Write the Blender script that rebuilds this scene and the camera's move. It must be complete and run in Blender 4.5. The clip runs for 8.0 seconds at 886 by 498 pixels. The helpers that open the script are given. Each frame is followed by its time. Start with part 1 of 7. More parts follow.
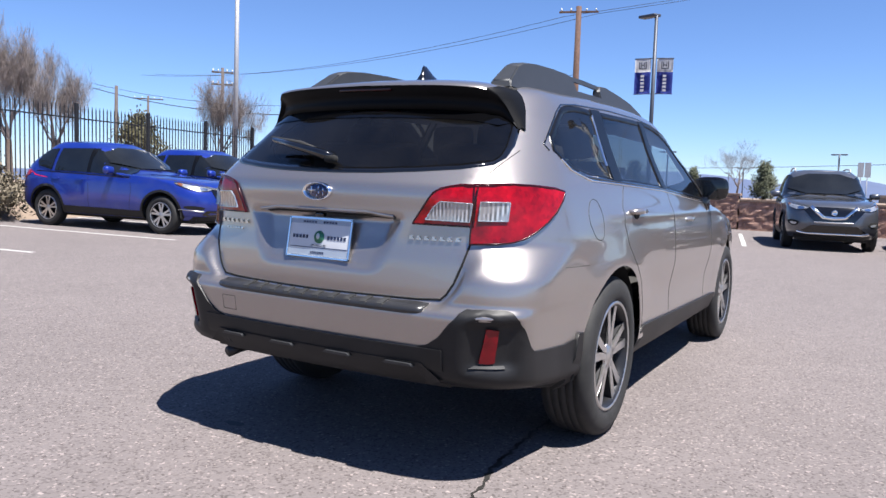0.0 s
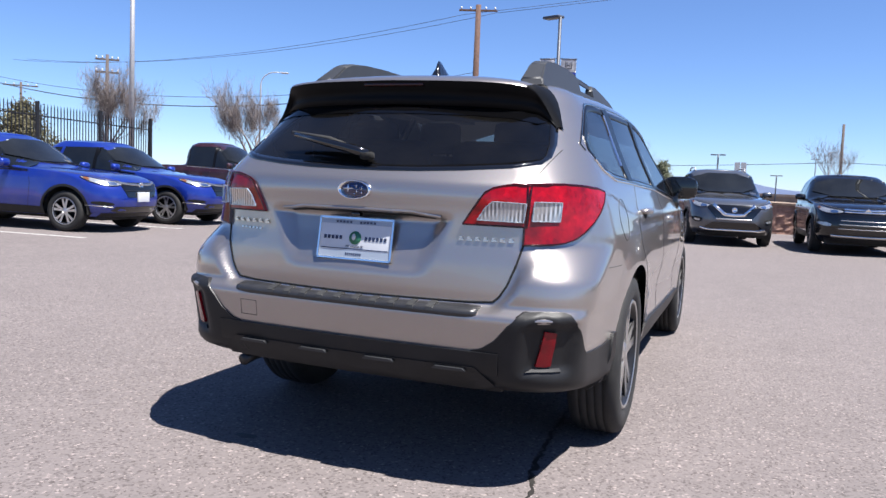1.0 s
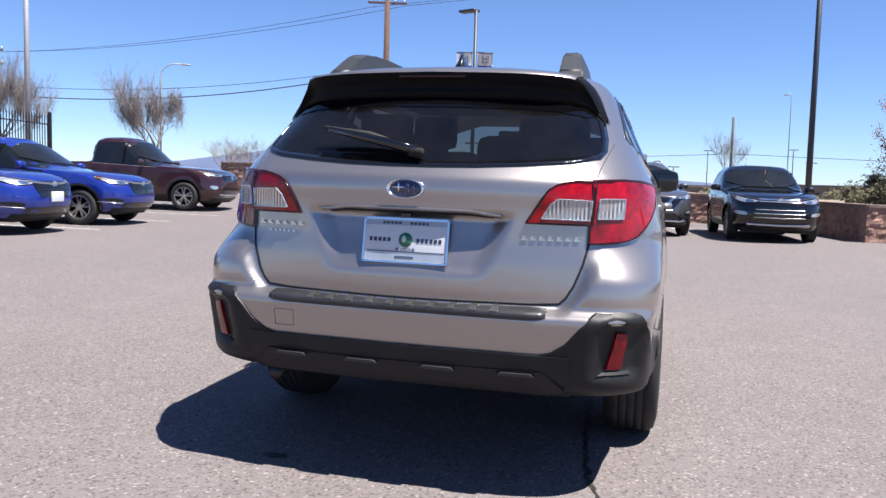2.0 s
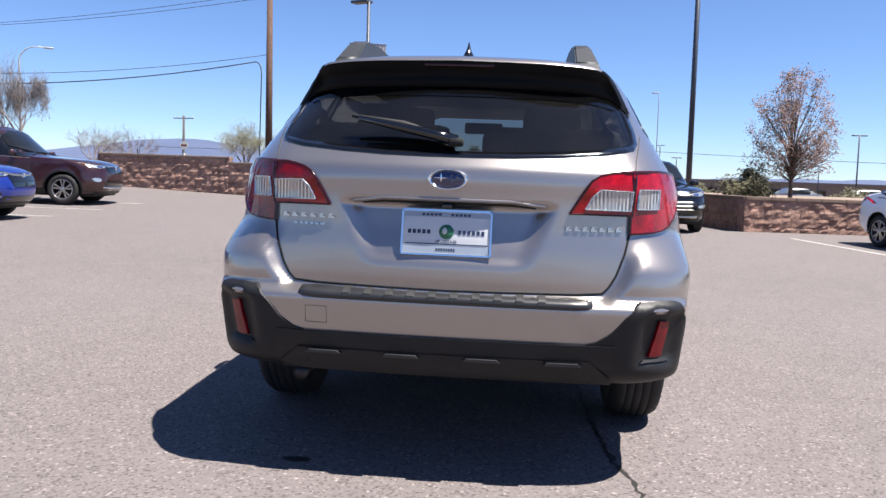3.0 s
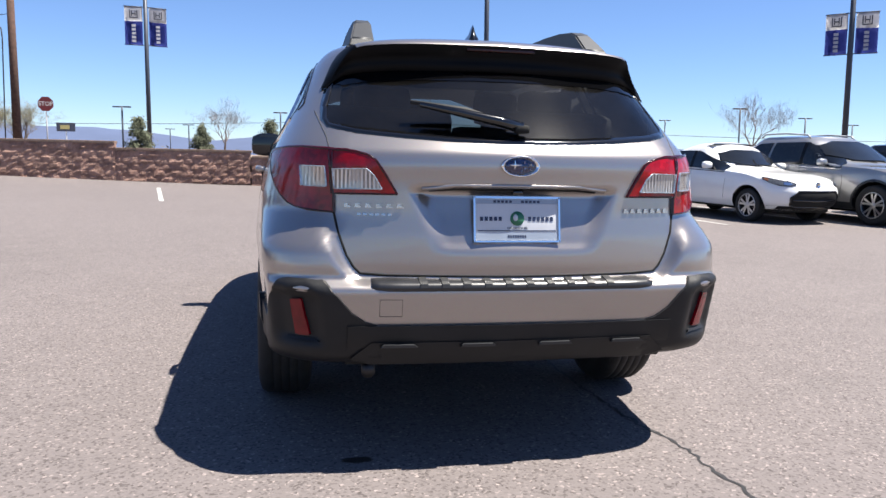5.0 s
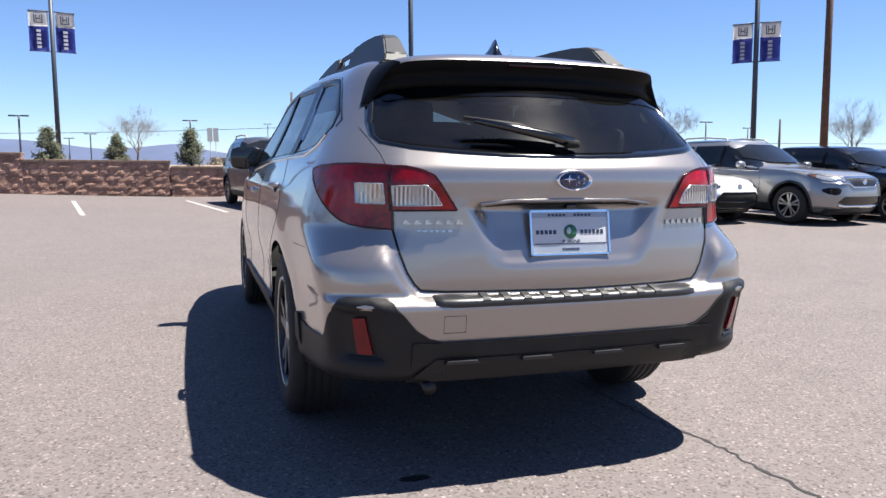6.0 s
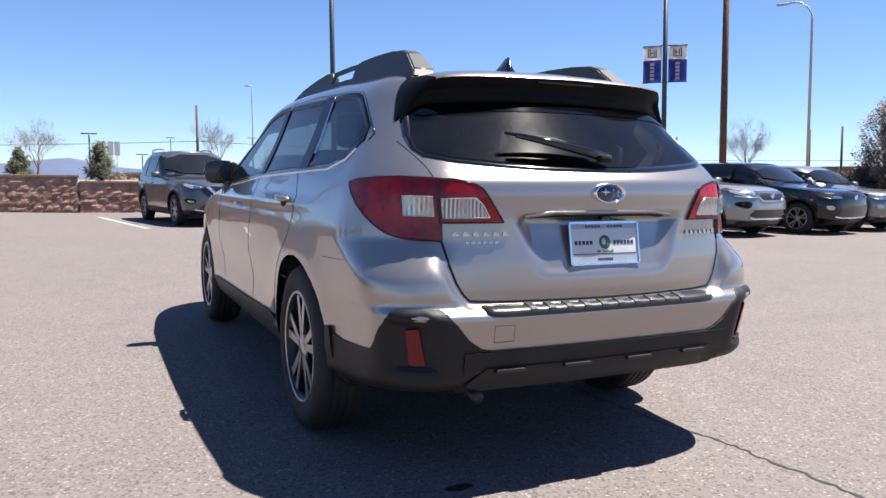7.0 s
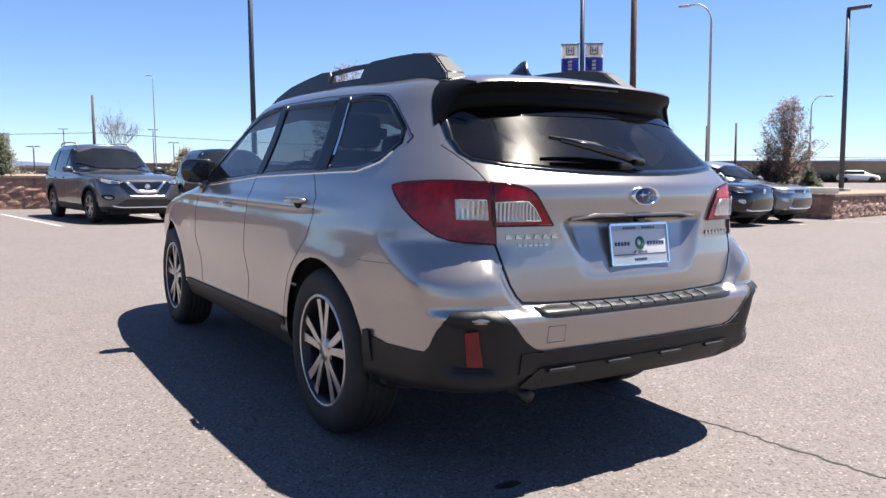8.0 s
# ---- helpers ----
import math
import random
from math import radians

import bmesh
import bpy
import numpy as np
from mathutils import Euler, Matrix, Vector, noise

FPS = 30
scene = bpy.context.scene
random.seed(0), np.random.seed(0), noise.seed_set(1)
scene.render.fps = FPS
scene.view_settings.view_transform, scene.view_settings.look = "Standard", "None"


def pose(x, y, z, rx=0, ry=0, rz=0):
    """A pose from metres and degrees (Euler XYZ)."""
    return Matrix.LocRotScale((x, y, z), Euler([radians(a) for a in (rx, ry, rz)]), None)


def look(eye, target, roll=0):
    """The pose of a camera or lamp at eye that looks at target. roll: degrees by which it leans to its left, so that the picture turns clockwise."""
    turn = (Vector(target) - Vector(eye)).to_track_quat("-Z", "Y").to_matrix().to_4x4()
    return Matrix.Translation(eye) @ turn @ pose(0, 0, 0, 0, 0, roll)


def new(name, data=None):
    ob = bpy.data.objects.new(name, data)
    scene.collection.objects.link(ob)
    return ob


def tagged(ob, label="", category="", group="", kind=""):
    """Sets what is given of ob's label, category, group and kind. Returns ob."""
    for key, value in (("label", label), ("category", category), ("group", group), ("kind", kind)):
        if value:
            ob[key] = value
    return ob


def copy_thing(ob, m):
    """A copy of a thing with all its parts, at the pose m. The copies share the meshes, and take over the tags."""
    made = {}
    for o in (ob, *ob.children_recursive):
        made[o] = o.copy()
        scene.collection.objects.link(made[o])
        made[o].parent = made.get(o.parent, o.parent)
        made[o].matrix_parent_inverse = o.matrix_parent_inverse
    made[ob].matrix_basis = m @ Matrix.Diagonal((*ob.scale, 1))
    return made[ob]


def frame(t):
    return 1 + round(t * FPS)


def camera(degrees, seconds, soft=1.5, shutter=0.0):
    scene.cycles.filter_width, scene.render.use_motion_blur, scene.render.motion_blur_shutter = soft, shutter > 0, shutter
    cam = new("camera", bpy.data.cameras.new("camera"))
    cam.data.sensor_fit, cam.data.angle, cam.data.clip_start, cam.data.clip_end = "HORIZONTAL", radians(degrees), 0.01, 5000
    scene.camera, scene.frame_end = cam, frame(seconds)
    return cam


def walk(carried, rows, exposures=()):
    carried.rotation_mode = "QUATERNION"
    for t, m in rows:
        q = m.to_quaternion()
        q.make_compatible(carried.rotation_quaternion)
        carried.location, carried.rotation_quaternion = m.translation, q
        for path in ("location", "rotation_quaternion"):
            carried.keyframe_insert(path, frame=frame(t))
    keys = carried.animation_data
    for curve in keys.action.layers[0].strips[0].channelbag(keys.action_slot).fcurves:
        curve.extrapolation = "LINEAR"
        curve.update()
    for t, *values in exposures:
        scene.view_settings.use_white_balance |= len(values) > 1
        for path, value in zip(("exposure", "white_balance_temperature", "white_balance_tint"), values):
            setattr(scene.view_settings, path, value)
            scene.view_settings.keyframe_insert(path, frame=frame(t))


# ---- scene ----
from mathutils.bvhtree import BVHTree

cam = camera(60.94, 8.0)
PATH = [
    (0, (1.878, -3.264, 1.103), (0.881, -1.539, 0.928), 2.15),
    (0.5, (1.599, -3.361, 1.101), (0.731, -1.568, 0.927), 2.75),
    (1, (1.339, -3.438, 1.093), (0.597, -1.589, 0.918), 2.60),
    (1.5, (1.060, -3.453, 1.076), (0.441, -1.560, 0.899), 2.27),
    (2, (0.789, -3.467, 1.086), (0.283, -1.540, 0.904), 1.96),
    (3.5, (-0.029, -3.545, 1.050), (-0.058, -1.555, 0.857), 2.04),
    (4, (-0.282, -3.552, 1.056), (-0.167, -1.566, 0.848), 1.69),
    (5.5, (-1.010, -3.387, 1.099), (-0.486, -1.473, 0.846), 0.99),
    (6, (-1.249, -3.336, 1.110), (-0.625, -1.449, 0.883), 0.48),
    (6.5, (-1.500, -3.297, 1.111), (-0.764, -1.447, 0.914), 0.52),
    (7, (-1.707, -3.208, 1.099), (-0.856, -1.407, 0.914), 0.54),
    (7.5, (-1.916, -3.103, 1.110), (-0.956, -1.359, 0.919), 0.42),
    (8, (-2.158, -2.991, 1.131), (-1.095, -1.310, 0.931), 0.56),
]
walk(cam, [(t, look(eye, target, roll)) for t, eye, target, roll in PATH], exposures=[(0.0, 1.47, 6250, 11), (2.2, 1.48, 6350, 11), (3.5, 1.50, 6550, 10), (6.5, 1.52, 6600, 9), (8.0, 1.62, 6680, 9)])

# the level of the land leans a little against the lot, which rises to the north-west
UP = Vector((-0.0115, 0.0142, 1.0)).normalized()
LEAN_M = Vector((0, 0, 1)).rotation_difference(UP).to_matrix().to_4x4()


def ground_z(x, y):
    """Height of the ground sheet: the lot is flat by the car and rises gently to the west; past it the land lies level."""
    z = min(0.0004 * (x + 1) ** 2, 0.12) if x < -1 else 0.0
    if y > 14 and x < -2:
        z += min(0.003 * (y - 14) * (-x - 2), 0.30)
    if y > 8 and x > 2:
        z += 0.010 * min(y - 8, 6) * min(1, (x - 2) / 3)
    d = max(0.0, math.hypot(x, y - 8) - 30)
    k = d / (d + 25)
    level = 0.0115 * x - 0.0142 * y + 0.35
    return z * (1 - k) + level * k


# ---------------------------------------------------------------- world and sun
SUN_DIR = Vector((0.425, -0.10, 1.0)).normalized()
world = bpy.data.worlds.new("world")
scene.world = world
world.use_nodes = True
wn = world.node_tree.nodes
sky = wn.new("ShaderNodeTexSky")
sky.sky_type = "NISHITA"
sky.sun_disc = False
sky.sun_elevation = math.asin(SUN_DIR.z)
sky.sun_rotation = math.atan2(SUN_DIR.x, SUN_DIR.y)
sky.altitude = 2000
sky.air_density = 1.0
sky.dust_density = 0.45
sky.ozone_density = 5.0
wn["Background"].inputs["Strength"].default_value = 0.054
tint = wn.new("ShaderNodeMix")
tint.data_type, tint.blend_type = "RGBA", "MULTIPLY"
tint.inputs[0].default_value = 1.0
tint.inputs[7].default_value = (0.92, 0.985, 1.15, 1)
world.node_tree.links.new(sky.outputs["Color"], tint.inputs[6])
world.node_tree.links.new(tint.outputs[2], wn["Background"].inputs["Color"])
sun_data = bpy.data.lights.new("sun", "SUN")
sun_data.energy = 5.0
sun_data.angle = radians(0.53)
sun_data.color = (1.0, 0.95, 0.88)
sun = new("sun", sun_data)
sun.matrix_world = look(SUN_DIR * 50, (0, 0, 0))


# ---------------------------------------------------------------- materials
class Nodes:
    """A short hand for node materials."""

    def __init__(self, name):
        self.mat = bpy.data.materials.new(name)
        self.mat.use_nodes = True
        self.tree = self.mat.node_tree
        self.bsdf = self.tree.nodes["Principled BSDF"]

    def add(self, kind, **values):
        n = self.tree.nodes.new(kind)
        for k, v in values.items():
            n.inputs[k.replace("_", " ")].default_value = v
        return n

    def link(self, a, b):
        self.tree.links.new(a, b)

    def coord(self, which="Object"):
        return self.tree.nodes.new("ShaderNodeTexCoord").outputs[which]

    def noise(self, scale, detail=4, rough=0.6, vec=None):
        n = self.add("ShaderNodeTexNoise", Scale=scale, Detail=detail, Roughness=rough)
        self.link(vec or self.coord(), n.inputs["Vector"])
        return n.outputs["Fac"]

    def voronoi(self, scale, vec=None, out="Distance"):
        n = self.add("ShaderNodeTexVoronoi", Scale=scale)
        self.link(vec or self.coord(), n.inputs["Vector"])
        return n.outputs[out]

    def ramp(self, fac, *stops):
        n = self.tree.nodes.new("ShaderNodeValToRGB")
        el = n.color_ramp.elements
        while len(el) < len(stops):
            el.new(0.5)
        for e, (p, c) in zip(el, stops):
            e.position = p
            e.color = (*c, 1) if len(c) == 3 else c
        self.link(fac, n.inputs["Fac"])
        return n.outputs["Color"]

    def mix(self, fac, a, b, blend="MIX"):
        n = self.tree.nodes.new("ShaderNodeMix")
        n.data_type, n.blend_type = "RGBA", blend
        for s, v in ((0, fac), (6, a), (7, b)):
            if isinstance(v, (int, float)):
                n.inputs[s].default_value = v
            elif isinstance(v, tuple):
                n.inputs[s].default_value = (*v, 1)
            else:
                self.link(v, n.inputs[s])
        return n.outputs[2]

    def maths(self, op, a, b=0.0):
        n = self.tree.nodes.new("ShaderNodeMath")
        n.operation = op
        for s, v in ((0, a), (1, b)):
            if isinstance(v, (int, float)):
                n.inputs[s].default_value = v
            else:
                self.link(v, n.inputs[s])
        return n.outputs[0]

    def bump(self, height, strength=0.3, distance=0.01):
        n = self.add("ShaderNodeBump", Strength=strength, Distance=distance)
        self.link(height, n.inputs["Height"])
        self.link(n.outputs["Normal"], self.bsdf.inputs["Normal"])

    def set(self, **values):
        for k, v in values.items():
            k = k.replace("_", " ")
            if isinstance(v, tuple):
                self.bsdf.inputs[k].default_value = (*v, 1) if len(v) == 3 else v
            elif isinstance(v, (int, float)):
                self.bsdf.inputs[k].default_value = v
            else:
                self.link(v, self.bsdf.inputs[k])
        return self.mat


def paint(name, col, metallic=0.5, rough=0.32, dusty=0.10, spec=0.5):
    n = Nodes(name)
    flake = n.voronoi(900, out="Color")
    dust = n.noise(2.2, 5)
    base = n.mix(0.10, col, flake, "OVERLAY")
    base = n.mix(n.ramp(dust, (0.45, (0, 0, 0)), (0.9, (dusty, dusty, dusty))), base, (0.30, 0.27, 0.24))
    n.set(Base_Color=base, Specular_IOR_Level=spec, Metallic=metallic, Roughness=rough, Coat_Weight=1.0, Coat_Roughness=0.03)
    n.bump(n.noise(35, 2), 0.012, 0.002)
    return n.mat


def plain(name, col, rough=0.5, metallic=0.0, vary=0.25, scale=14, bump=0.1, coat=0.0, dist=0.002, spec=0.5):
    n = Nodes(name)
    f = n.noise(scale, 5)
    g = n.noise(scale * 9, 3)
    lo = tuple(c * (1 - vary) for c in col)
    hi = tuple(min(1, c * (1 + vary)) for c in col)
    base = n.ramp(f, (0.3, lo), (0.7, hi))
    n.set(Base_Color=base, Roughness=rough, Metallic=metallic, Coat_Weight=coat, Specular_IOR_Level=spec)
    n.bump(g, bump, dist)
    return n.mat


def glass(name, col, rough=0.0):
    """Tinted car glass as a thin pane: part of the light goes straight through, part is mirrored."""
    n = Nodes(name)
    n.tree.nodes.remove(n.bsdf)
    out = n.tree.nodes["Material Output"]
    tr = n.add("ShaderNodeBsdfTransparent", Color=(*col, 1))
    gl = n.add("ShaderNodeBsdfGlossy", Roughness=0.02)
    dirt = n.add("ShaderNodeBsdfDiffuse", Color=(0.30, 0.28, 0.26, 1))
    fr = n.add("ShaderNodeFresnel", IOR=1.52)
    m = n.tree.nodes.new("ShaderNodeMixShader")
    n.link(fr.outputs[0], m.inputs[0])
    n.link(tr.outputs[0], m.inputs[1])
    n.link(gl.outputs[0], m.inputs[2])
    film = n.add("ShaderNodeBsdfGlossy", Roughness=0.20, Color=(0.8, 0.78, 0.75, 1))
    m1 = n.tree.nodes.new("ShaderNodeMixShader")
    m1.inputs[0].default_value = 0.0016
    n.link(m.outputs[0], m1.inputs[1])
    n.link(film.outputs[0], m1.inputs[2])
    m2 = n.tree.nodes.new("ShaderNodeMixShader")
    n.link(n.ramp(n.noise(3, 6), (0.4, (0.004, 0.004, 0.004)), (0.8, (0.025, 0.025, 0.025))), m2.inputs[0])
    n.link(m1.outputs[0], m2.inputs[1])
    n.link(dirt.outputs[0], m2.inputs[2])
    n.link(m2.outputs[0], out.inputs["Surface"])
    return n.mat


M = {}
M["silver"] = paint("silver_paint", (0.335, 0.305, 0.288), 0.82, 0.30)
M["blue"] = paint("blue_paint", (0.006969, 0.02622, 0.2436), 0.45)
M["maroon"] = paint("maroon_paint", (0.03174, 0.005796, 0.008142), 0.4)
M["gunmetal"] = paint("gunmetal_paint", (0.08075, 0.085, 0.09775), 0.6)
M["black_paint"] = paint("black_paint", (0.0036, 0.0036, 0.0050), 0.0, 0.25, 0.01, 0.1)
M["white_paint"] = paint("white_paint", (0.74, 0.74, 0.73), 0.0)
M["pale_paint"] = paint("pale_paint", (0.195, 0.200, 0.208), 0.65)
M["suv_paint"] = paint("suv_paint", (0.275, 0.275, 0.280), 0.65)
M["lamp_dark"] = plain("dark_lamp_lens", (0.10, 0.105, 0.11), 0.06, 0.5, vary=0.6, scale=50, bump=0.2, coat=1.0)
M["cladding"] = plain("black_plastic", (0.01049, 0.01049, 0.01132), 0.5, vary=0.2, scale=9, bump=0.25, dist=0.0006, spec=0.3)
M["rail_plastic"] = plain("grey_plastic", (0.0195, 0.0210, 0.0235), 0.5, vary=0.15, bump=0.2, dist=0.0005)
M["gloss_black"] = plain("gloss_black", (0.00414, 0.00414, 0.00483), 0.12, vary=0.2, bump=0.02, coat=0.5)
M["spoiler_black"] = plain("spoiler_black", (0.00207, 0.00207, 0.002415), 0.5, vary=0.2, bump=0.05, spec=0.12)
M["dark_reflection"] = plain("painted_dark_reflection", (0.00207, 0.00207, 0.002415), 0.03, vary=0.1, bump=0.0, spec=0.35)
M["pillar_black"] = plain("pillar_black", (0.00345, 0.00345, 0.00414), 0.3, vary=0.2, bump=0.02, spec=0.2)
M["badge_chrome"] = plain("badge_chrome", (0.50, 0.48, 0.46), 0.2, 0.9, vary=0.1, bump=0.0)
M["seam"] = plain("seam_black", (0.00276, 0.00276, 0.00276), 0.9, bump=0.0)
M["gap"] = plain("gap_shade", (0.02415, 0.02277, 0.02208), 0.8, bump=0.0)
M["pad_plastic"] = plain("pad_plastic", (0.01932, 0.01932, 0.0207), 0.33, vary=0.2, bump=0.15, dist=0.0005)
M["pad_rib"] = plain("pad_rib", (0.026, 0.026, 0.026), 0.45, vary=0.2, bump=0.1)
M["rubber"] = plain("tyre_rubber", (0.01214, 0.01159, 0.01104), 0.75, vary=0.35, scale=22, bump=0.35, dist=0.001)
M["alloy"] = plain("machined_alloy", (0.496, 0.488, 0.480), 0.28, 0.9, vary=0.12, scale=30, bump=0.05)
M["alloy_dark"] = plain("dark_alloy", (0.0207, 0.0207, 0.02277), 0.4, 0.5, vary=0.2)
M["chrome"] = plain("chrome", (0.80, 0.80, 0.80), 0.08, 1.0, vary=0.05, bump=0.0)
M["dark_metal"] = plain("underbody", (0.00828, 0.00828, 0.00828), 0.8, vary=0.4)
M["interior"] = plain("interior_cloth", (0.0276, 0.02622, 0.02484), 0.85, vary=0.3, scale=40)
M["glass"] = glass("tinted_glass", (0.20, 0.215, 0.225))
M["glass_clear"] = glass("clear_glass", (0.72, 0.76, 0.76))
M["dark_glass"] = plain("dark_glass", (0.006, 0.007, 0.008), 0.03, vary=0.3, scale=3, bump=0.0, coat=0.25)
M["windscreen"] = plain("windscreen_glass", (0.010, 0.011, 0.012), 0.03, vary=0.3, scale=2, bump=0.0, coat=0.0, spec=0.4)
M["plate_white"] = plain("plate_white", (0.4992, 0.512, 0.5376), 0.35, vary=0.04)
M["plate_band"] = plain("plate_band", (0.276, 0.3202, 0.3864), 0.35, vary=0.05)
M["ink_navy"] = plain("ink_navy", (0.0138, 0.02415, 0.0621), 0.5)
M["ink_green"] = plain("ink_green", (0.0276, 0.1656, 0.08832), 0.5)
M["badge_blue"] = plain("badge_blue", (0.0069, 0.0138, 0.069), 0.08, vary=0.2, coat=1.0)
M["headlamp"] = plain("headlamp_lens", (0.400, 0.416, 0.440), 0.08, 0.6, vary=0.5, scale=60, bump=0.3, coat=1.0)
M["amber_dim"] = plain("amber_lens", (0.1104, 0.0414, 0.01725), 0.15, vary=0.3, coat=0.6)


def red_lens(name, lo, hi, scale, facet=1.0):
    """Red lamp plastic over a reflector of small facets, seen darker and brighter from spot to spot."""
    n = Nodes(name)
    cell = n.voronoi(scale * 9, out="Color")
    grey = n.tree.nodes.new("ShaderNodeRGBToBW")
    n.link(cell, grey.inputs[0])
    broad = n.noise(scale, 3)
    f = n.maths("ADD", n.maths("MULTIPLY", broad, 1.0 - 0.16 * facet), n.maths("MULTIPLY", grey.outputs[0], 0.16 * facet))
    base = n.ramp(f, (0.30, lo), (0.62, hi), (0.80, tuple(min(1, c * 1.8) for c in hi)))
    n.set(Base_Color=base, Roughness=0.14, Coat_Weight=0.65, Coat_Roughness=0.02, Specular_IOR_Level=0.08)
    n.bump(grey.outputs[0], 0.25 * facet, 0.004)
    return n.mat


M["red_lens"] = red_lens("red_lens", (0.085, 0.0003, 0.002), (0.30, 0.0012, 0.006), 7)
M["red_core"] = red_lens("red_core", (0.10, 0.0005, 0.004), (0.17, 0.0010, 0.006), 16, 0.3)
M["brake_lens"] = red_lens("brake_lens", (0.014, 0.0005, 0.0010), (0.030, 0.0010, 0.0016), 9, 0.2)


def clear_lens():
    """Clear lamp plastic over upright reflector flutes."""
    n = Nodes("clear_lens")
    flute = n.add("ShaderNodeTexWave", Scale=24.0, Distortion=0.8, Detail=1.0)
    n.link(n.coord(), flute.inputs["Vector"])
    patchy = n.ramp(n.noise(15, 2), (0.42, (0.15, 0.15, 0.15)), (0.56, (0.95, 0.95, 0.95)))
    tone = n.mix(patchy, n.ramp(flute.outputs["Fac"], (0.15, (0.09, 0.09, 0.095)), (0.55, (0.30, 0.30, 0.31)), (0.9, (0.60, 0.60, 0.62))), (0.32, 0.315, 0.32))
    n.set(Base_Color=tone, Metallic=0.55, Roughness=0.16, Coat_Weight=1.0, Coat_Roughness=0.02)
    n.bump(flute.outputs["Fac"], 0.35, 0.004)
    return n.mat


M["clear_lens"] = clear_lens()


def asphalt():
    n = Nodes("asphalt")
    big = n.noise(0.30, 6, 0.65)
    mid = n.noise(2.6, 6, 0.6)
    fine = n.voronoi(105, out="Color")
    stones = n.voronoi(62)
    tone = n.ramp(big, (0.30, (0.1114, 0.0951, 0.0918)), (0.72, (0.1331, 0.1142, 0.1108)))
    tone = n.mix(n.ramp(mid, (0.35, (0, 0, 0)), (0.75, (0.5, 0.5, 0.5))), tone, (0.1502, 0.1289, 0.1252))
    grey = n.tree.nodes.new("ShaderNodeRGBToBW")
    n.link(fine, grey.inputs[0])
    speck = n.ramp(grey.outputs[0], (0.14, (0.45, 0.43, 0.42)), (0.35, (0.92, 0.92, 0.92)), (0.80, (1.0, 1.0, 1.0)), (0.93, (1.9, 1.86, 1.8)))
    base = n.mix(1.0, tone, speck, "MULTIPLY")
    spots = n.noise(0.8, 4, 0.55)
    base = n.mix(n.ramp(spots, (0.66, (0, 0, 0)), (0.80, (0.22, 0.22, 0.22))), base, (0.07866, 0.07314, 0.07107))
    n.set(Base_Color=base, Roughness=0.9)
    h = n.maths("ADD", n.maths("MULTIPLY", grey.outputs[0], 0.5), n.maths("MULTIPLY", stones, -0.7))
    n.bump(h, 0.35, 0.005)
    return n.mat


M["asphalt"] = asphalt()
M["line_paint"] = plain("line_paint", (0.3432, 0.3354, 0.3198), 0.8, vary=0.25, scale=25, bump=0.3, dist=0.004)
M["tar"] = plain("tar", (0.0138, 0.01242, 0.01104), 0.6, vary=0.3)
M["cap_stone"] = plain("cap_block", (0.1877, 0.1297, 0.09936), 0.9, vary=0.25, scale=8, bump=0.5, dist=0.008)
M["mortar"] = plain("wall_core", (0.138, 0.0966, 0.07452), 0.95, vary=0.3)


def split_stone():
    n = Nodes("split_stone")
    info = n.tree.nodes.new("ShaderNodeObjectInfo")
    tone = n.ramp(info.outputs["Random"], (0.0, (0.2415, 0.1442, 0.1111)), (0.5, (0.2767, 0.1656, 0.1283)), (1.0, (0.3229, 0.2001, 0.1552)))
    geo = n.tree.nodes.new("ShaderNodeNewGeometry")
    pos = geo.outputs["Position"]
    f = n.noise(4.0, 8, 0.7, pos)
    base = n.mix(1.0, tone, n.ramp(f, (0.30, (0.55, 0.53, 0.52)), (0.5, (0.95, 0.95, 0.95)), (0.72, (1.4, 1.36, 1.32))), "MULTIPLY")
    n.set(Base_Color=base, Roughness=0.95)
    n.bump(n.noise(11, 7, 0.7, pos), 0.8, 0.045)
    return n.mat


M["stone"] = split_stone()
M["dirt"] = plain("dry_earth", (0.1987, 0.149, 0.1104), 0.95, vary=0.25, scale=0.7, bump=0.6, dist=0.03)
M["concrete"] = plain("concrete", (0.2318, 0.2208, 0.2042), 0.9, vary=0.15, scale=5, bump=0.4, dist=0.004)
M["pole_paint"] = plain("pole_paint", (0.0483, 0.0552, 0.07245), 0.5, 0.3, vary=0.15)
M["galvanised"] = plain("galvanised_steel", (0.36, 0.36, 0.37), 0.5, 0.35, vary=0.15)
M["wood_grey"] = plain("grey_pole", (0.07176, 0.05796, 0.05244), 0.9, vary=0.3, scale=6, bump=0.5, dist=0.01)
M["wood_pole"] = plain("weathered_pole", (0.07935, 0.04278, 0.03105), 0.9, vary=0.35, scale=6, bump=0.6, dist=0.01)
M["iron"] = plain("black_iron", (0.0138, 0.0138, 0.01587), 0.5, 0.3)
M["wire"] = plain("cable", (0.0207, 0.0207, 0.02415), 0.7)
M["bark"] = plain("bark", (0.1214, 0.09108, 0.07176), 0.95, vary=0.3, scale=20, bump=0.7, dist=0.01)
M["leaf_pine"] = plain("pine_leaf", (0.072, 0.080, 0.046), 0.85, vary=0.45, scale=6)
M["leaf_pink"] = plain("spring_leaf", (0.1518, 0.09315, 0.07935), 0.85, vary=0.45, scale=5)
M["leaf_olive"] = plain("olive_leaf", (0.09384, 0.08556, 0.04416), 0.85, vary=0.4, scale=4)
M["twig"] = plain("bare_twig", (0.1725, 0.1463, 0.138), 0.95, vary=0.25, scale=8, bump=0.2)
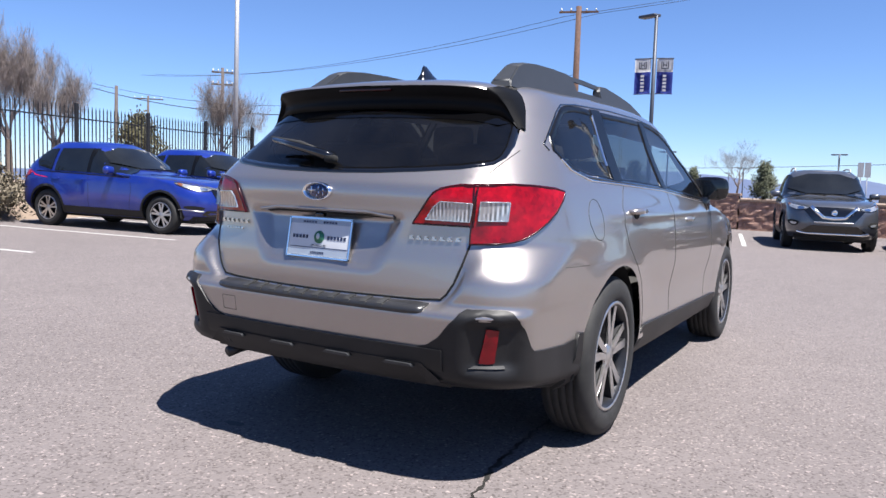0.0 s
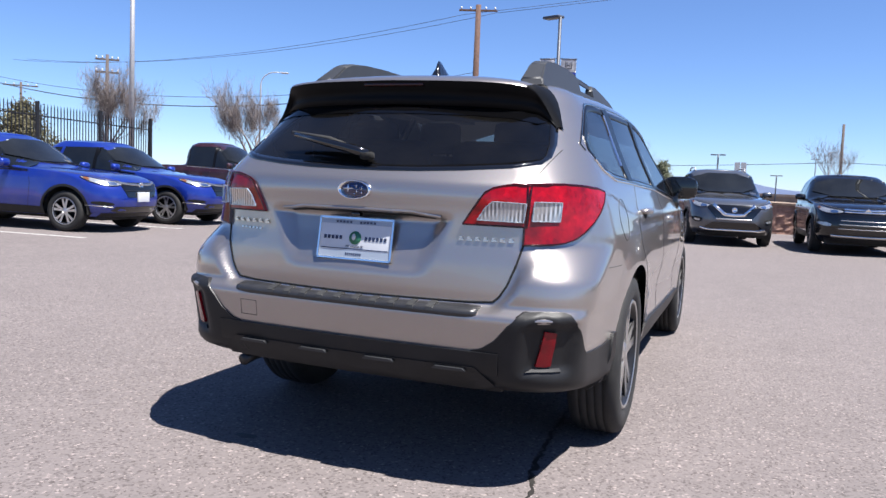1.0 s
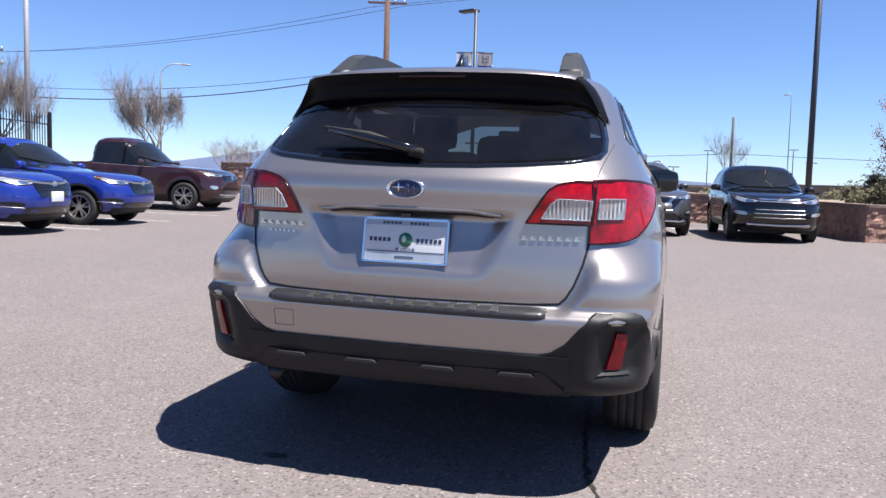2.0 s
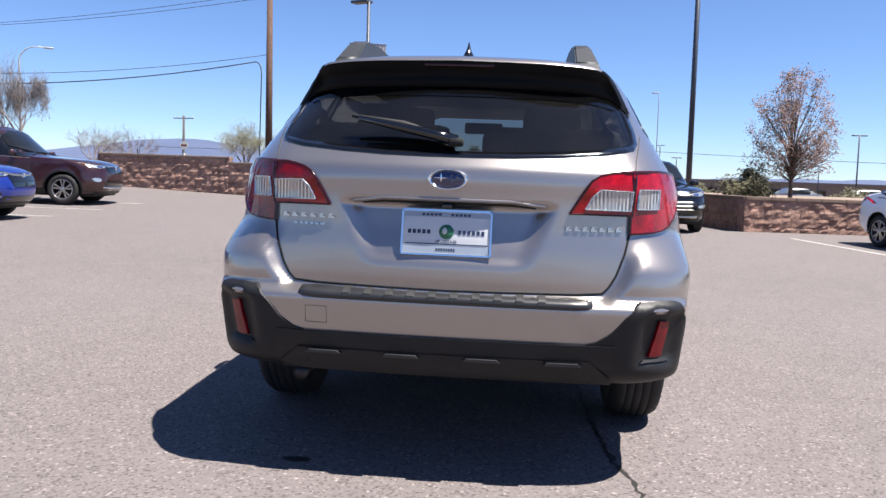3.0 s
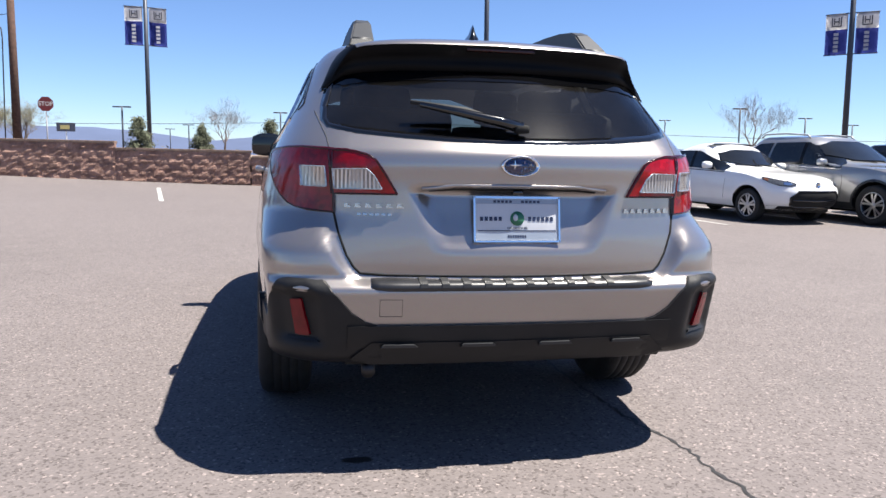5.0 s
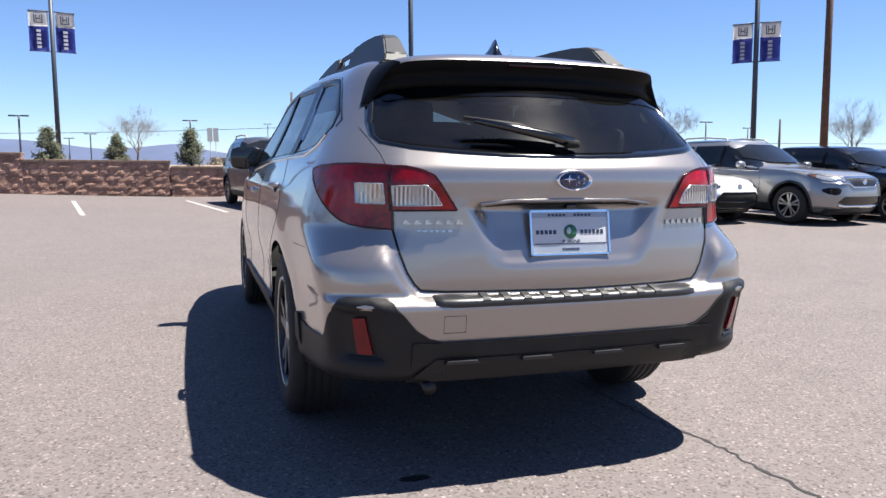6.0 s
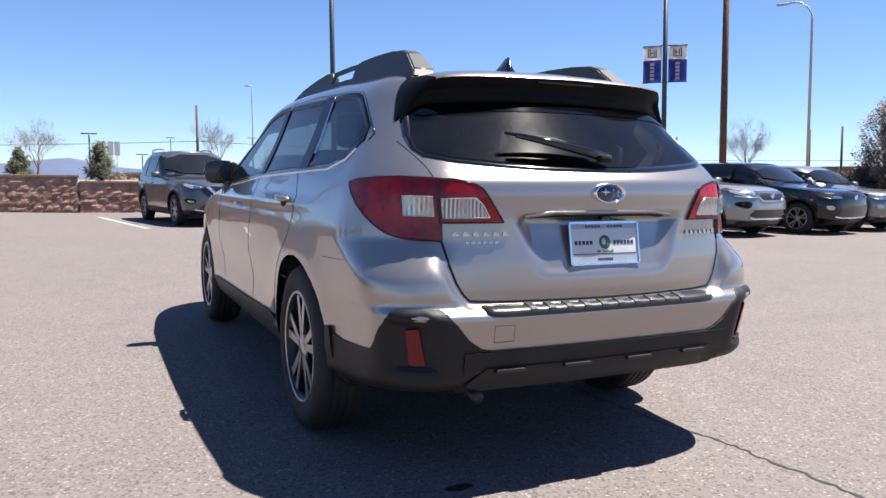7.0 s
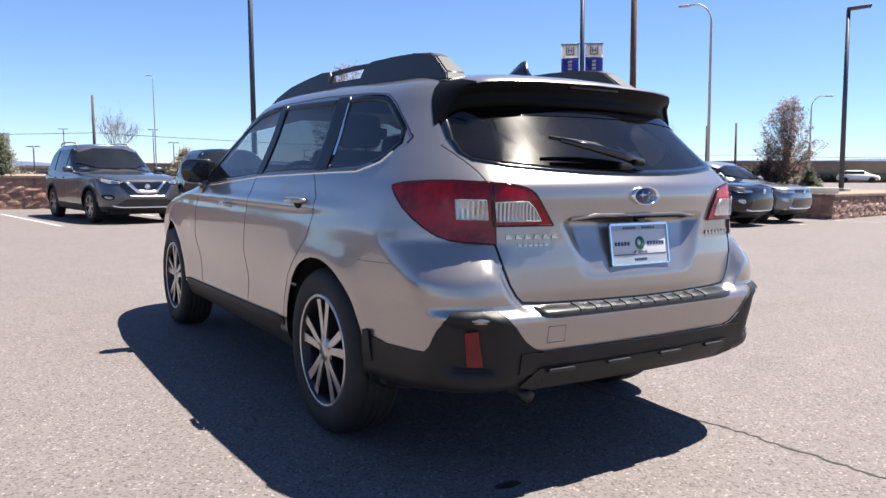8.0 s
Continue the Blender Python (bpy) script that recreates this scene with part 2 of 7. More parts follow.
M["leaf_pale"] = plain("pale_leaf", (0.1656, 0.1546, 0.09384), 0.9, vary=0.3, scale=4)
M["leaf_dry"] = plain("dry_leaf", (0.149, 0.1242, 0.08556), 0.9, vary=0.4, scale=4)
M["leaf_brown"] = plain("brown_leaf", (0.05796, 0.0414, 0.03036), 0.9, vary=0.4, scale=4)
M["stop_red"] = plain("sign_red", (0.1035, 0.00828, 0.01104), 0.5)
M["sign_white"] = plain("sign_white", (0.414, 0.414, 0.403), 0.5, vary=0.05)
M["sign_yellow"] = plain("sign_yellow", (0.3974, 0.3312, 0.138), 0.5, vary=0.1)
def cloth(name, col):
    """Thin printed banner cloth that lets some of the light through."""
    n = Nodes(name)
    n.tree.nodes.remove(n.bsdf)
    weave = n.ramp(n.noise(6, 4), (0.3, tuple(c * 0.9 for c in col)), (0.7, tuple(min(1, c * 1.08) for c in col)))
    face, back = n.add("ShaderNodeBsdfDiffuse"), n.add("ShaderNodeBsdfTranslucent")
    m = n.tree.nodes.new("ShaderNodeMixShader")
    m.inputs[0].default_value = 0.4
    for k, b in ((1, face), (2, back)):
        n.link(weave, b.inputs["Color"])
        n.link(b.outputs[0], m.inputs[k])
    n.link(m.outputs[0], n.tree.nodes["Material Output"].inputs["Surface"])
    return n.mat


M["banner_blue"] = cloth("banner_blue", (0.045, 0.060, 0.26))
M["banner_white"] = cloth("banner_white", (0.60, 0.60, 0.62))
M["banner_ink"] = plain("banner_ink", (0.0414, 0.0483, 0.0759), 0.7)
M["stucco"] = plain("tan_stucco", (0.2208, 0.1601, 0.1187), 0.9, vary=0.12, scale=1.5)
M["stucco_dark"] = plain("brown_stucco", (0.19, 0.145, 0.12), 0.9, vary=0.12, scale=1.5)
# the haze of distance is put into the hills' blue-grey colour
M["hill"] = plain("hazy_hill", (0.05865, 0.07935, 0.1414), 1.0, vary=0.12, scale=0.004, bump=0.0)


# ---------------------------------------------------------------- building helpers
def part(name, bm, material, parent=None, label="", smooth=True):
    """Links a bmesh as one mesh object under a thing or a part."""
    bmesh.ops.recalc_face_normals(bm, faces=bm.faces)
    for f in bm.faces:
        f.smooth = smooth
    me = bpy.data.meshes.new(name)
    bm.to_mesh(me)
    bm.free()
    me.materials.append(M[material])
    ob = new(name, me)
    if parent is not None:
        ob.parent = parent
    if label:
        ob["label"] = label
    return ob


def box_into(bm, lo, hi, bevel=0.0, m=None):
    r = bmesh.ops.create_cube(bm, size=1.0)
    vs = r["verts"]
    for v in vs:
        v.co = Vector([lo[i] + (v.co[i] + 0.5) * (hi[i] - lo[i]) for i in range(3)])
    if bevel:
        es = list({e for v in vs for e in v.link_edges})
        g = bmesh.ops.bevel(bm, geom=es, offset=bevel, segments=2, profile=0.6, affect="EDGES")
        vs = list({v for f in g["faces"] for v in f.verts} | {v for v in vs if v.is_valid})
    if m is not None:
        bmesh.ops.transform(bm, matrix=m, verts=[v for v in vs if v.is_valid])
    return bm


def box(lo, hi, bevel=0.0):
    return box_into(bmesh.new(), lo, hi, bevel)


def tube_into(bm, pts, radii, seg=10, caps=True):
    """A round bar along a line of points with a radius at each."""
    rings = []
    pts = [Vector(p) for p in pts]
    ref = None
    for i, p in enumerate(pts):
        d = (pts[min(i + 1, len(pts) - 1)] - pts[max(i - 1, 0)]).normalized()
        if ref is None:
            ref = d.orthogonal().normalized()
        a = (ref - d * ref.dot(d)).normalized()
        ref = a
        b = d.cross(a)
        r = radii[i] if isinstance(radii, (list, tuple)) else radii
        rings.append([bm.verts.new(p + (a * math.cos(t) + b * math.sin(t)) * r) for t in [2 * math.pi * k / seg for k in range(seg)]])
    for u, v in zip(rings, rings[1:]):
        for k in range(seg):
            bm.faces.new((u[k], u[(k + 1) % seg], v[(k + 1) % seg], v[k]))
    if caps:
        bm.faces.new(rings[0][::-1])
        bm.faces.new(rings[-1])
    return bm


def tube(pts, radii, seg=10):
    return tube_into(bmesh.new(), pts, radii, seg)


def lathe_into(bm, prof, seg=48, axis="x"):
    """Turns a profile of (along, radius) round an axis."""
    rings = []
    for s, r in prof:
        ring = []
        for k in range(seg):
            t = 2 * math.pi * k / seg
            c, d = r * math.cos(t), r * math.sin(t)
            ring.append(bm.verts.new((s, c, d) if axis == "x" else (c, s, d) if axis == "y" else (c, d, s)))
        rings.append(ring)
    for u, v in zip(rings, rings[1:]):
        for k in range(seg):
            bm.faces.new((u[k], u[(k + 1) % seg], v[(k + 1) % seg], v[k]))
    return bm


def pchip(table):
    """A smooth curve through (x, y) that does not overshoot."""
    xs = np.array([p[0] for p in table], float)
    ys = np.array([p[1] for p in table], float)
    h = np.diff(xs)
    d = np.diff(ys) / h
    m = np.zeros(len(xs))
    m[0], m[-1] = d[0], d[-1]
    for i in range(1, len(xs) - 1):
        if d[i - 1] * d[i] > 0:
            w1, w2 = 2 * h[i] + h[i - 1], h[i] + 2 * h[i - 1]
            m[i] = (w1 + w2) / (w1 / d[i - 1] + w2 / d[i])

    def value(x):
        x = min(max(x, xs[0]), xs[-1])
        i = min(int(np.searchsorted(xs, x, "right")) - 1, len(h) - 1)
        t = (x - xs[i]) / h[i]
        return float(ys[i] * (1 + 2 * t) * (1 - t) ** 2 + h[i] * m[i] * t * (1 - t) ** 2 + ys[i + 1] * t * t * (3 - 2 * t) + h[i] * m[i + 1] * t * t * (t - 1))

    return value


def smooth_poly(poly, times=2, keep=()):
    """Rounds a polygon's corners by cutting them."""
    pts = [(Vector(p), i in keep) for i, p in enumerate(poly)]
    for _ in range(times):
        out = []
        for i, (p, k) in enumerate(pts):
            a, b = pts[i - 1][0], pts[(i + 1) % len(pts)][0]
            if k:
                out.append((p, True))
            else:
                out += [(p.lerp(a, 0.25), False), (p.lerp(b, 0.25), False)]
        pts = out
    return [p for p, _ in pts]


def view(a, b, d):
    return Vector(a).normalized(), Vector(b).normalized(), Vector(d).normalized()


REAR = view((1, 0, 0), (0, 0, 1), (0, 1, 0))
FRONT = view((1, 0, 0), (0, 0, 1), (0, -1, 0))
RIGHT = view((0, 1, 0), (0, 0, 1), (-1, 0, 0))
LEFT = view((0, 1, 0), (0, 0, 1), (1, 0, 0))
DIAG_R = view((0.8, 0.6, 0), (0, 0, 1), (-0.6, 0.8, 0))
DIAG_F = view((0.8, -0.6, 0), (0, 0, 1), (-0.6, -0.8, 0))


def patch(poly, fr, tree, off=0.003, thick=0.012, step=0.07, even=0):
    """A panel with the outline poly (in the plane of the view fr), laid on a hull, off metres proud of it."""
    a, b, d = fr
    bm = bmesh.new()
    f = bm.faces.new([bm.verts.new((p[0], p[1], 0)) for p in poly])
    bmesh.ops.triangulate(bm, faces=[f])
    for ax in (0, 1):
        lo, hi = min(p[ax] for p in poly), max(p[ax] for p in poly)
        n = max(1, int((hi - lo) / step))
        for k in range(1, n):
            no = Vector((1, 0, 0)) if ax == 0 else Vector((0, 1, 0))
            bmesh.ops.bisect_plane(bm, geom=bm.verts[:] + bm.edges[:] + bm.faces[:], plane_co=no * (lo + (hi - lo) * k / n), plane_no=no)
    for v in bm.verts:
        o = a * (v.co.x + 0.00013) + b * (v.co.y + 0.00011) - d * 6
        hit, nor, _, _ = tree.ray_cast(o, d)
        if hit is None:
            hit, nor, _, _ = tree.find_nearest(a * v.co.x + b * v.co.y - d * 0.8)
        if nor.dot(d) > 0:
            nor = -nor
        v.co = hit + nor * off
    for _ in range(even):
        bmesh.ops.smooth_vert(bm, verts=[v for v in bm.verts if not v.is_boundary], factor=0.5, use_axis_x=True, use_axis_y=True, use_axis_z=True)
    rim = [e for e in bm.edges if e.is_boundary]
    for e in rim:
        e.smooth = False
    if thick:
        g = bmesh.ops.extrude_edge_only(bm, edges=rim)
        for v in g["geom"]:
            if isinstance(v, bmesh.types.BMVert):
                v.co += d * thick
    return bm


def mirrored(bm):
    """The same panel on the other side of the car."""
    o = bm.copy()
    for v in o.verts:
        v.co.x = -v.co.x
    bmesh.ops.reverse_faces(o, faces=o.faces)
    return o


def inside(p, q, poly):
    c = False
    n = len(poly)
    for i in range(n):
        x1, y1 = poly[i]
        x2, y2 = poly[i - 1]
        if (y1 > q) != (y2 > q) and p < (x2 - x1) * (q - y1) / (y2 - y1) + x1:
            c = not c
    return c


def cut(bm, poly, fr, facing=0.05):
    """Cuts an opening with the outline poly into the near side of a hull."""
    a, b, d = fr
    lo = [min(p[i] for p in poly) - 0.005 for i in (0, 1)]
    hi = [max(p[i] for p in poly) + 0.005 for i in (0, 1)]

    def hits(f):
        us = [v.co.dot(a) for v in f.verts]
        ws = [v.co.dot(b) for v in f.verts]
        return max(us) > lo[0] and min(us) < hi[0] and max(ws) > lo[1] and min(ws) < hi[1]

    bm.normal_update()
    region = [f for f in bm.faces if f.normal.dot(d) < -facing and hits(f)]
    for i in range(len(poly)):
        p, q = poly[i - 1], poly[i]
        e = a * (q[0] - p[0]) + b * (q[1] - p[1])
        if e.length < 1e-6:
            continue
        geom = list({x for f in region for x in (f, *f.edges, *f.verts)})
        r = bmesh.ops.bisect_plane(bm, geom=geom, plane_co=a * p[0] + b * p[1], plane_no=e.cross(d).normalized())
        region = [f for f in r["geom"] if isinstance(f, bmesh.types.BMFace) and hits(f)]
    gone = [f for f in region if inside(f.calc_center_median().dot(a), f.calc_center_median().dot(b), poly)]
    bmesh.ops.delete(bm, geom=gone, context="FACES")


def ribbon(line, width, fr, tree, off=0.0015, closed=False, step=0.05):
    """A thin strip along a line in the plane of a view, laid on a hull: a panel gap, a trim."""
    a, b, d = fr
    pts = [Vector(p) for p in line]
    if closed:
        pts.append(pts[0])
    fine = []
    for p, q in zip(pts, pts[1:]):
        n = max(1, int((q - p).length / step))
        fine += [p.lerp(q, k / n) for k in range(n)]
    fine.append(pts[-1])
    bm = bmesh.new()
    rows = []
    for i, p in enumerate(fine):
        t = fine[min(i + 1, len(fine) - 1)] - fine[max(i - 1, 0)]
        n = Vector((-t.y, t.x)).normalized() * width / 2
        row = []
        for q in (p + n, p - n):
            hit, nor, _, _ = tree.ray_cast(a * (q.x + 0.00013) + b * (q.y + 0.00011) - d * 6, d)
            if hit is None:
                hit, nor, _, _ = tree.find_nearest(a * q.x + b * q.y - d * 0.8)
            if nor.dot(d) > 0:
                nor = -nor
            row += [bm.verts.new(hit + nor * off), bm.verts.new(hit - nor * 0.004)]
        rows.append(row)
    for r0, r1 in zip(rows, rows[1:]):
        for i, j in ((0, 2), (1, 0), (2, 3)):
            bm.faces.new((r0[i], r0[j], r1[j], r1[i]))
    return bm


def hull(spec, n_rows=70):
    """A closed car body out of level slices: rear and front line, half width and corner shape over the height, and a crowned roof."""
    f = {k: pchip(v) for k, v in spec.items() if isinstance(v, list)}
    z0, z1 = spec["z"]
    bm = bmesh.new()
    rows = []
    levels = spec.get("levels") or [z0 + (z1 - z0) * k / n_rows for k in range(n_rows + 1)]
    arches = spec.get("arches", ())

    def outline(z):
        yr, yf, w = f["rear"](z), f["front"](z), f["width"](z)
        br, bf = f["bow_r"](z), f["bow_f"](z)
        rx, ry = f["corner_rx"](z), f["corner_ry"](z)
        fx, fy = spec["front_corner"]
        k = min(1.0, max(0.0, (z - spec.get("hood_z", 9) + 0.02) / 0.12))
        fx, fy = fx * (1 - 0.5 * k), fy * (1 - 0.55 * k)
        pts = []

        def end(x, xc, bow, c):
            t = max(0.0, (x - xc) / (w - xc))
            return bow * (x / w) ** 2 + c * (1 - math.sqrt(max(0.0, 1 - t * t)))

        xc = w - rx
        cols = spec.get("cols", 26)
        for k in range(cols):
            pts.append((xc * k / cols, yr + end(xc * k / cols, xc, br, ry)))
        for k in range(15):
            x = xc + rx * math.sin(0.5 * math.pi * k / 14)
            pts.append((x, yr + end(x, xc, br, ry)))
        ya = pts[-1][1]
        xf = w - min(fx, w * 0.8)
        yb = yf - bf - fy
        yb = max(yb, ya + 0.3)
        nb = 44
        for k in range(1, nb):
            y = ya + (yb - ya) * k / nb
            t = y / spec["wb"]
            x = w - spec["taper_r"] * max(0.0, 0.35 - t) ** 2 - spec["taper_f"] * max(0.0, t - 0.75) ** 2
            for (cy, cz, amp) in arches:
                x += amp * math.exp(-(((math.hypot(y - cy, z - cz) - 0.40) / 0.10) ** 2)) * (1 if z > 0.3 else 0.4)
            pts.append((x, y))
        wr = w - spec["taper_r"] * 0.35 ** 2 if ya < 0 else w
        wf = pts[-1][0]
        for k in range(1, 15):
            s = math.sin(0.5 * math.pi * (1 - k / 14))
            x = (wf - (w - xf)) + (w - xf) * s
            pts.append((x, yf - bf * (x / w) ** 2 - fy * (1 - math.sqrt(max(0.0, 1 - s * s)))))
        x0 = pts[-1][0]
        for k in range(1, 11):
            x = x0 * (1 - k / 10)
            pts.append((x, yf - bf * (x / w) ** 2))
        # the taper of the tail narrows the corner too
        out = []
        for x, y in pts:
            if y <= ya:
                x *= (w - spec["taper_r"] * max(0.0, 0.35 - ya / spec["wb"]) ** 2) / w
            out.append((x, y))
        return out

    for z in levels:
        rows.append([(x, y, z) for x, y in outline(z)])
    crown = spec["crown"]
    top = rows[-1]
    ymid = (top[0][1] + top[-1][1]) / 2
    ylen = (top[-1][1] - top[0][1]) / 2
    wt = max(p[0] for p in top)
    for s in (0.06, 0.15, 0.3, 0.5, 0.75, 1.0):
        row = []
        for x, y, z in top:
            k = 1 - s
            xx = x * k
            yy = ymid + (y - ymid) * (1 - 0.10 * s)
            h = (1 - (xx / wt) ** 2) * (0.35 + 0.65 * (1 - min(1, abs((yy - ymid) / ylen)) ** 2.5))
            row.append((xx, yy, z1 + crown * h * min(1, s * 4) ** 0.5))
        rows.append(row)
    grid = []
    for row in rows:
        right = [bm.verts.new(p) for p in row]
        left = [right[i] if abs(row[i][0]) < 1e-6 else bm.verts.new((-row[i][0], row[i][1], row[i][2])) for i in range(len(row))]
        grid.append((right, left))
    for (r0, l0), (r1, l1) in zip(grid, grid[1:]):
        for i in range(len(r0) - 1):
            for q, fl in ((( r0[i], r0[i + 1], r1[i + 1], r1[i]), False), ((l0[i + 1], l0[i], l1[i], l1[i + 1]), True)):
                vs = []
                for v in q:
                    if v not in vs:
                        vs.append(v)
                if len(vs) > 2:
                    try:
                        bm.faces.new(vs)
                    except ValueError:
                        pass
    r0, l0 = grid[0]
    for i in range(len(r0) - 1):
        vs = []
        for v in (r0[i], l0[i], l0[i + 1], r0[i + 1]):
            if v not in vs:
                vs.append(v)
        if len(vs) > 2:
            bm.faces.new(vs)
    bmesh.ops.remove_doubles(bm, verts=bm.verts, dist=0.0006)
    bmesh.ops.recalc_face_normals(bm, faces=bm.faces)
    return bm


def text_mesh(body, size, material, parent, name, m, depth=0.0015, squash=1.0, bold=0.0):
    cu = bpy.data.curves.new(name, "FONT")
    cu.body, cu.size, cu.extrude, cu.align_x, cu.align_y = body, size, depth, "CENTER", "CENTER"
    cu.offset = bold
    tmp = new(name, cu)
    dg = bpy.context.evaluated_depsgraph_get()
    me = bpy.data.meshes.new_from_object(tmp.evaluated_get(dg))
    bpy.data.objects.remove(tmp)
    me.materials.clear()
    me.materials.append(M[material])
    ob = new(name, me)
    ob.parent = parent
    ob.matrix_local = m @ Matrix.Diagonal((squash, 1, 1, 1))
    return ob


# ---------------------------------------------------------------- ground
def build_ground():
    bm = bmesh.new()
    def axis(lo, hi, centre):
        out = []
        v = 0.0
        step = 1.5
        while v < 3000:
            out.append(v)
            v += step
            if v > 36:
                step *= 1.35
        return sorted({centre + s * q for q in out for s in (-1, 1)})
    xs, ys = axis(0, 0, 0), axis(0, 0, 8)
    grid = [[bm.verts.new((x, y, ground_z(x, y))) for x in xs] for y in ys]
    for j in range(len(ys) - 1):
        for i in range(len(xs) - 1):
            bm.faces.new((grid[j][i], grid[j][i + 1], grid[j + 1][i + 1], grid[j + 1][i]))
    return tagged(part("ground", bm, "asphalt"), "sun-bleached speckled asphalt of the car park", "ground", kind="structure")


ground = build_ground()
E1 = Vector((0.986, 0.167, 0))
E2 = Vector((-0.167, 0.986, 0))


def lot(u, v, z=0.0):
    """A place from the lot's own axes, which stand nine and a half degrees off the car's."""
    p = E1 * u + E2 * v
    return Vector((p.x, p.y, ground_z(p.x, p.y) + z))


def sheet(name, corners, z, mat, label, category, lift=0.0, depth=0.0):
    """A flat piece of ground or paint, following the ground where z is None."""
    bm = bmesh.new()
    top = [bm.verts.new((x, y, (ground_z(x, y) + lift) if z is None else z)) for x, y in corners]
    bm.faces.new(top)
    if depth:
        g = bmesh.ops.extrude_edge_only(bm, edges=bm.edges[:])
        for q in g["geom"]:
            if isinstance(q, bmesh.types.BMVert):
                q.co.z -= depth
    else:
        for k in range(1, 6):
            a, b = Vector((*corners[0], 0)), Vector((*corners[1], 0))
            bmesh.ops.bisect_plane(bm, geom=bm.verts[:] + bm.edges[:] + bm.faces[:], plane_co=a.lerp(b, k / 6), plane_no=(b - a).normalized())
        for q in bm.verts:
            q.co.z = ground_z(q.co.x, q.co.y) + lift
    return tagged(part(name, bm, mat, smooth=False), label, category, kind="structure")


def stall_line(p, way, length):
    a = Vector(p)
    d = Vector(way).normalized()
    n = Vector((-d.y, d.x, 0)) * 0.05
    b = a + d * length
    c = [(a + n), (b + n), (b - n), (a - n)]
    ob = sheet("stall_line", [(q.x, q.y) for q in c], None, "line_paint", "worn white painted stall line on asphalt", "line", 0.004)
    return tagged(ob, group="stall lines")


for k in range(-2, 5):
    q = Vector((-7.9, 5.05, 0)) + E2 * (2.68 * k)
    stall_line(q, -E1, 5.2)
for k in range(-1, 3):
    q = Vector((-0.42, 12.85, 0)) + E1 * (2.85 * k) + E2 * 0.9
    if k < 2:
        stall_line(q, E2, 5.3)
for k in range(-1, 4):
    q = Vector((9.35, 8.05, 0)) + Vector((2.62, -0.30, 0)) * k
    stall_line(q, E2, 4.6)

# crack and oil stains
def build_crack():
    rng = random.Random(4)
    line = [(0.60, 0.55), (0.585, 0.15), (0.61, -0.30), (0.632, -0.52), (0.648, -0.72), (0.695, -0.85), (0.705, -0.97), (0.702, -1.10), (0.715, -1.30), (0.728, -1.55), (0.76, -2.2), (0.74, -3.0), (0.80, -4.2)]
    bm = bmesh.new()
    pts = []
    for p, q in zip(line, line[1:]):
        p, q = Vector((*p, 0)), Vector((*q, 0))
        n = max(2, int((q - p).length / 0.03))
        for k in range(n):
            c = p.lerp(q, k / n)
            c.x += rng.uniform(-0.012, 0.012)
            pts.append((c, rng.uniform(0.004, 0.0125)))
    rows = [(bm.verts.new((c.x - w, c.y, 0.002)), bm.verts.new((c.x + w, c.y, 0.002))) for c, w in pts]
    for (a, b), (c, d) in zip(rows, rows[1:]):
        bm.faces.new((a, b, d, c))
    tagged(part("ground_crack", bm, "tar", smooth=False), "thin ragged dark crack in the asphalt", "crack", kind="structure")


build_crack()


def stain(x, y, rx, ry, seed):
    rng = random.Random(seed)
    bm = bmesh.new()
    c = bm.verts.new((x, y, 0.003))
    ring = [bm.verts.new((x + rx * math.cos(a) * rng.uniform(0.75, 1.2), y + ry * math.sin(a) * rng.uniform(0.75, 1.2), 0.003)) for a in [k * math.pi / 10 for k in range(20)]]
    for k in range(20):
        bm.faces.new((c, ring[k], ring[(k + 1) % 20]))
    tagged(part("oil_stain", bm, "tar", smooth=False), "small dark oil spot on the asphalt", "stain", kind="structure")


stain(-0.535, -0.884, 0.055, 0.028, 1)


# ---------------------------------------------------------------- retaining walls of split blocks
def rough_block(seed, w=0.45, h=0.2, d=0.2):
    rng = random.Random(seed)
    bm = bmesh.new()
    nx, nz = 4, 3
    grid = []
    for j in range(nz + 1):
        row = []
        for i in range(nx + 1):
            edge = i in (0, nx) or j in (0, nz)
            row.append(bm.verts.new((w * i / nx, (rng.uniform(-0.012, 0.006) if edge else -rng.uniform(-0.004, 0.034)), h * j / nz)))
        grid.append(row)
    for j in range(nz):
        for i in range(nx):
            bm.faces.new((grid[j][i], grid[j][i + 1], grid[j + 1][i + 1], grid[j + 1][i]))
    rim = [e for e in bm.edges if e.is_boundary]
    g = bmesh.ops.extrude_edge_only(bm, edges=rim)
    for v in g["geom"]:
        if isinstance(v, bmesh.types.BMVert):
            v.co.y = d
    bmesh.ops.recalc_face_normals(bm, faces=bm.faces)
    me = bpy.data.meshes.new("block")
    bm.to_mesh(me)
    bm.free()
    me.materials.append(M["stone"])
    return me


BLOCKS = [rough_block(k) for k in range(8)]


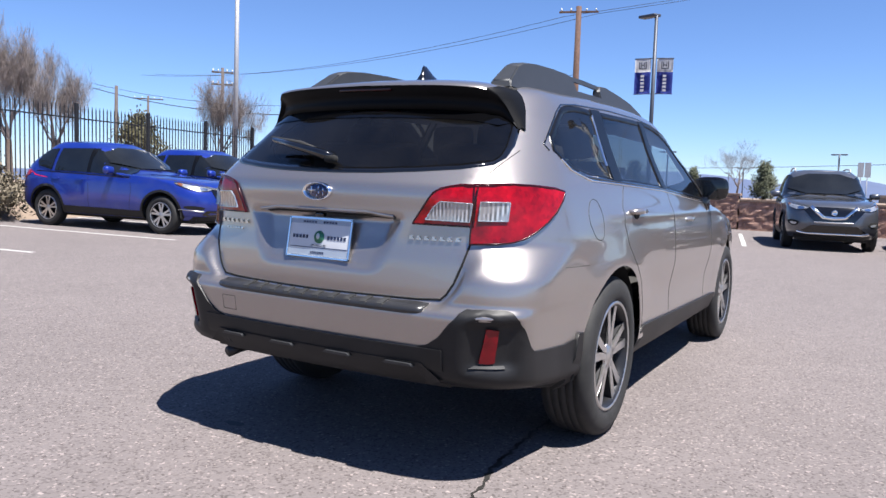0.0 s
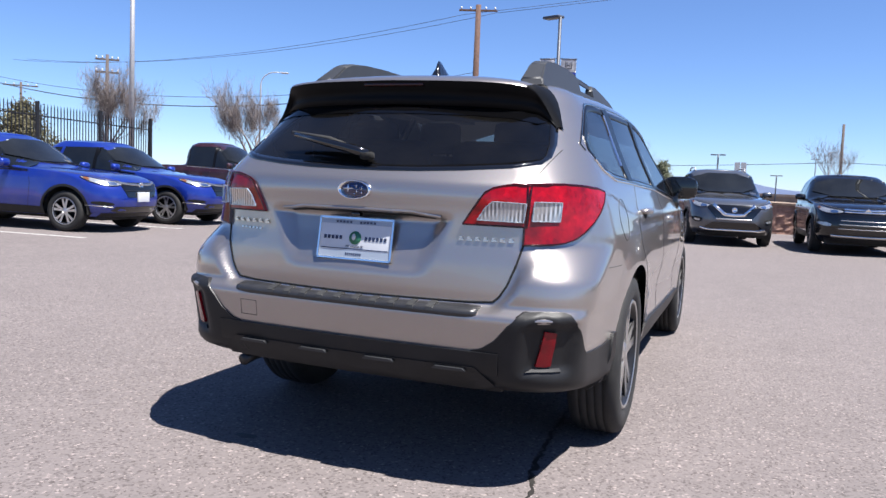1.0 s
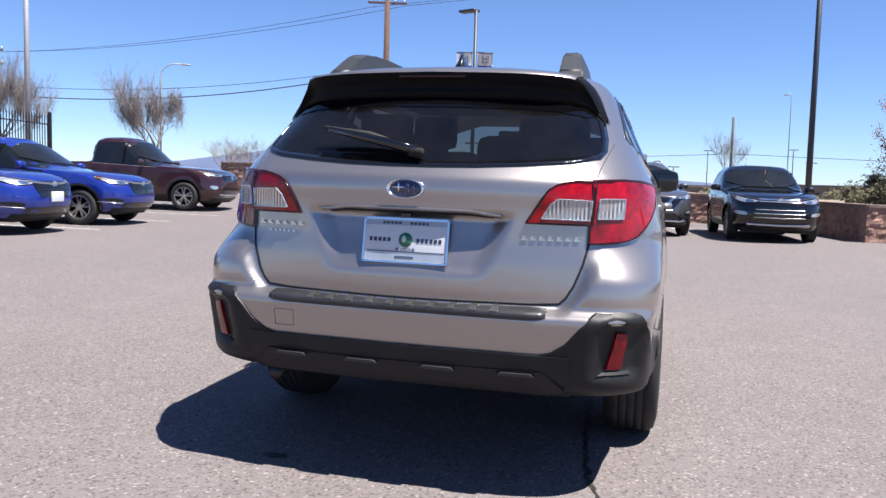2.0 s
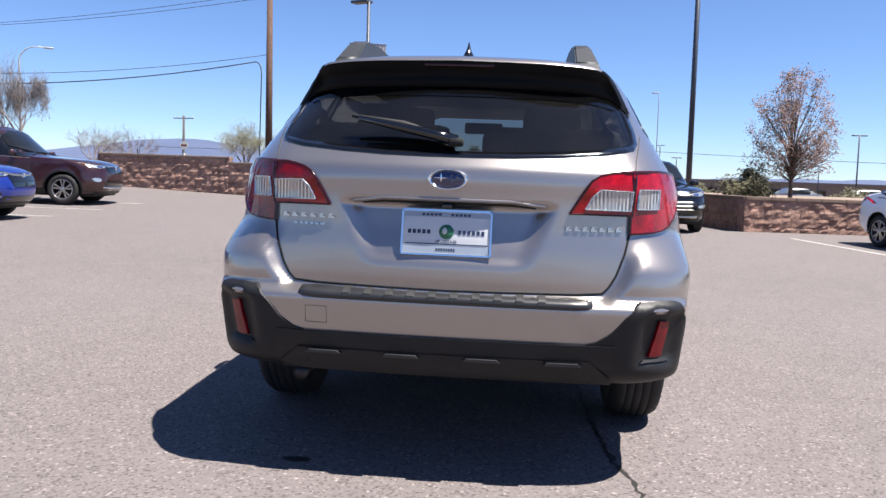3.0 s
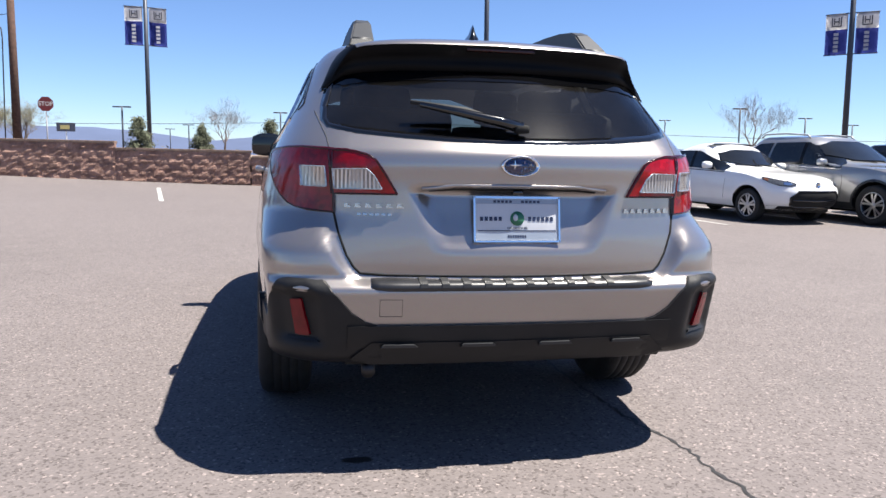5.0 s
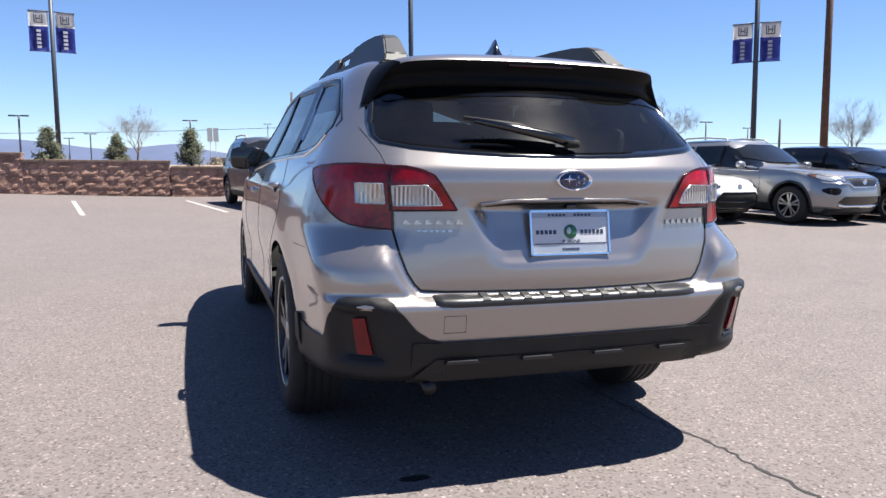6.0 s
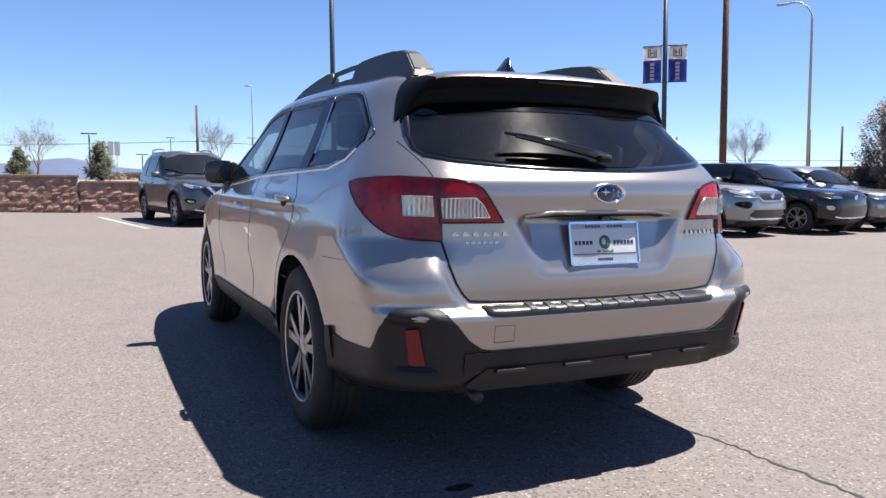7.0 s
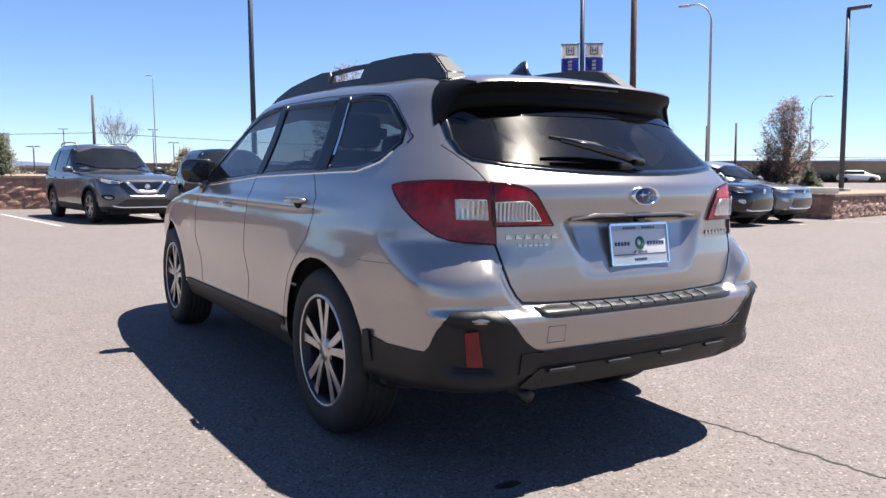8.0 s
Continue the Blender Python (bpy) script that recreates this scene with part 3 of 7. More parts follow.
def block_wall(name, a, b, courses, label, base=None, cap=0.09, inward=1):
    """A wall of split-faced blocks from a to b; the face looks to the right of the way from a to b."""
    a, b = Vector((*a, 0)), Vector((*b, 0))
    d = (b - a).normalized()
    length = (b - a).length
    rng = random.Random(name)
    rot = Matrix.Rotation(math.atan2(d.y, d.x), 4, "Z")
    z0 = (ground_z(a.x, a.y) + ground_z(b.x, b.y)) / 2 if base is None else base
    h = 0.2 * courses
    core = box((0.05, 0.04, -0.3), (length - 0.05, 0.36, h - 0.004))
    wall = tagged(part(name, core, "mortar", smooth=False), label, "wall", kind="structure")
    wall.matrix_world = Matrix.Translation((a.x, a.y, z0)) @ rot
    for j in range(courses):
        x = -0.225 if j % 2 else 0.0
        while x < length - 0.05:
            x0, x1 = max(0.0, x), min(length, x + 0.45)
            if x1 - x0 > 0.06:
                ob = new("block", BLOCKS[rng.randrange(8)])
                ob.parent = wall
                ob.matrix_local = Matrix.Translation((x0 + 0.002, rng.uniform(-0.012, 0.008), 0.2 * j + 0.001)) @ Matrix.Diagonal(((x1 - x0 - 0.002) / 0.45, 1, 0.992, 1))
            x += 0.45
    if cap:
        x = 0.0
        while x < length:
            x1 = min(length, x + 0.6)
            bm = box((x + 0.003, -0.035, h), (x1 - 0.003, 0.34, h + cap), 0.012)
            part("cap_block", bm, "cap_stone", wall, smooth=False)
            x += 0.6
    return wall


BACK_W, BACK_E = (-14.6, 21.9), (4.3, 21.3)
block_wall("wall_back_far_west", BACK_W, (-9.7, 21.68), 6, "brown split-faced block retaining wall, tallest end", 0.22, 0.08)
block_wall("wall_back_west", (-9.7, 21.68), (-6.0, 21.52), 6, "brown split-faced block retaining wall, second step", 0.04, 0.08)
block_wall("wall_back", (-6.0, 21.52), (-1.9, 21.43), 5, "brown split-faced block retaining wall, third step", 0.04, 0.08)
block_wall("wall_back_east", (-1.9, 21.43), BACK_E, 5, "brown split-faced block retaining wall, lowest step", -0.13, 0.08)
block_wall("wall_side", (4.3, 21.3), (5.45, 14.5), 4, "shaded split-faced block wall running up to the lot's end", 0.0, 0.08)
block_wall("wall_bed", (5.45, 14.5), (17.2, 16.45), 4, "sunlit brown split-faced block planter wall", 0.0, 0.08)
block_wall("wall_bed_side", (15.9, 16.2), (17.2, 8.35), 3, "split-faced block planter wall at the end of the row", 0.0, 0.08)
block_wall("wall_bed_end", (17.2, 8.35), (31.0, 10.6), 3, "brown split-faced block planter wall", 0.0, 0.08)
sheet("planting_bed", [(4.45, 21.4), (5.6, 14.7), (31.0, 18.9), (31.0, 46.0), (3.0, 40.0)], 0.74, "dirt", "bare tan earth of a raised bed", "earth", depth=0.9)
sheet("planting_bed", [(15.98, 16.2), (17.35, 8.5), (31.0, 10.75), (31.0, 18.8)], 0.60, "dirt", "bare tan earth of a raised bed", "earth", depth=0.7)
sheet("planting_bed", [(-14.6, 22.1), (-6.9, 21.75), (4.3, 21.5), (3.0, 40.0), (-14.0, 40.0)], 0.90, "dirt", "bare tan earth of a raised bed", "earth", depth=0.9)


def build_bank():
    rng = random.Random(9)
    bm = bmesh.new()
    rows = []
    for j in range(26):
        v = -12 + 28.6 * j / 25
        fade = min(1.0, max(0.0, (16.4 - v) / 1.5))
        row = []
        for k, (du, h) in enumerate(((0, -0.05), (0.25, 0.08), (0.8, 0.26), (1.5, 0.46), (2.1, 0.55), (4, 0.58), (9, 0.56), (30, 0.4))):
            p = E1 * (-11.75 - du) + E2 * v
            row.append(bm.verts.new((p.x, p.y, ground_z(p.x, p.y) + h * fade + rng.uniform(-0.04, 0.04) * (h > 0.2) - 0.1 * (1 - fade))))
        rows.append(row)
    for r0, r1 in zip(rows, rows[1:]):
        for i in range(len(r0) - 1):
            bm.faces.new((r0[i], r0[i + 1], r1[i + 1], r1[i]))
    tagged(part("earth_bank", bm, "dirt"), "bare tan earth bank behind the parked cars", "earth", kind="structure")


build_bank()


# ---------------------------------------------------------------- fence
def build_fence():
    fence = tagged(new("iron_fence"), "black iron picket fence with pointed pickets on an earth bank", "fence")
    end = Vector((-16.2, 15.2, 0))
    base, top = 0.58, 2.62
    n_bay = 6
    me_cache = {}
    for i in range(n_bay + 1):
        p = end - E2 * (2.4 * i)
        part("post", box((p.x - 0.04, p.y - 0.04, base - 0.3), (p.x + 0.04, p.y + 0.04, top + 0.06), 0.008), "iron", fence, smooth=False)
        if i == n_bay:
            break
        q = end - E2 * (2.4 * (i + 1))
        for z in (base + 0.15, top - 0.30):
            part("rail", tube([(p.x, p.y, z), (q.x, q.y, z)], 0.022, 4), "iron", fence, smooth=False)
        for k in range(1, 20):
            r = p.lerp(q, k / 20)
            if "m" not in me_cache:
                bm = bmesh.new()
                box_into(bm, (-0.010, -0.010, 0.05), (0.010, 0.010, top - base - 0.06))
                tip = bmesh.ops.create_cone(bm, cap_ends=True, segments=4, radius1=0.016, radius2=0.002, depth=0.09)
                bmesh.ops.translate(bm, verts=tip["verts"], vec=(0, 0, top - base - 0.02))
                ob = part("picket", bm, "iron", fence, smooth=False)
                me_cache["m"] = ob.data
            else:
                ob = new("picket", me_cache["m"])
                ob.parent = fence
            ob.location = (r.x, r.y, base)


build_fence()


# ---------------------------------------------------------------- poles, lamps, signs and cables
def at(x, y, z0=None):
    """The pose of an upright thing on the ground, true to the plumb line."""
    return Matrix.Translation((x, y, ground_z(x, y) if z0 is None else z0)) @ LEAN_M


def upright(name, label, category, x, y, z0=None):
    ob = tagged(new(name), label, category)
    ob.matrix_world = at(x, y, z0)
    return ob


def banner(parent, side, z0, z1, way, seed):
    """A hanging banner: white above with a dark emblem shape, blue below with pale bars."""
    rng = random.Random(seed)
    w, h = 0.54, z1 - z0
    way = Vector(way).normalized()
    for name, a, b, mat in (("banner_foot", 0.0, 0.62, "banner_blue"), ("banner_head", 0.62, 1.0, "banner_white")):
        bm = bmesh.new()
        grid = [[bm.verts.new(way * side * (0.10 + w * i / 6) + Vector((way.y, -way.x, 0)) * (0.05 * math.sin(i * 1.1 + seed) * (1 - (a + (b - a) * j / 5))) + Vector((0, 0, z0 + h * (a + (b - a) * j / 5) - 0.02 * i / 6))) for i in range(7)] for j in range(6)]
        for j in range(5):
            for i in range(6):
                bm.faces.new((grid[j][i], grid[j][i + 1], grid[j + 1][i + 1], grid[j + 1][i]))
        bmesh.ops.solidify(bm, geom=bm.faces[:], thickness=0.004)
        part(name, bm, mat, parent)
    n = Vector((way.y, -way.x, 0))
    for f in (1, -1):
        c = way * side * (0.10 + w / 2) + n * (0.055 * f)
        # emblem: a dark rounded frame with a cross bar
        bm = bmesh.new()
        zc = z0 + h * 0.80
        for dx, dz, ww, hh in ((-0.11, 0, 0.03, 0.24), (0.11, 0, 0.03, 0.24), (0, -0.12, 0.24, 0.03), (-0.055, 0.01, 0.025, 0.18), (0.055, 0.01, 0.025, 0.18), (0, 0.0, 0.11, 0.03)):
            p = c + way * dx
            box_into(bm, (-ww / 2, -0.004, -hh / 2), (ww / 2, 0.004, hh / 2), 0, Matrix.Translation((p.x, p.y, zc + dz)) @ Matrix.Rotation(math.atan2(way.y, way.x), 4, "Z"))
        part("banner_emblem", bm, "banner_ink", parent, smooth=False)
        for k in range(5):
            bm = bmesh.new()
            box_into(bm, (-0.06, -0.004, -0.045), (0.06, 0.004, 0.03), 0, Matrix.Translation((c.x, c.y, z0 + h * (0.10 + 0.10 * k))) @ Matrix.Rotation(math.atan2(way.y, way.x), 4, "Z"))
            part("banner_bar", bm, "banner_white", parent, smooth=False)
    for z in (z0, z1):
        p = way * side * (0.12 + w)
        part("banner_arm", tube([(0, 0, z), (p.x, p.y, z - 0.01)], 0.014, 6), "pole_paint", parent)


def lot_lamp(x, y, h, head=None, banners=None, r=0.085, mat="pole_paint", z0=None, seed=0, foot=True):
    label = "tall grey car park lamp post" + (" with two dealer banners" if banners else "")
    lamp = upright("lamp_post", label, "lamp post", x, y, z0)
    part("post", tube([(0, 0, 0), (0, 0, h)], [r, r * 0.72], 12), mat, lamp)
    if foot:
        part("foot", box((-0.25, -0.25, -0.3), (0.25, 0.25, 0.12), 0.03), "concrete", lamp)
    if head:
        d = Vector(head).normalized()
        bm = bmesh.new()
        box_into(bm, (-0.05, -0.16, -0.05), (0.75, 0.16, 0.05), 0.03, Matrix.Translation((0, 0, h)) @ Matrix.Rotation(math.atan2(d.y, d.x), 4, "Z") @ Matrix.Rotation(radians(-4), 4, "Y"))
        part("lamp_head", bm, mat, lamp)
    if banners:
        z0b, z1b, way = banners
        for s in (1, -1):
            banner(lamp, s, z0b, z1b, way, seed + s)
    return lamp


lot_lamp(-5.25, 23.26, 7.15, (-0.8, 0.5, 0), (4.46, 5.68, (0.97, 0.2, 0)), 0.08, z0=0.0, seed=2)
lot_lamp(14.4, 15.0, 8.0, (0.5, -0.6, 0), (4.05, 5.15, (0.75, -0.66, 0)), 0.085, seed=5)
lot_lamp(5.13, 18.97, 9.0, (0.5, 0.8, 0), None, 0.085)
lot_lamp(25.95, 13.2, 6.75, (0.55, -0.83, 0), None, 0.10, z0=0.6)
lot_lamp(-16.94, 15.15, 9.5, None, None, 0.085, "galvanised")
part("pedestal_top", box((16.9, 8.9, 0.55), (18.4, 10.1, 0.85), 0.03), "concrete")
bpy.data.objects["pedestal_top"].name = "concrete_pedestal"
tagged(bpy.data.objects["concrete_pedestal"], "pale concrete pedestal block on the planter", "pedestal")


def street_lamp(x, y, h, way, r=0.09, reach=1.9):
    lamp = upright("street_lamp", "galvanised street lamp with a curved arm", "street lamp", x, y)
    d = Vector(way).normalized()
    pts = [(0, 0, 0), (0, 0, h - 1.0)]
    for k in range(1, 9):
        a = math.pi / 2 * k / 8
        pts.append((*(d * reach * 0.75 * (1 - math.cos(a))).xy, h - 1.0 + 1.0 * math.sin(a)))
    e = d * reach
    pts.append((e.x, e.y, h - 0.02))
    part("pole", tube(pts, [r] + [r * 0.75] + [r * 0.5] * 9, 10), "galvanised", lamp)
    bm = bmesh.new()
    box_into(bm, (0, -0.12, -0.06), (0.6, 0.12, 0.05), 0.04, Matrix.Translation((e.x, e.y, h - 0.03)) @ Matrix.Rotation(math.atan2(d.y, d.x), 4, "Z"))
    part("lamp_head", bm, "galvanised", lamp)
    return lamp


street_lamp(32.84, 24.8, 10.4, (-0.55, 0.83, 0), 0.09, 1.15)
street_lamp(-33.8, 45.3, 9.0, (0.9, 0.4, 0), 0.08, 1.5)
street_lamp(57.2, 34.0, 7.4, (0.5, -0.85, 0), 0.07, 1.0)
street_lamp(15.1, 81.5, 11.5, (-0.4, 0.2, 0), 0.06, 0.15)


def twin_lamp(x, y, h):
    lamp = upright("lot_lamp", "far car park lamp with two flat heads", "lamp post", x, y)
    part("post", tube([(0, 0, 0), (0, 0, h)], 0.065, 8), "pole_paint", lamp)
    for s in (-1, 1):
        part("lamp_head", box((min(0.14 * s, 0.62 * s), -0.15, h - 0.05), (max(0.14 * s, 0.62 * s), 0.15, h + 0.05), 0.03), "pole_paint", lamp)
    part("cross_arm", tube([(-0.4, 0, h), (0.4, 0, h)], 0.05, 6), "pole_paint", lamp)
    return tagged(lamp, group="far car park lamps")


for x, y, z in ((29.4, 65.4, 5.95), (39.0, 72.0, 5.4), (41.0, 81.5, 5.0), (39.0, 99.3, 4.2), (-1.35, 66.6, 4.6), (-12.5, 55.5, 4.1), (-11.6, 86.0, 3.9), (-16.4, 105.5, 3.9), (44.3, 56.4, 5.1), (36.8, 54.8, 5.6), (56.8, 65.6, 5.2), (9.8, 115.5, 6.8), (19.95, 106.5, 6.7), (4.0, 86.8, 3.5), (20.0, 95.0, 4.6)):
    twin_lamp(x, y, z - ground_z(x, y))


def utility_pole(x, y, h, r=0.15, arms=1, way=(1, 0, 0), mat="wood_pole", span=1.25):
    p = upright("utility_pole", "weathered brown wooden utility pole" if mat == "wood_pole" else "thin grey weathered utility pole", "utility pole", x, y)
    part("pole", tube([(0, 0, -0.3), (0, 0, h)], [r, r * 0.72], 12), mat, p)
    d = Vector(way).normalized()
    for k in range(arms):
        z = h - 0.35 - 0.9 * k
        bm = bmesh.new()
        box_into(bm, (-span, -0.06, -0.06), (span, 0.06, 0.06), 0.01, Matrix.Translation((0, 0, z)) @ Matrix.Rotation(math.atan2(d.y, d.x), 4, "Z"))
        part("cross_arm", bm, mat, p, smooth=False)
        for q in (-0.88, -0.4, 0.4, 0.88):
            c = d * q * span
            part("insulator", tube([(c.x, c.y, z + 0.05), (c.x, c.y, z + 0.13), (c.x, c.y, z + 0.24)], [0.03, 0.06, 0.04], 8), "sign_white", p)
    return p


utility_pole(-15.81, 43.78, 12.6, 0.24, 1, (0.9, 0.3, 0))
utility_pole(24.63, 22.64, 12.5, 0.17, 0)
utility_pole(-54.5, 38.3, 8.5, 0.18, 0, mat="wood_grey")
utility_pole(-68.6, 52.7, 10.1, 0.16, 1, (0.7, 0.6, 0), "wood_grey", 1.6)
utility_pole(-41.7, 38.0, 9.2, 0.15, 2, (0.7, 0.6, 0), "wood_grey", 0.8)
utility_pole(-45.7, 96.5, 9.2, 0.2, 1, mat="wood_grey", span=1.4)
utility_pole(53.9, 38.7, 5.4, 0.115, 0, mat="wood_grey")
utility_pole(56.4, 43.75, 5.5, 0.105, 0, mat="wood_grey")
utility_pole(66.0, 71.0, 6.6, 0.16, 0, mat="wood_grey")
utility_pole(11.0, 95.2, 10.5, 0.20, 0, mat="wood_grey")


def cable(a, b, sag, r=0.018):
    a, b = Vector(a), Vector(b)
    pts = []
    for k in range(25):
        t = k / 24
        p = a.lerp(b, t)
        p.z -= sag * 4 * t * (1 - t)
        pts.append(p)
    ob = part("overhead_cable", tube(pts, r, 5), "wire")
    return tagged(ob, "thin dark overhead cable between poles", "cable", group="overhead cables")


U1 = Vector((-15.9, 44.0, 12.2))
for off in (-1.1, 1.1):
    cable(U1 + Vector((off, 0, 0)), (-68.6 + off, 52.7, 11.7), 1.35, 0.016)
    cable(U1 + Vector((off, 0, 0)), (70 + off, 60.0, 24.0), 0.5, 0.014)
cable((-16.8, 43.9, 7.95), (-60.0, 40.0, 8.4), 2.25, 0.035)
cable((-16.1, 43.9, 8.40), (-60.0, 40.0, 8.8), 2.0, 0.018)
cable((-60.0, 115.0, 4.4), (11.0, 95.2, 5.5), 0.6, 0.03)
cable((11.0, 95.2, 5.5), (110.0, 78.0, 4.7), 0.8, 0.03)
cable((110.0, 78.0, 4.7), (120.0, 20.0, 5.0), 0.8, 0.03)
riser = [(-16.8, 43.9, 7.95), (-16.55, 43.8, 7.85), (-16.38, 43.7, 7.55), (-16.32, 43.65, 7.1), (-16.4, 43.6, 0.2)]
tagged(part("overhead_cable", tube(riser, 0.035, 6), "wire"), "dark cable that bends down beside the pole", "cable", group="overhead cables")


def road_sign(kind, x, y, z, size, facing=(0.1, -1, 0)):
    names = {"stop": "red octagonal road sign on a steel post", "no_entry": "round white road sign with a red bar", "panel": "pale double sign panel on two posts", "yellow": "small dark notice board with a yellow bar"}
    s = upright("road_sign", names[kind], "road sign", x, y)
    base = ground_z(x, y)
    h = z - base
    rot = Matrix.Rotation(math.atan2(facing[1], facing[0]) + math.pi / 2, 4, "Z")
    posts = (-size * 0.25, size * 0.25) if kind == "panel" else (0,)
    for q in posts:
        c = rot @ Vector((q, 0, 0))
        part("post", tube([(c.x, c.y, 0), (c.x, c.y, h)], 0.04, 6), "galvanised", s)
    n = {"stop": 8, "no_entry": 20}.get(kind, 4)
    bm = bmesh.new()
    if n == 4:
        wide, tall = (size, size * 1.25) if kind == "panel" else (size, size * 0.5)
        for q in ((-0.5, -0.04), (0.04, 0.5)) if kind == "panel" else ((-0.5, 0.5),):
            box_into(bm, (wide * q[0], -0.08, h - tall / 2), (wide * q[1], -0.05, h + tall / 2), 0, rot)
    else:
        vs = []
        for yy in (-0.08, -0.05):
            vs.append([bm.verts.new(rot @ Vector((size / 2 * math.cos(2 * math.pi * (k + 0.5) / n), yy, h + size / 2 * math.sin(2 * math.pi * (k + 0.5) / n)))) for k in range(n)])
        bm.faces.new(vs[0])
        bm.faces.new(vs[1][::-1])
        for k in range(n):
            bm.faces.new((vs[0][k], vs[0][(k + 1) % n], vs[1][(k + 1) % n], vs[1][k]))
    part("sign_plate", bm, {"stop": "stop_red", "no_entry": "sign_white", "panel": "galvanised", "yellow": "banner_ink"}[kind], s, smooth=False)
    bm = bmesh.new()
    if kind == "stop":
        bm.free()
        text_mesh("STOP", 0.30, "sign_white", s, "sign_word", rot @ Matrix.Translation((0, -0.083, h)) @ Matrix.Rotation(radians(90), 4, "X"), 0.002, 0.95, 0.006)
    elif kind == "no_entry":
        box_into(bm, (-size * 0.33, -0.09, h - size * 0.1), (size * 0.33, -0.082, h + size * 0.1), 0, rot)
        part("sign_bars", bm, "stop_red", s, smooth=False)
    elif kind == "yellow":
        box_into(bm, (-size * 0.3, -0.09, h - size * 0.12), (size * 0.2, -0.082, h + size * 0.12), 0, rot)
        part("sign_bars", bm, "sign_yellow", s, smooth=False)


road_sign("stop", -13.3, 40.5, 3.35, 0.80)
road_sign("no_entry", -24.8, 51.1, 2.75, 0.6)
road_sign("no_entry", -24.8, 51.2, 1.95, 0.5)
road_sign("yellow", -16.0, 54.3, 2.5, 1.2)
road_sign("panel", 0.5, 66.6, 3.4, 0.95)


# ---------------------------------------------------------------- cars
def circle(cy, cz, r, n=24, a0=0, a1=360):
    return [Vector((cy + r * math.cos(radians(a0 + (a1 - a0) * k / n)), cz + r * math.sin(radians(a0 + (a1 - a0) * k / n)))) for k in range(n + (a1 - a0 < 360))]


def wheel(parent, x, y, r, rim_r, width, spokes, side, style="twin", z=None):
    """A wheel with its tyre and rim; side +1 is the car's right."""
    hub = new("wheel")
    hub.parent = parent
    hub.location = (x, y, r if z is None else z)
    w = width / 2
    prof = [(-w * 0.82, rim_r - 0.005), (-w * 0.98, rim_r + 0.02), (-w, r - 0.055), (-w * 0.90, r - 0.018), (-w * 0.70, r - 0.003)]
    for k in (-0.45, -0.15, 0.15, 0.45):
        prof += [(w * (k - 0.14), r), (w * (k - 0.02), r), (w * k, r - 0.009), (w * (k + 0.02), r)]
    prof += [(w * 0.70, r - 0.003), (w * 0.90, r - 0.018), (w, r - 0.055), (w * 0.98, rim_r + 0.02), (w * 0.82, rim_r - 0.005)]
    part("tyre", lathe_into(bmesh.new(), prof, 56), "rubber", hub)
    o = side * w
    bm = lathe_into(bmesh.new(), [(o * 0.86, rim_r + 0.004), (o * 0.93, rim_r - 0.002), (o * 0.90, rim_r - 0.016), (o * 0.55, rim_r - 0.03), (-o * 0.7, rim_r - 0.04), (-o * 0.8, rim_r)], 48)
    lathe_into(bm, [(-o * 0.1, 0.01), (-o * 0.1, 0.15), (-o * 0.2, 0.15)], 32)
    part("rim", bm, "alloy_dark" if style == "twin" else "alloy", hub)
    part("rim_lip", lathe_into(bmesh.new(), [(o * 0.86, rim_r + 0.004), (o * 0.935, rim_r - 0.001), (o * 0.925, rim_r - 0.012), (o * 0.88, rim_r - 0.014)], 48), "alloy", hub)
    bm = lathe_into(bmesh.new(), [(-o * 0.05, 0.0), (-o * 0.05, rim_r - 0.04), (-o * 0.15, rim_r - 0.038)], 40)
    part("brake_disc", bm, "alloy_dark", hub)
    # spokes run from the hub out to the lip, a bright face on a dark body
    for body in (True, False):
        bm = bmesh.new()
        for k in range(spokes):
            base = 2 * math.pi * k / spokes + 0.3
            pair = (-0.5, 0.5) if style == "twin" else (0.0,)
            for q in pair:
                a_in = base + q * 0.34
                a_out = base + q * (0.42 if style == "twin" else 0)
                wi, wo = (0.013, 0.021) if style == "twin" else (0.034, 0.044)
                grow = 1.30 if body else 1.0
                front = o * (0.80 if body else 0.84)
                back = o * (0.45 if body else 0.795)
                sec = []
                for rr, ww, aa, dx in ((0.045, wi, a_in, 0.0), (rim_r * 0.55, (wi + wo) / 2, (a_in + a_out) / 2, 0.03 * side), (rim_r - 0.012, wo, a_out, 0.06 * side)):
                    c, s = math.cos(aa), math.sin(aa)
                    ring = []
                    for xx, off in ((back, -ww * grow), (front + dx * 0.3 - 0.02 * side, -ww), (front + dx * 0.3 - 0.02 * side, ww), (back, ww * grow)):
                        ring.append(bm.verts.new((xx, rr * c - off * s, rr * s + off * c)))
                    sec.append(ring)
                for u, v in zip(sec, sec[1:]):
                    for i in range(4):
                        bm.faces.new((u[i], u[(i + 1) % 4], v[(i + 1) % 4], v[i]))
                bm.faces.new(sec[0])
                bm.faces.new(sec[-1][::-1])
        part("spokes" if not body else "spoke_backing", bm, "alloy" if (not body or style == "solid") else "alloy_dark", hub, smooth=False)
    bm = lathe_into(bmesh.new(), [(o * 0.70, 0.062), (o * 0.78, 0.058), (o * 0.80, 0.032), (o * 0.82, 0.028), (o * 0.82, 0.0001)], 24)
    part("hub_cap", bm, "alloy", hub)
    bm = bmesh.new()
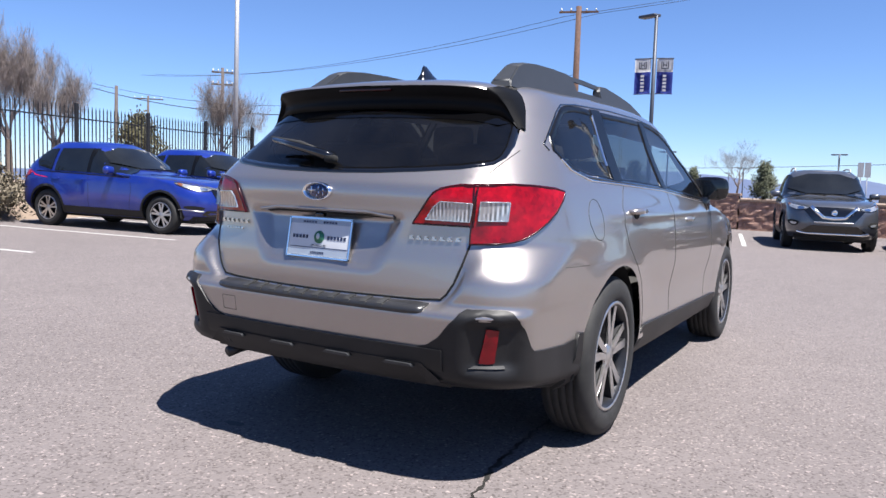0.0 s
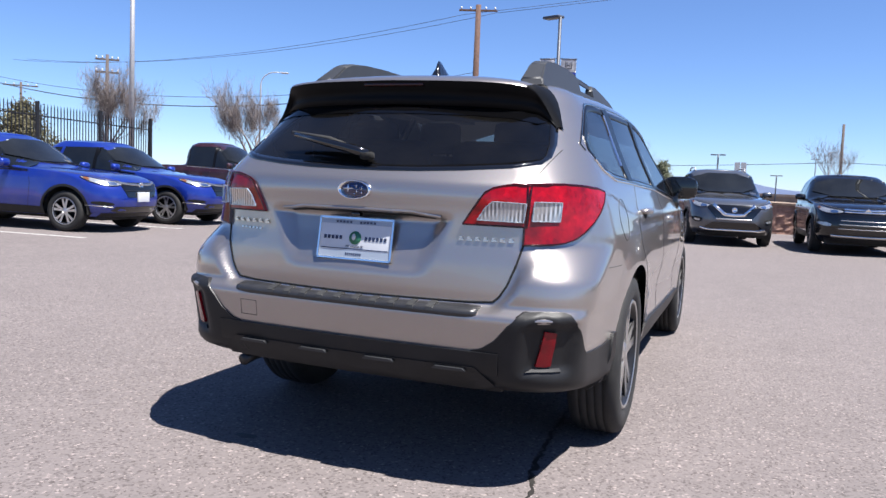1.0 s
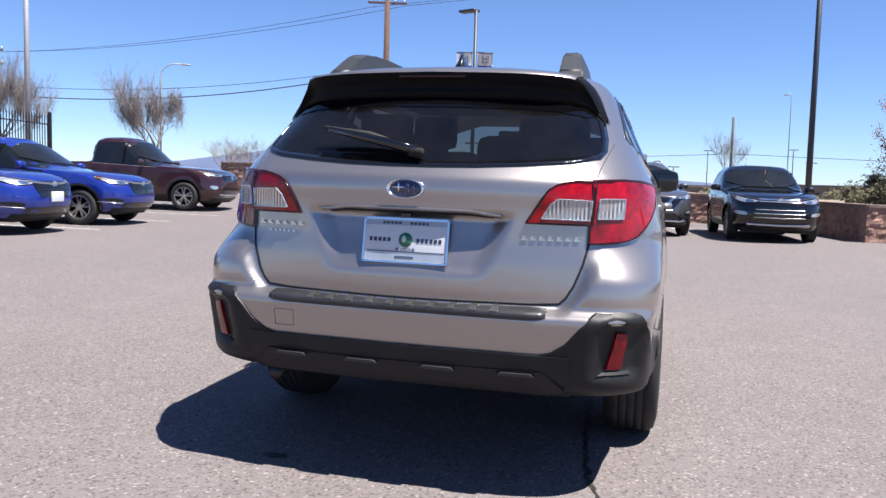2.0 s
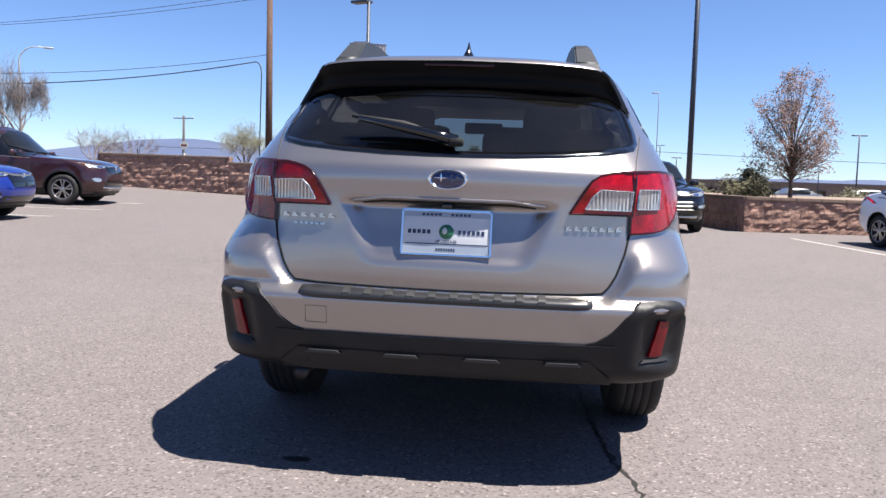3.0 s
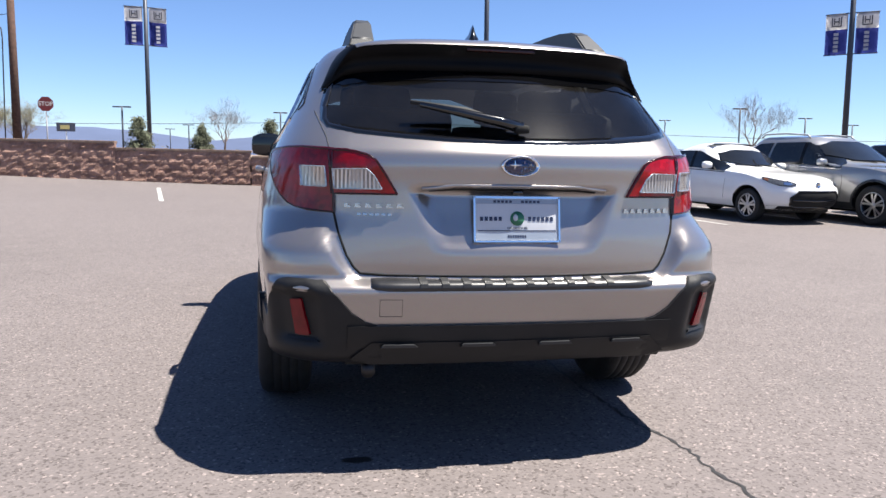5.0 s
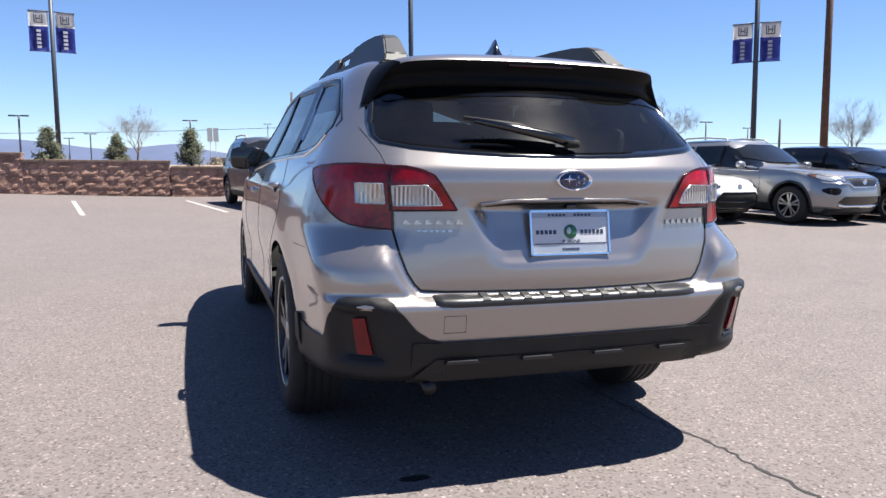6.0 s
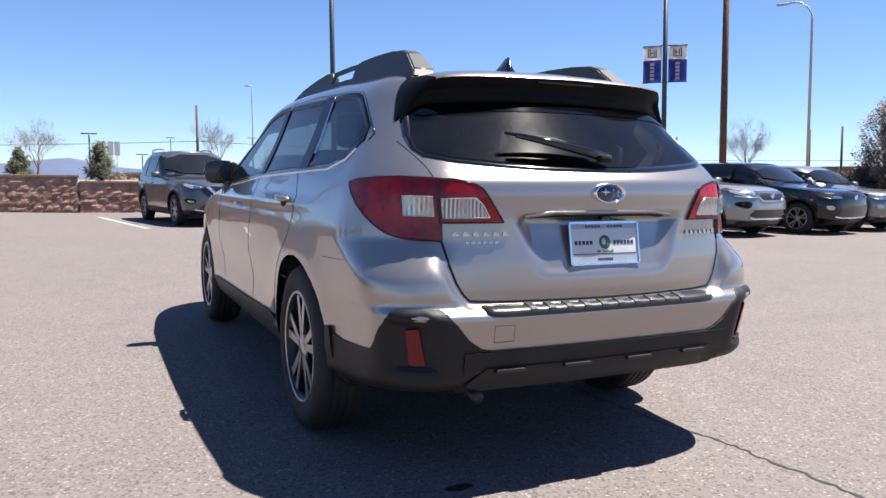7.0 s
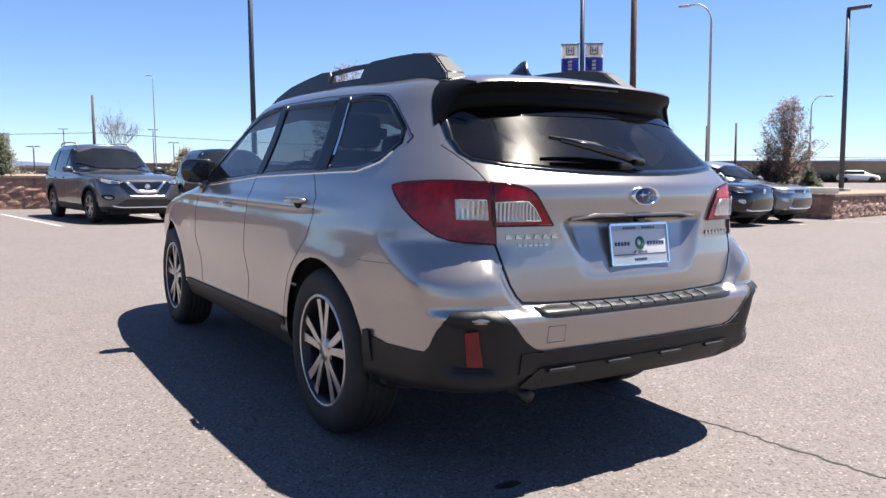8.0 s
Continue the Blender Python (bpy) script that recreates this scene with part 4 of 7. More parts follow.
    for k in range(5):
        a = 2 * math.pi * (k + 0.5) / 5 + 0.3
        lathe_into(bm, [(o * 0.70, 0.011), (o * 0.765, 0.010), (o * 0.765, 0.0005)], 8)
        bmesh.ops.translate(bm, verts=bm.verts[-24:], vec=(0, 0.05 * math.cos(a), 0.05 * math.sin(a)))
    part("wheel_nuts", bm, "alloy_dark", hub)
    return hub


def well(parent, x, y, z, r, side):
    """The dark inside of a wheel arch."""
    bm = bmesh.new()
    rings = []
    for xx in (x - side * 0.36, x):
        rings.append([bm.verts.new((xx, y + r * math.cos(radians(a)), z + r * math.sin(radians(a)))) for a in range(-6, 187, 12)])
    for i in range(len(rings[0]) - 1):
        bm.faces.new((rings[0][i], rings[0][i + 1], rings[1][i + 1], rings[1][i]))
    bm.faces.new(rings[0])
    return part("wheel_well", bm, "dark_metal", parent)


HERO = dict(
    wb=2.745, z=(0.30, 1.515), taper_r=0.13, taper_f=0.55, crown=0.06, front_corner=(0.42, 0.42), hood_z=1.02, cols=64,
    rear=[(0.30, -0.60), (0.345, -0.70), (0.37, -0.93), (0.40, -0.99), (0.46, -1.012), (0.52, -1.022), (0.60, -1.035), (0.635, -1.038), (0.650, -1.028), (0.672, -1.000), (0.72, -1.005), (0.80, -1.002), (0.90, -0.99),
          (0.99, -0.988), (1.05, -0.992), (1.09, -0.985), (1.115, -0.966), (1.145, -0.938), (1.20, -0.885), (1.25, -0.836), (1.36, -0.727), (1.44, -0.652), (1.49, -0.58), (1.515, -0.50)],
    front=[(0.30, 3.48), (0.40, 3.60), (0.60, 3.66), (0.75, 3.64), (0.83, 3.56), (0.90, 3.35), (0.96, 3.0), (1.01, 2.66), (1.045, 2.46), (1.07, 2.39), (1.25, 2.06), (1.40, 1.76), (1.48, 1.58), (1.515, 1.47)],
    width=[(0.30, 0.85), (0.38, 0.885), (0.50, 0.893), (0.62, 0.902), (0.75, 0.914), (0.85, 0.910), (0.905, 0.906), (0.98, 0.890), (1.05, 0.872), (1.10, 0.854), (1.15, 0.828), (1.25, 0.776), (1.36, 0.722), (1.45, 0.672), (1.49, 0.632), (1.515, 0.585)],
    bow_r=[(0.30, 0.05), (0.648, 0.05), (0.674, 0.14), (0.75, 0.16), (0.9, 0.17), (1.1, 0.17), (1.4, 0.16), (1.515, 0.11)],
    bow_f=[(0.30, 0.10), (0.9, 0.16), (1.1, 0.22), (1.515, 0.09)],
    corner_rx=[(0.30, 0.24), (0.62, 0.22), (0.75, 0.24), (0.80, 0.27), (0.855, 0.31), (0.89, 0.33), (1.0, 0.30), (1.15, 0.24), (1.25, 0.25), (1.45, 0.23), (1.515, 0.18)],
    corner_ry=[(0.30, 0.22), (0.62, 0.20), (0.75, 0.22), (0.80, 0.27), (0.85, 0.33), (0.89, 0.38), (1.1, 0.36), (1.2, 0.33), (1.45, 0.29), (1.515, 0.22)],
    arches=((0.0, 0.36, 0.014), (2.745, 0.36, 0.014)),
)


def soft(x, lo, hi):
    t = min(1.0, max(0.0, (x - lo) / (hi - lo)))
    return t * t * (3 - 2 * t)


def seat_into(parent, x, y, z, wide, label=""):
    bm = box((x - wide / 2, y - 0.25, z), (x + wide / 2, y + 0.28, z + 0.16), 0.05)
    part("seat_cushion", bm, "interior", parent)
    bm = bmesh.new()
    box_into(bm, (-wide / 2, -0.07, 0.0), (wide / 2, 0.07, 0.56), 0.05, Matrix.Translation((x, y - 0.24, z + 0.10)) @ Matrix.Rotation(radians(14), 4, "X"))
    part("seat_back", bm, "interior", parent)


def head_rest(parent, x, y, z):
    bm = box((x - 0.125, y - 0.05, z), (x + 0.125, y + 0.05, z + 0.18), 0.045)
    for sx in (-0.05, 0.05):
        tube_into(bm, [(x + sx, y, z - 0.08), (x + sx, y, z + 0.04)], 0.008, 6)
    part("headrest", bm, "interior", parent)


def build_hero():
    car = tagged(new("station_wagon"), "silver-beige metallic station wagon with black plastic cladding, parked on asphalt", "car")
    bm = hull(HERO, 110)
    # the roof arches up towards the windscreen
    arch = pchip([(-0.6, 0.0), (0.0, 0.012), (0.5, 0.030), (0.95, 0.036), (1.4, 0.026), (2.0, 0.0)])
    for v in bm.verts:
        v.co.z += arch(v.co.y) * soft(v.co.z, 1.30, 1.50)
    # hollow round the number plate: deep under the handle, running out below
    for v in bm.verts:
        if v.co.y < -0.85 and 0.74 < v.co.z < 1.0:
            k = soft(v.co.z, 0.752, 0.795) * (1 - soft(v.co.z, 0.958, 0.980))
            edge = 0.262 + 0.085 * (v.co.z - 0.765) / 0.21
            k *= 1 - soft(abs(v.co.x), edge - 0.045, edge + 0.040)
            v.co.y += k * (0.006 + 0.046 * (v.co.z - 0.755) / 0.21)
        # the shoulder under the rear lamps and the crease of the flank
        if v.co.z > 0.32 and abs(v.co.x) > 0.8:
            v.co.x += math.copysign(0.010 * math.exp(-((v.co.z - 0.985) / 0.03) ** 2) * soft(v.co.y, -0.45, 0.3) * (1 - soft(v.co.y, 2.2, 2.9)), v.co.x)
            v.co.x -= math.copysign(0.012 * math.exp(-((v.co.z - 0.56) / 0.09) ** 2) * soft(v.co.y, 0.45, 0.8) * (1 - soft(v.co.y, 1.9, 2.3)), v.co.x)
    # the bumper's wings stand proud of the tailgate and run up to a ledge under the lamps
    bow = pchip(HERO["bow_r"])
    wing = pchip([(0.64, 0.500), (0.685, 0.535), (0.705, 0.556), (0.745, 0.580), (0.82, 0.607), (0.89, 0.622), (1.0, 0.63)])
    for v in bm.verts:
        x, y, z = abs(v.co.x), v.co.y, v.co.z
        if y < -0.3 and 0.648 < z < 0.90:
            k = soft(x, wing(z) + 0.006, wing(z) + 0.058) * (1 - soft(z, 0.745, 0.905)) * (1 - soft(y, -0.72, -0.42))
            v.co.y -= (bow(z) - 0.05 - 0.015 * soft(z, 0.66, 0.76)) * (x / 0.90) ** 2 * k
    # a pocket round each reflector, under the brow of the cladding
    for v in bm.verts:
        x, y, z = abs(v.co.x), v.co.y, v.co.z
        if y < -0.6 and 0.40 < z < 0.66:
            u = 0.8 * x + 0.6 * y
            k = 0.030 * soft(u, -0.075, -0.03) * (1 - soft(u, 0.10, 0.145)) * soft(z, 0.43, 0.475) * (1 - soft(z, 0.612, 0.64))
            v.co.x -= math.copysign(0.6 * k, v.co.x)
            v.co.y += 0.8 * k
    bm.normal_update()
    solid = BVHTree.FromBMesh(bm)
    g_rear = smooth_poly([(-0.655, 1.215), (-0.625, 1.172), (-0.3, 1.143), (0.0, 1.137), (0.3, 1.143), (0.625, 1.172), (0.655, 1.215), (0.615, 1.36), (0.57, 1.43), (0.0, 1.445), (-0.57, 1.43), (-0.615, 1.36)], 1)
    g_quarter = smooth_poly([(-0.465, 1.268), (-0.36, 1.185), (-0.20, 1.150), (0.085, 1.141), (0.165, 1.455), (0.0, 1.457), (-0.17, 1.440), (-0.25, 1.405)], 1, keep=(3, 4))
    g_rdoor = [Vector(p) for p in ((0.205, 1.139), (0.86, 1.118), (0.915, 1.470), (0.285, 1.457))]
    g_fdoor = smooth_poly([(0.945, 1.115), (1.88, 1.050), (1.81, 1.13), (1.60, 1.315), (1.36, 1.436), (1.14, 1.470), (0.995, 1.474)], 1, keep=(0, 1, 6))
    shield = smooth_poly([(-0.74, 1.085), (0.74, 1.085), (0.62, 1.46), (-0.62, 1.46)], 1)
    arch_r = [Vector((-0.40, 0.2))] + circle(0.0, 0.375, 0.392, 30, 205, -25) + [Vector((0.40, 0.2))]
    arch_f = [p + Vector((2.745, 0)) for p in arch_r]
    cut(bm, g_rear, REAR)
    cut(bm, shield, FRONT)
    for fr in (RIGHT, LEFT):
        for g in (g_quarter, g_rdoor, g_fdoor, arch_r, arch_f):
            cut(bm, g, fr, 0.15)
    shell = part("body", bm, "silver", car, "silver-beige metallic painted body shell")
    shell.data.materials.append(M["dark_metal"])
    for p in shell.data.polygons:
        if p.center.z < 0.372:
            p.material_index = 1
    rear_win = part("rear_window", patch(g_rear, REAR, solid, -0.001, 0, 0.05), "glass", car, "dark tinted rear window")
    rear_win.visible_shadow = False
    part("glass_edge", ribbon(g_rear, 0.022, REAR, solid, 0.0015, closed=True, step=0.03), "gloss_black", rear_win)
    # black band painted where the glass mirrors the spoiler's dark underside
    part("glass_band", patch(smooth_poly([(-0.615, 1.325), (-0.45, 1.352), (0.0, 1.358), (0.45, 1.352), (0.615, 1.325), (0.60, 1.42), (-0.60, 1.42)], 1), REAR, solid, 0.002, 0, 0.05), "dark_reflection", rear_win)
    part("windscreen", patch(shield, FRONT, solid, -0.004, 0, 0.15), "glass_clear", car).visible_shadow = False
    lamp_out = smooth_poly([(-0.043, 0.887), (0.10, 0.892), (0.175, 0.915), (0.275, 0.985), (0.335, 1.066), (0.335, 1.090), (0.15, 1.103), (-0.033, 1.095)], 1, keep=(0, 7))
    lamp_in = smooth_poly([(0.412, 0.952), (0.625, 0.950), (0.632, 1.093), (0.560, 1.092), (0.492, 1.076), (0.458, 1.03)], 1, keep=(0, 1, 2))
    clad_corner = [Vector(p) for p in ((-0.215, 0.372), (-0.215, 0.520), (-0.185, 0.530), (-0.15, 0.562), (-0.115, 0.618), (-0.085, 0.648), (-0.055, 0.663), (0.0, 0.668), (0.07, 0.668), (0.10, 0.658), (0.125, 0.635), (0.15, 0.598), (0.178, 0.535), (0.195, 0.515), (0.25, 0.506), (0.36, 0.497), (0.465, 0.515), (0.465, 0.345))]

    def both(name, make, mat, label="", parent=None):
        """The same panel on the right and on the left side."""
        bm = make()
        other = mirrored(bm)
        out = []
        for k, b in enumerate((bm, other)):
            p = parent[k] if parent else car
            out.append(part(name, b, mat, p, label))
        return out

    for g, mat, lab in ((g_quarter, "glass", "tinted quarter window"), (g_rdoor, "glass", "tinted rear door window"), (g_fdoor, "glass_clear", "clear front door window")):
        for w in both("side_window", lambda: patch(g, RIGHT, solid, -0.002, 0, 0.06), mat, lab):
            w.visible_shadow = False
    # black pillars and window frames
    for g in (g_quarter, g_rdoor, g_fdoor):
        both("window_seal", lambda: ribbon(g, 0.026, RIGHT, solid, 0.0008, closed=True, step=0.03), "pillar_black")
    both("b_pillar", lambda: patch([Vector(p) for p in ((0.862, 1.118), (0.943, 1.115), (0.997, 1.480), (0.919, 1.480))], RIGHT, solid, 0.004, 0.012, 0.03), "pillar_black")
    both("c_pillar", lambda: patch([Vector(p) for p in ((0.087, 1.141), (0.203, 1.139), (0.292, 1.476), (0.170, 1.470))], RIGHT, solid, 0.004, 0.012, 0.03), "pillar_black")
    both("window_gasket", lambda: ribbon([(-0.30, 1.167), (-0.20, 1.149), (0.10, 1.139), (0.86, 1.116), (1.90, 1.047)], 0.012, RIGHT, solid, 0.003), "gloss_black")
    both("window_trim", lambda: ribbon(smooth_poly([(-0.42, 1.215), (-0.36, 1.172), (-0.20, 1.135), (0.10, 1.127), (0.86, 1.104), (1.92, 1.034)], 0), 0.006, RIGHT, solid, 0.005), "chrome", "bright window sill trim")
    both("quarter_trim", lambda: ribbon([(-0.475, 1.245), (-0.487, 1.268), (-0.27, 1.415), (-0.18, 1.455), (0.0, 1.474), (0.45, 1.492), (0.92, 1.494), (1.20, 1.482), (1.42, 1.440), (1.62, 1.345), (1.88, 1.105)], 0.006, RIGHT, solid, 0.003), "gloss_black", "thin dark window trim")
    both("pillar_trim", lambda: ribbon([(0.082, 1.205), (0.155, 1.44)], 0.004, RIGHT, solid, 0.006), "chrome")
    # panel gaps
    for line in ([(0.215, 1.128), (0.16, 1.10), (0.09, 1.02), (0.08, 0.95), (0.12, 0.85), (0.218, 0.756), (0.333, 0.657), (0.409, 0.526), (0.432, 0.43)],
                 [(0.93, 1.11), (0.955, 0.95), (0.985, 0.70), (1.0, 0.42)],
                 [(1.93, 1.03), (1.98, 0.90), (1.99, 0.70), (1.93, 0.42)],
                 [(-0.60, 0.803), (-0.48, 0.798), (-0.36, 0.795)]):
        both("panel_gap", lambda: ribbon(line, 0.0024 if line[0][0] > 0 else 0.0018, RIGHT, solid, 0.0012, step=0.02), "gap")
    part("panel_gap", ribbon(smooth_poly([(-0.29, 0.895), (-0.20, 0.885), (-0.175, 0.97), (-0.20, 1.055), (-0.29, 1.06), (-0.345, 0.98)], 2), 0.0022, RIGHT, solid, 0.0012, closed=True, step=0.02), "gap", car)
    part("tailgate_gap", ribbon([(-0.628, 1.085), (-0.622, 0.89), (-0.607, 0.82), (-0.580, 0.745), (-0.556, 0.705), (-0.535, 0.685), (-0.45, 0.680), (0.0, 0.677), (0.45, 0.680), (0.535, 0.685), (0.556, 0.705), (0.580, 0.745), (0.607, 0.82), (0.622, 0.89), (0.628, 1.085)], 0.0075, REAR, solid, 0.002, step=0.02), "seam", car)
    both("tailgate_gap", lambda: ribbon([(0.632, 1.085), (0.642, 1.14), (0.660, 1.19), (0.676, 1.235)], 0.0028, REAR, solid, 0.0015, step=0.01), "gap")
    # rear lamps
    outs = both("tail_lamp", lambda: patch(lamp_out, DIAG_R, solid, 0.010, 0.03, 0.05), "red_lens", "red wrap-round tail lamp")
    ins = both("gate_lamp", lambda: patch(lamp_in, REAR, solid, 0.010, 0.025, 0.04), "red_lens", "red tail lamp on the tailgate")
    both("clear_lens", lambda: patch([Vector(p) for p in ((-0.016, 0.972), (0.088, 0.972), (0.094, 1.040), (-0.010, 1.040))], DIAG_R, solid, 0.0125, 0.004, 0.03), "clear_lens", "clear indicator lens", outs)
    both("clear_lens", lambda: patch([Vector(p) for p in ((0.462, 0.968), (0.614, 0.966), (0.620, 1.033), (0.512, 1.036), (0.487, 1.014))], REAR, solid, 0.0125, 0.004, 0.03), "clear_lens", "clear reversing lens", ins)
    both("lamp_ring", lambda: ribbon([(0.462, 0.968), (0.614, 0.966), (0.620, 1.033), (0.512, 1.036), (0.487, 1.014)], 0.0035, REAR, solid, 0.0165, closed=True, step=0.02), "headlamp", "pale lens rim", ins)
    both("lamp_ring", lambda: ribbon([(-0.016, 0.972), (0.088, 0.972), (0.094, 1.040), (-0.010, 1.040)], 0.0035, DIAG_R, solid, 0.0165, closed=True, step=0.02), "headlamp", "pale lens rim", outs)
    both("lamp_edge", lambda: ribbon(lamp_out, 0.006, DIAG_R, solid, 0.0112, closed=True, step=0.02), "brake_lens", "dark red lens edge", outs)
    both("lamp_edge", lambda: ribbon(lamp_in, 0.006, REAR, solid, 0.0112, closed=True, step=0.02), "brake_lens", "dark red lens edge", ins)
    # cladding, reflectors, bumper
    both("corner_cladding", lambda: patch(clad_corner, DIAG_R, solid, 0.006, 0.03, 0.015, 2), "cladding", "black plastic bumper corner")
    both("reflector", lambda: patch(smooth_poly([(-0.006, 0.480), (0.046, 0.476), (0.052, 0.600), (0.010, 0.606)], 2, keep=(0, 1, 2, 3)), DIAG_R, solid, 0.016, 0.014, 0.02), "red_core", "upright red reflector")
    both("reflector_ledge", lambda: patch([Vector(p) for p in ((-0.045, 0.452), (0.085, 0.452), (0.08, 0.463), (-0.02, 0.462))], DIAG_R, solid, 0.012, 0.02, 0.03), "cladding")
    part("bumper_cladding", patch([Vector(p) for p in ((-0.58, 0.376), (0.58, 0.376), (0.58, 0.518), (-0.58, 0.518))], REAR, solid, 0.012, 0.03, 0.06), "cladding", car, "black plastic lower bumper")
    part("skid_panel", patch([Vector(p) for p in ((-0.50, 0.385), (0.50, 0.385), (0.57, 0.405), (0.50, 0.462), (-0.50, 0.462), (-0.57, 0.405))], REAR, solid, 0.016, 0.006, 0.08), "cladding", car)
    for x0, x1 in ((-0.47, -0.345), (-0.20, -0.075), (0.075, 0.20), (0.345, 0.47)):
        part("bumper_ledge", patch([Vector(p) for p in ((x0, 0.450), (x1, 0.450), (x1 - 0.012, 0.460), (x0 + 0.012, 0.460))], REAR, solid, 0.030, 0.03, 0.06), "rail_plastic", car)
    part("tow_cover", ribbon([(-0.475, 0.548), (-0.400, 0.548), (-0.400, 0.606), (-0.475, 0.606)], 0.0018, REAR, solid, 0.0012, closed=True), "gap", car)
    def pad_y(x):
        return -1.034 + 0.05 * (x / 0.9) ** 2

    bm = bmesh.new()
    rows = []
    for k in range(41):
        x = -0.500 + 1.0 * k / 40
        e = max(0.0, (abs(x) - 0.44) / 0.06)
        y = pad_y(x)
        rows.append([bm.verts.new((x, y + dy, z)) for dy, z in ((0.070, 0.655), (0.058, 0.674 - 0.004 * e), (0.006, 0.664 - 0.004 * e), (-0.006 + 0.010 * e, 0.658 - 0.004 * e), (-0.010 + 0.012 * e, 0.649), (-0.009 + 0.011 * e, 0.636 + 0.005 * e), (0.004, 0.632 + 0.005 * e))])
    for r0, r1 in zip(rows, rows[1:]):
        for i in range(6):
            bm.faces.new((r0[i], r0[i + 1], r1[i + 1], r1[i]))
    bm.faces.new(rows[0])
    bm.faces.new(rows[-1][::-1])
    pad = part("step_pad", bm, "pad_plastic", car, "ribbed black plastic step pad")
    for k in range(10):
        x = -0.33 + 0.0735 * k
        y = pad_y(x)
        bm = bmesh.new()
        vs = []
        for xx, ww in ((x - 0.013, 0), (x + 0.013, 1)):
            yy = pad_y(xx)
            vs.append([bm.verts.new((xx, yy + dy, z)) for dy, z in ((0.050, 0.674), (0.046, 0.676), (0.004, 0.667), (-0.010, 0.660), (-0.0118, 0.648))])
        for i in range(4):
            bm.faces.new((vs[0][i], vs[0][i + 1], vs[1][i + 1], vs[1][i]))
        bm.faces.new(vs[0][::-1])
        bm.faces.new(vs[1])
        part("pad_rib", bm, "pad_rib", pad, smooth=False)
    # tailgate handle and badges
    part("handle_slot", ribbon([(-0.30, 0.968), (-0.22, 0.975), (0.0, 0.977), (0.22, 0.975), (0.30, 0.968)], 0.009, REAR, solid, 0.003), "seam", car)
    part("handle_strip", ribbon([(-0.33, 0.972), (-0.22, 0.985), (0.0, 0.987), (0.22, 0.985), (0.33, 0.972)], 0.009, REAR, solid, 0.006), "silver", car)
    part("latch_button", box((-0.018, -0.985, 0.955), (0.018, -0.955, 0.972), 0.006), "gloss_black", car)
    bm = bmesh.new()
    lathe_into(bm, [(-1.000, 0.0001), (-1.000, 0.056), (-1.006, 0.060), (-1.008, 0.064), (-1.004, 0.068), (-0.985, 0.070)], 40, "y")
    bmesh.ops.scale(bm, vec=(1, 1, 0.52), verts=bm.verts)
    bmesh.ops.translate(bm, vec=(0, 0, 1.054), verts=bm.verts)
    badge = part("badge", bm, "chrome", car, "oval blue badge with a chrome rim")
    bm = lathe_into(bmesh.new(), [(-1.004, 0.0001), (-1.0035, 0.054), (-1.000, 0.056)], 40, "y")
    bmesh.ops.scale(bm, vec=(1, 1, 0.52), verts=bm.verts)
    bmesh.ops.translate(bm, vec=(0, 0, 1.054), verts=bm.verts)
    part("badge_field", bm, "badge_blue", badge)
    for sx, sz, r in ((-0.022, 1.058, 0.017), (0.012, 1.066, 0.007), (0.034, 1.060, 0.007), (0.014, 1.048, 0.007), (0.034, 1.044, 0.007), (0.004, 1.038, 0.006)):
        bm = bmesh.new()
        vs = []
        for k in range(8):
            q = r * (1.5 if k % 4 == 0 else 1.0) if k % 2 == 0 else r * 0.22
            vs.append(bm.verts.new((sx + q * math.cos(k * math.pi / 4), -1.0065, sz + q * math.sin(k * math.pi / 4))))
        c = bm.verts.new((sx, -1.0085, sz))
        for k in range(8):
            bm.faces.new((vs[k], vs[(k + 1) % 8], c))
        part("badge_star", bm, "chrome", badge, smooth=False)
    # chrome name badges, as plain bars
    for n, x0, w, z0, z1 in ((7, 0.400, 0.0285, 0.894, 0.909), (6, -0.588, 0.0345, 0.905, 0.919)):
        for k in range(n):
            x = x0 + w * k
            part("badge_bar", patch([Vector(p) for p in ((x, z0), (x + w * 0.66, z0), (x + w * 0.70, z0 + 0.004), (x + w * 0.30, z0 + 0.006), (x + w * 0.36, z1 - 0.004), (x + w * 0.72, z1), (x + w * 0.08, z1))], REAR, solid, 0.005, 0.005, 0.03), "badge_chrome", car, smooth=False)
    for k in range(6):
        x = -0.545 + 0.020 * k
        part("badge_bar", patch([Vector(p) for p in ((x, 0.879), (x + 0.014, 0.879), (x + 0.014, 0.887), (x, 0.887))], REAR, solid, 0.004, 0.004, 0.03), "badge_chrome", car)
    # number plate with dealer's print, as plain shapes
    plate = part("number_plate", box((-0.152, -0.985, 0.797), (0.152, -0.979, 0.950), 0.002), "plate_white", car, "white dealer plate with dark and green print")
    face = -0.9855

    def bar(name, x0, x1, z0, z1, mat, out=0.0012):
        part(name, box((x0, face - out, z0), (x1, face + 0.001, z1)), mat, plate, smooth=False)

    for x0, x1, z0, z1 in ((-0.155, 0.155, 0.944, 0.952), (-0.155, 0.155, 0.794, 0.800), (-0.155, -0.148, 0.794, 0.952), (0.148, 0.155, 0.794, 0.952)):
        bar("plate_frame", x0, x1, z0, z1, "chrome", 0.004)
    bar("plate_band", -0.146, 0.146, 0.803, 0.826, "plate_band")
    bar("plate_band", -0.146, 0.146, 0.926, 0.942, "plate_band")
    bar("print_bar", -0.140, 0.140, 0.8325, 0.8355, "ink_navy")
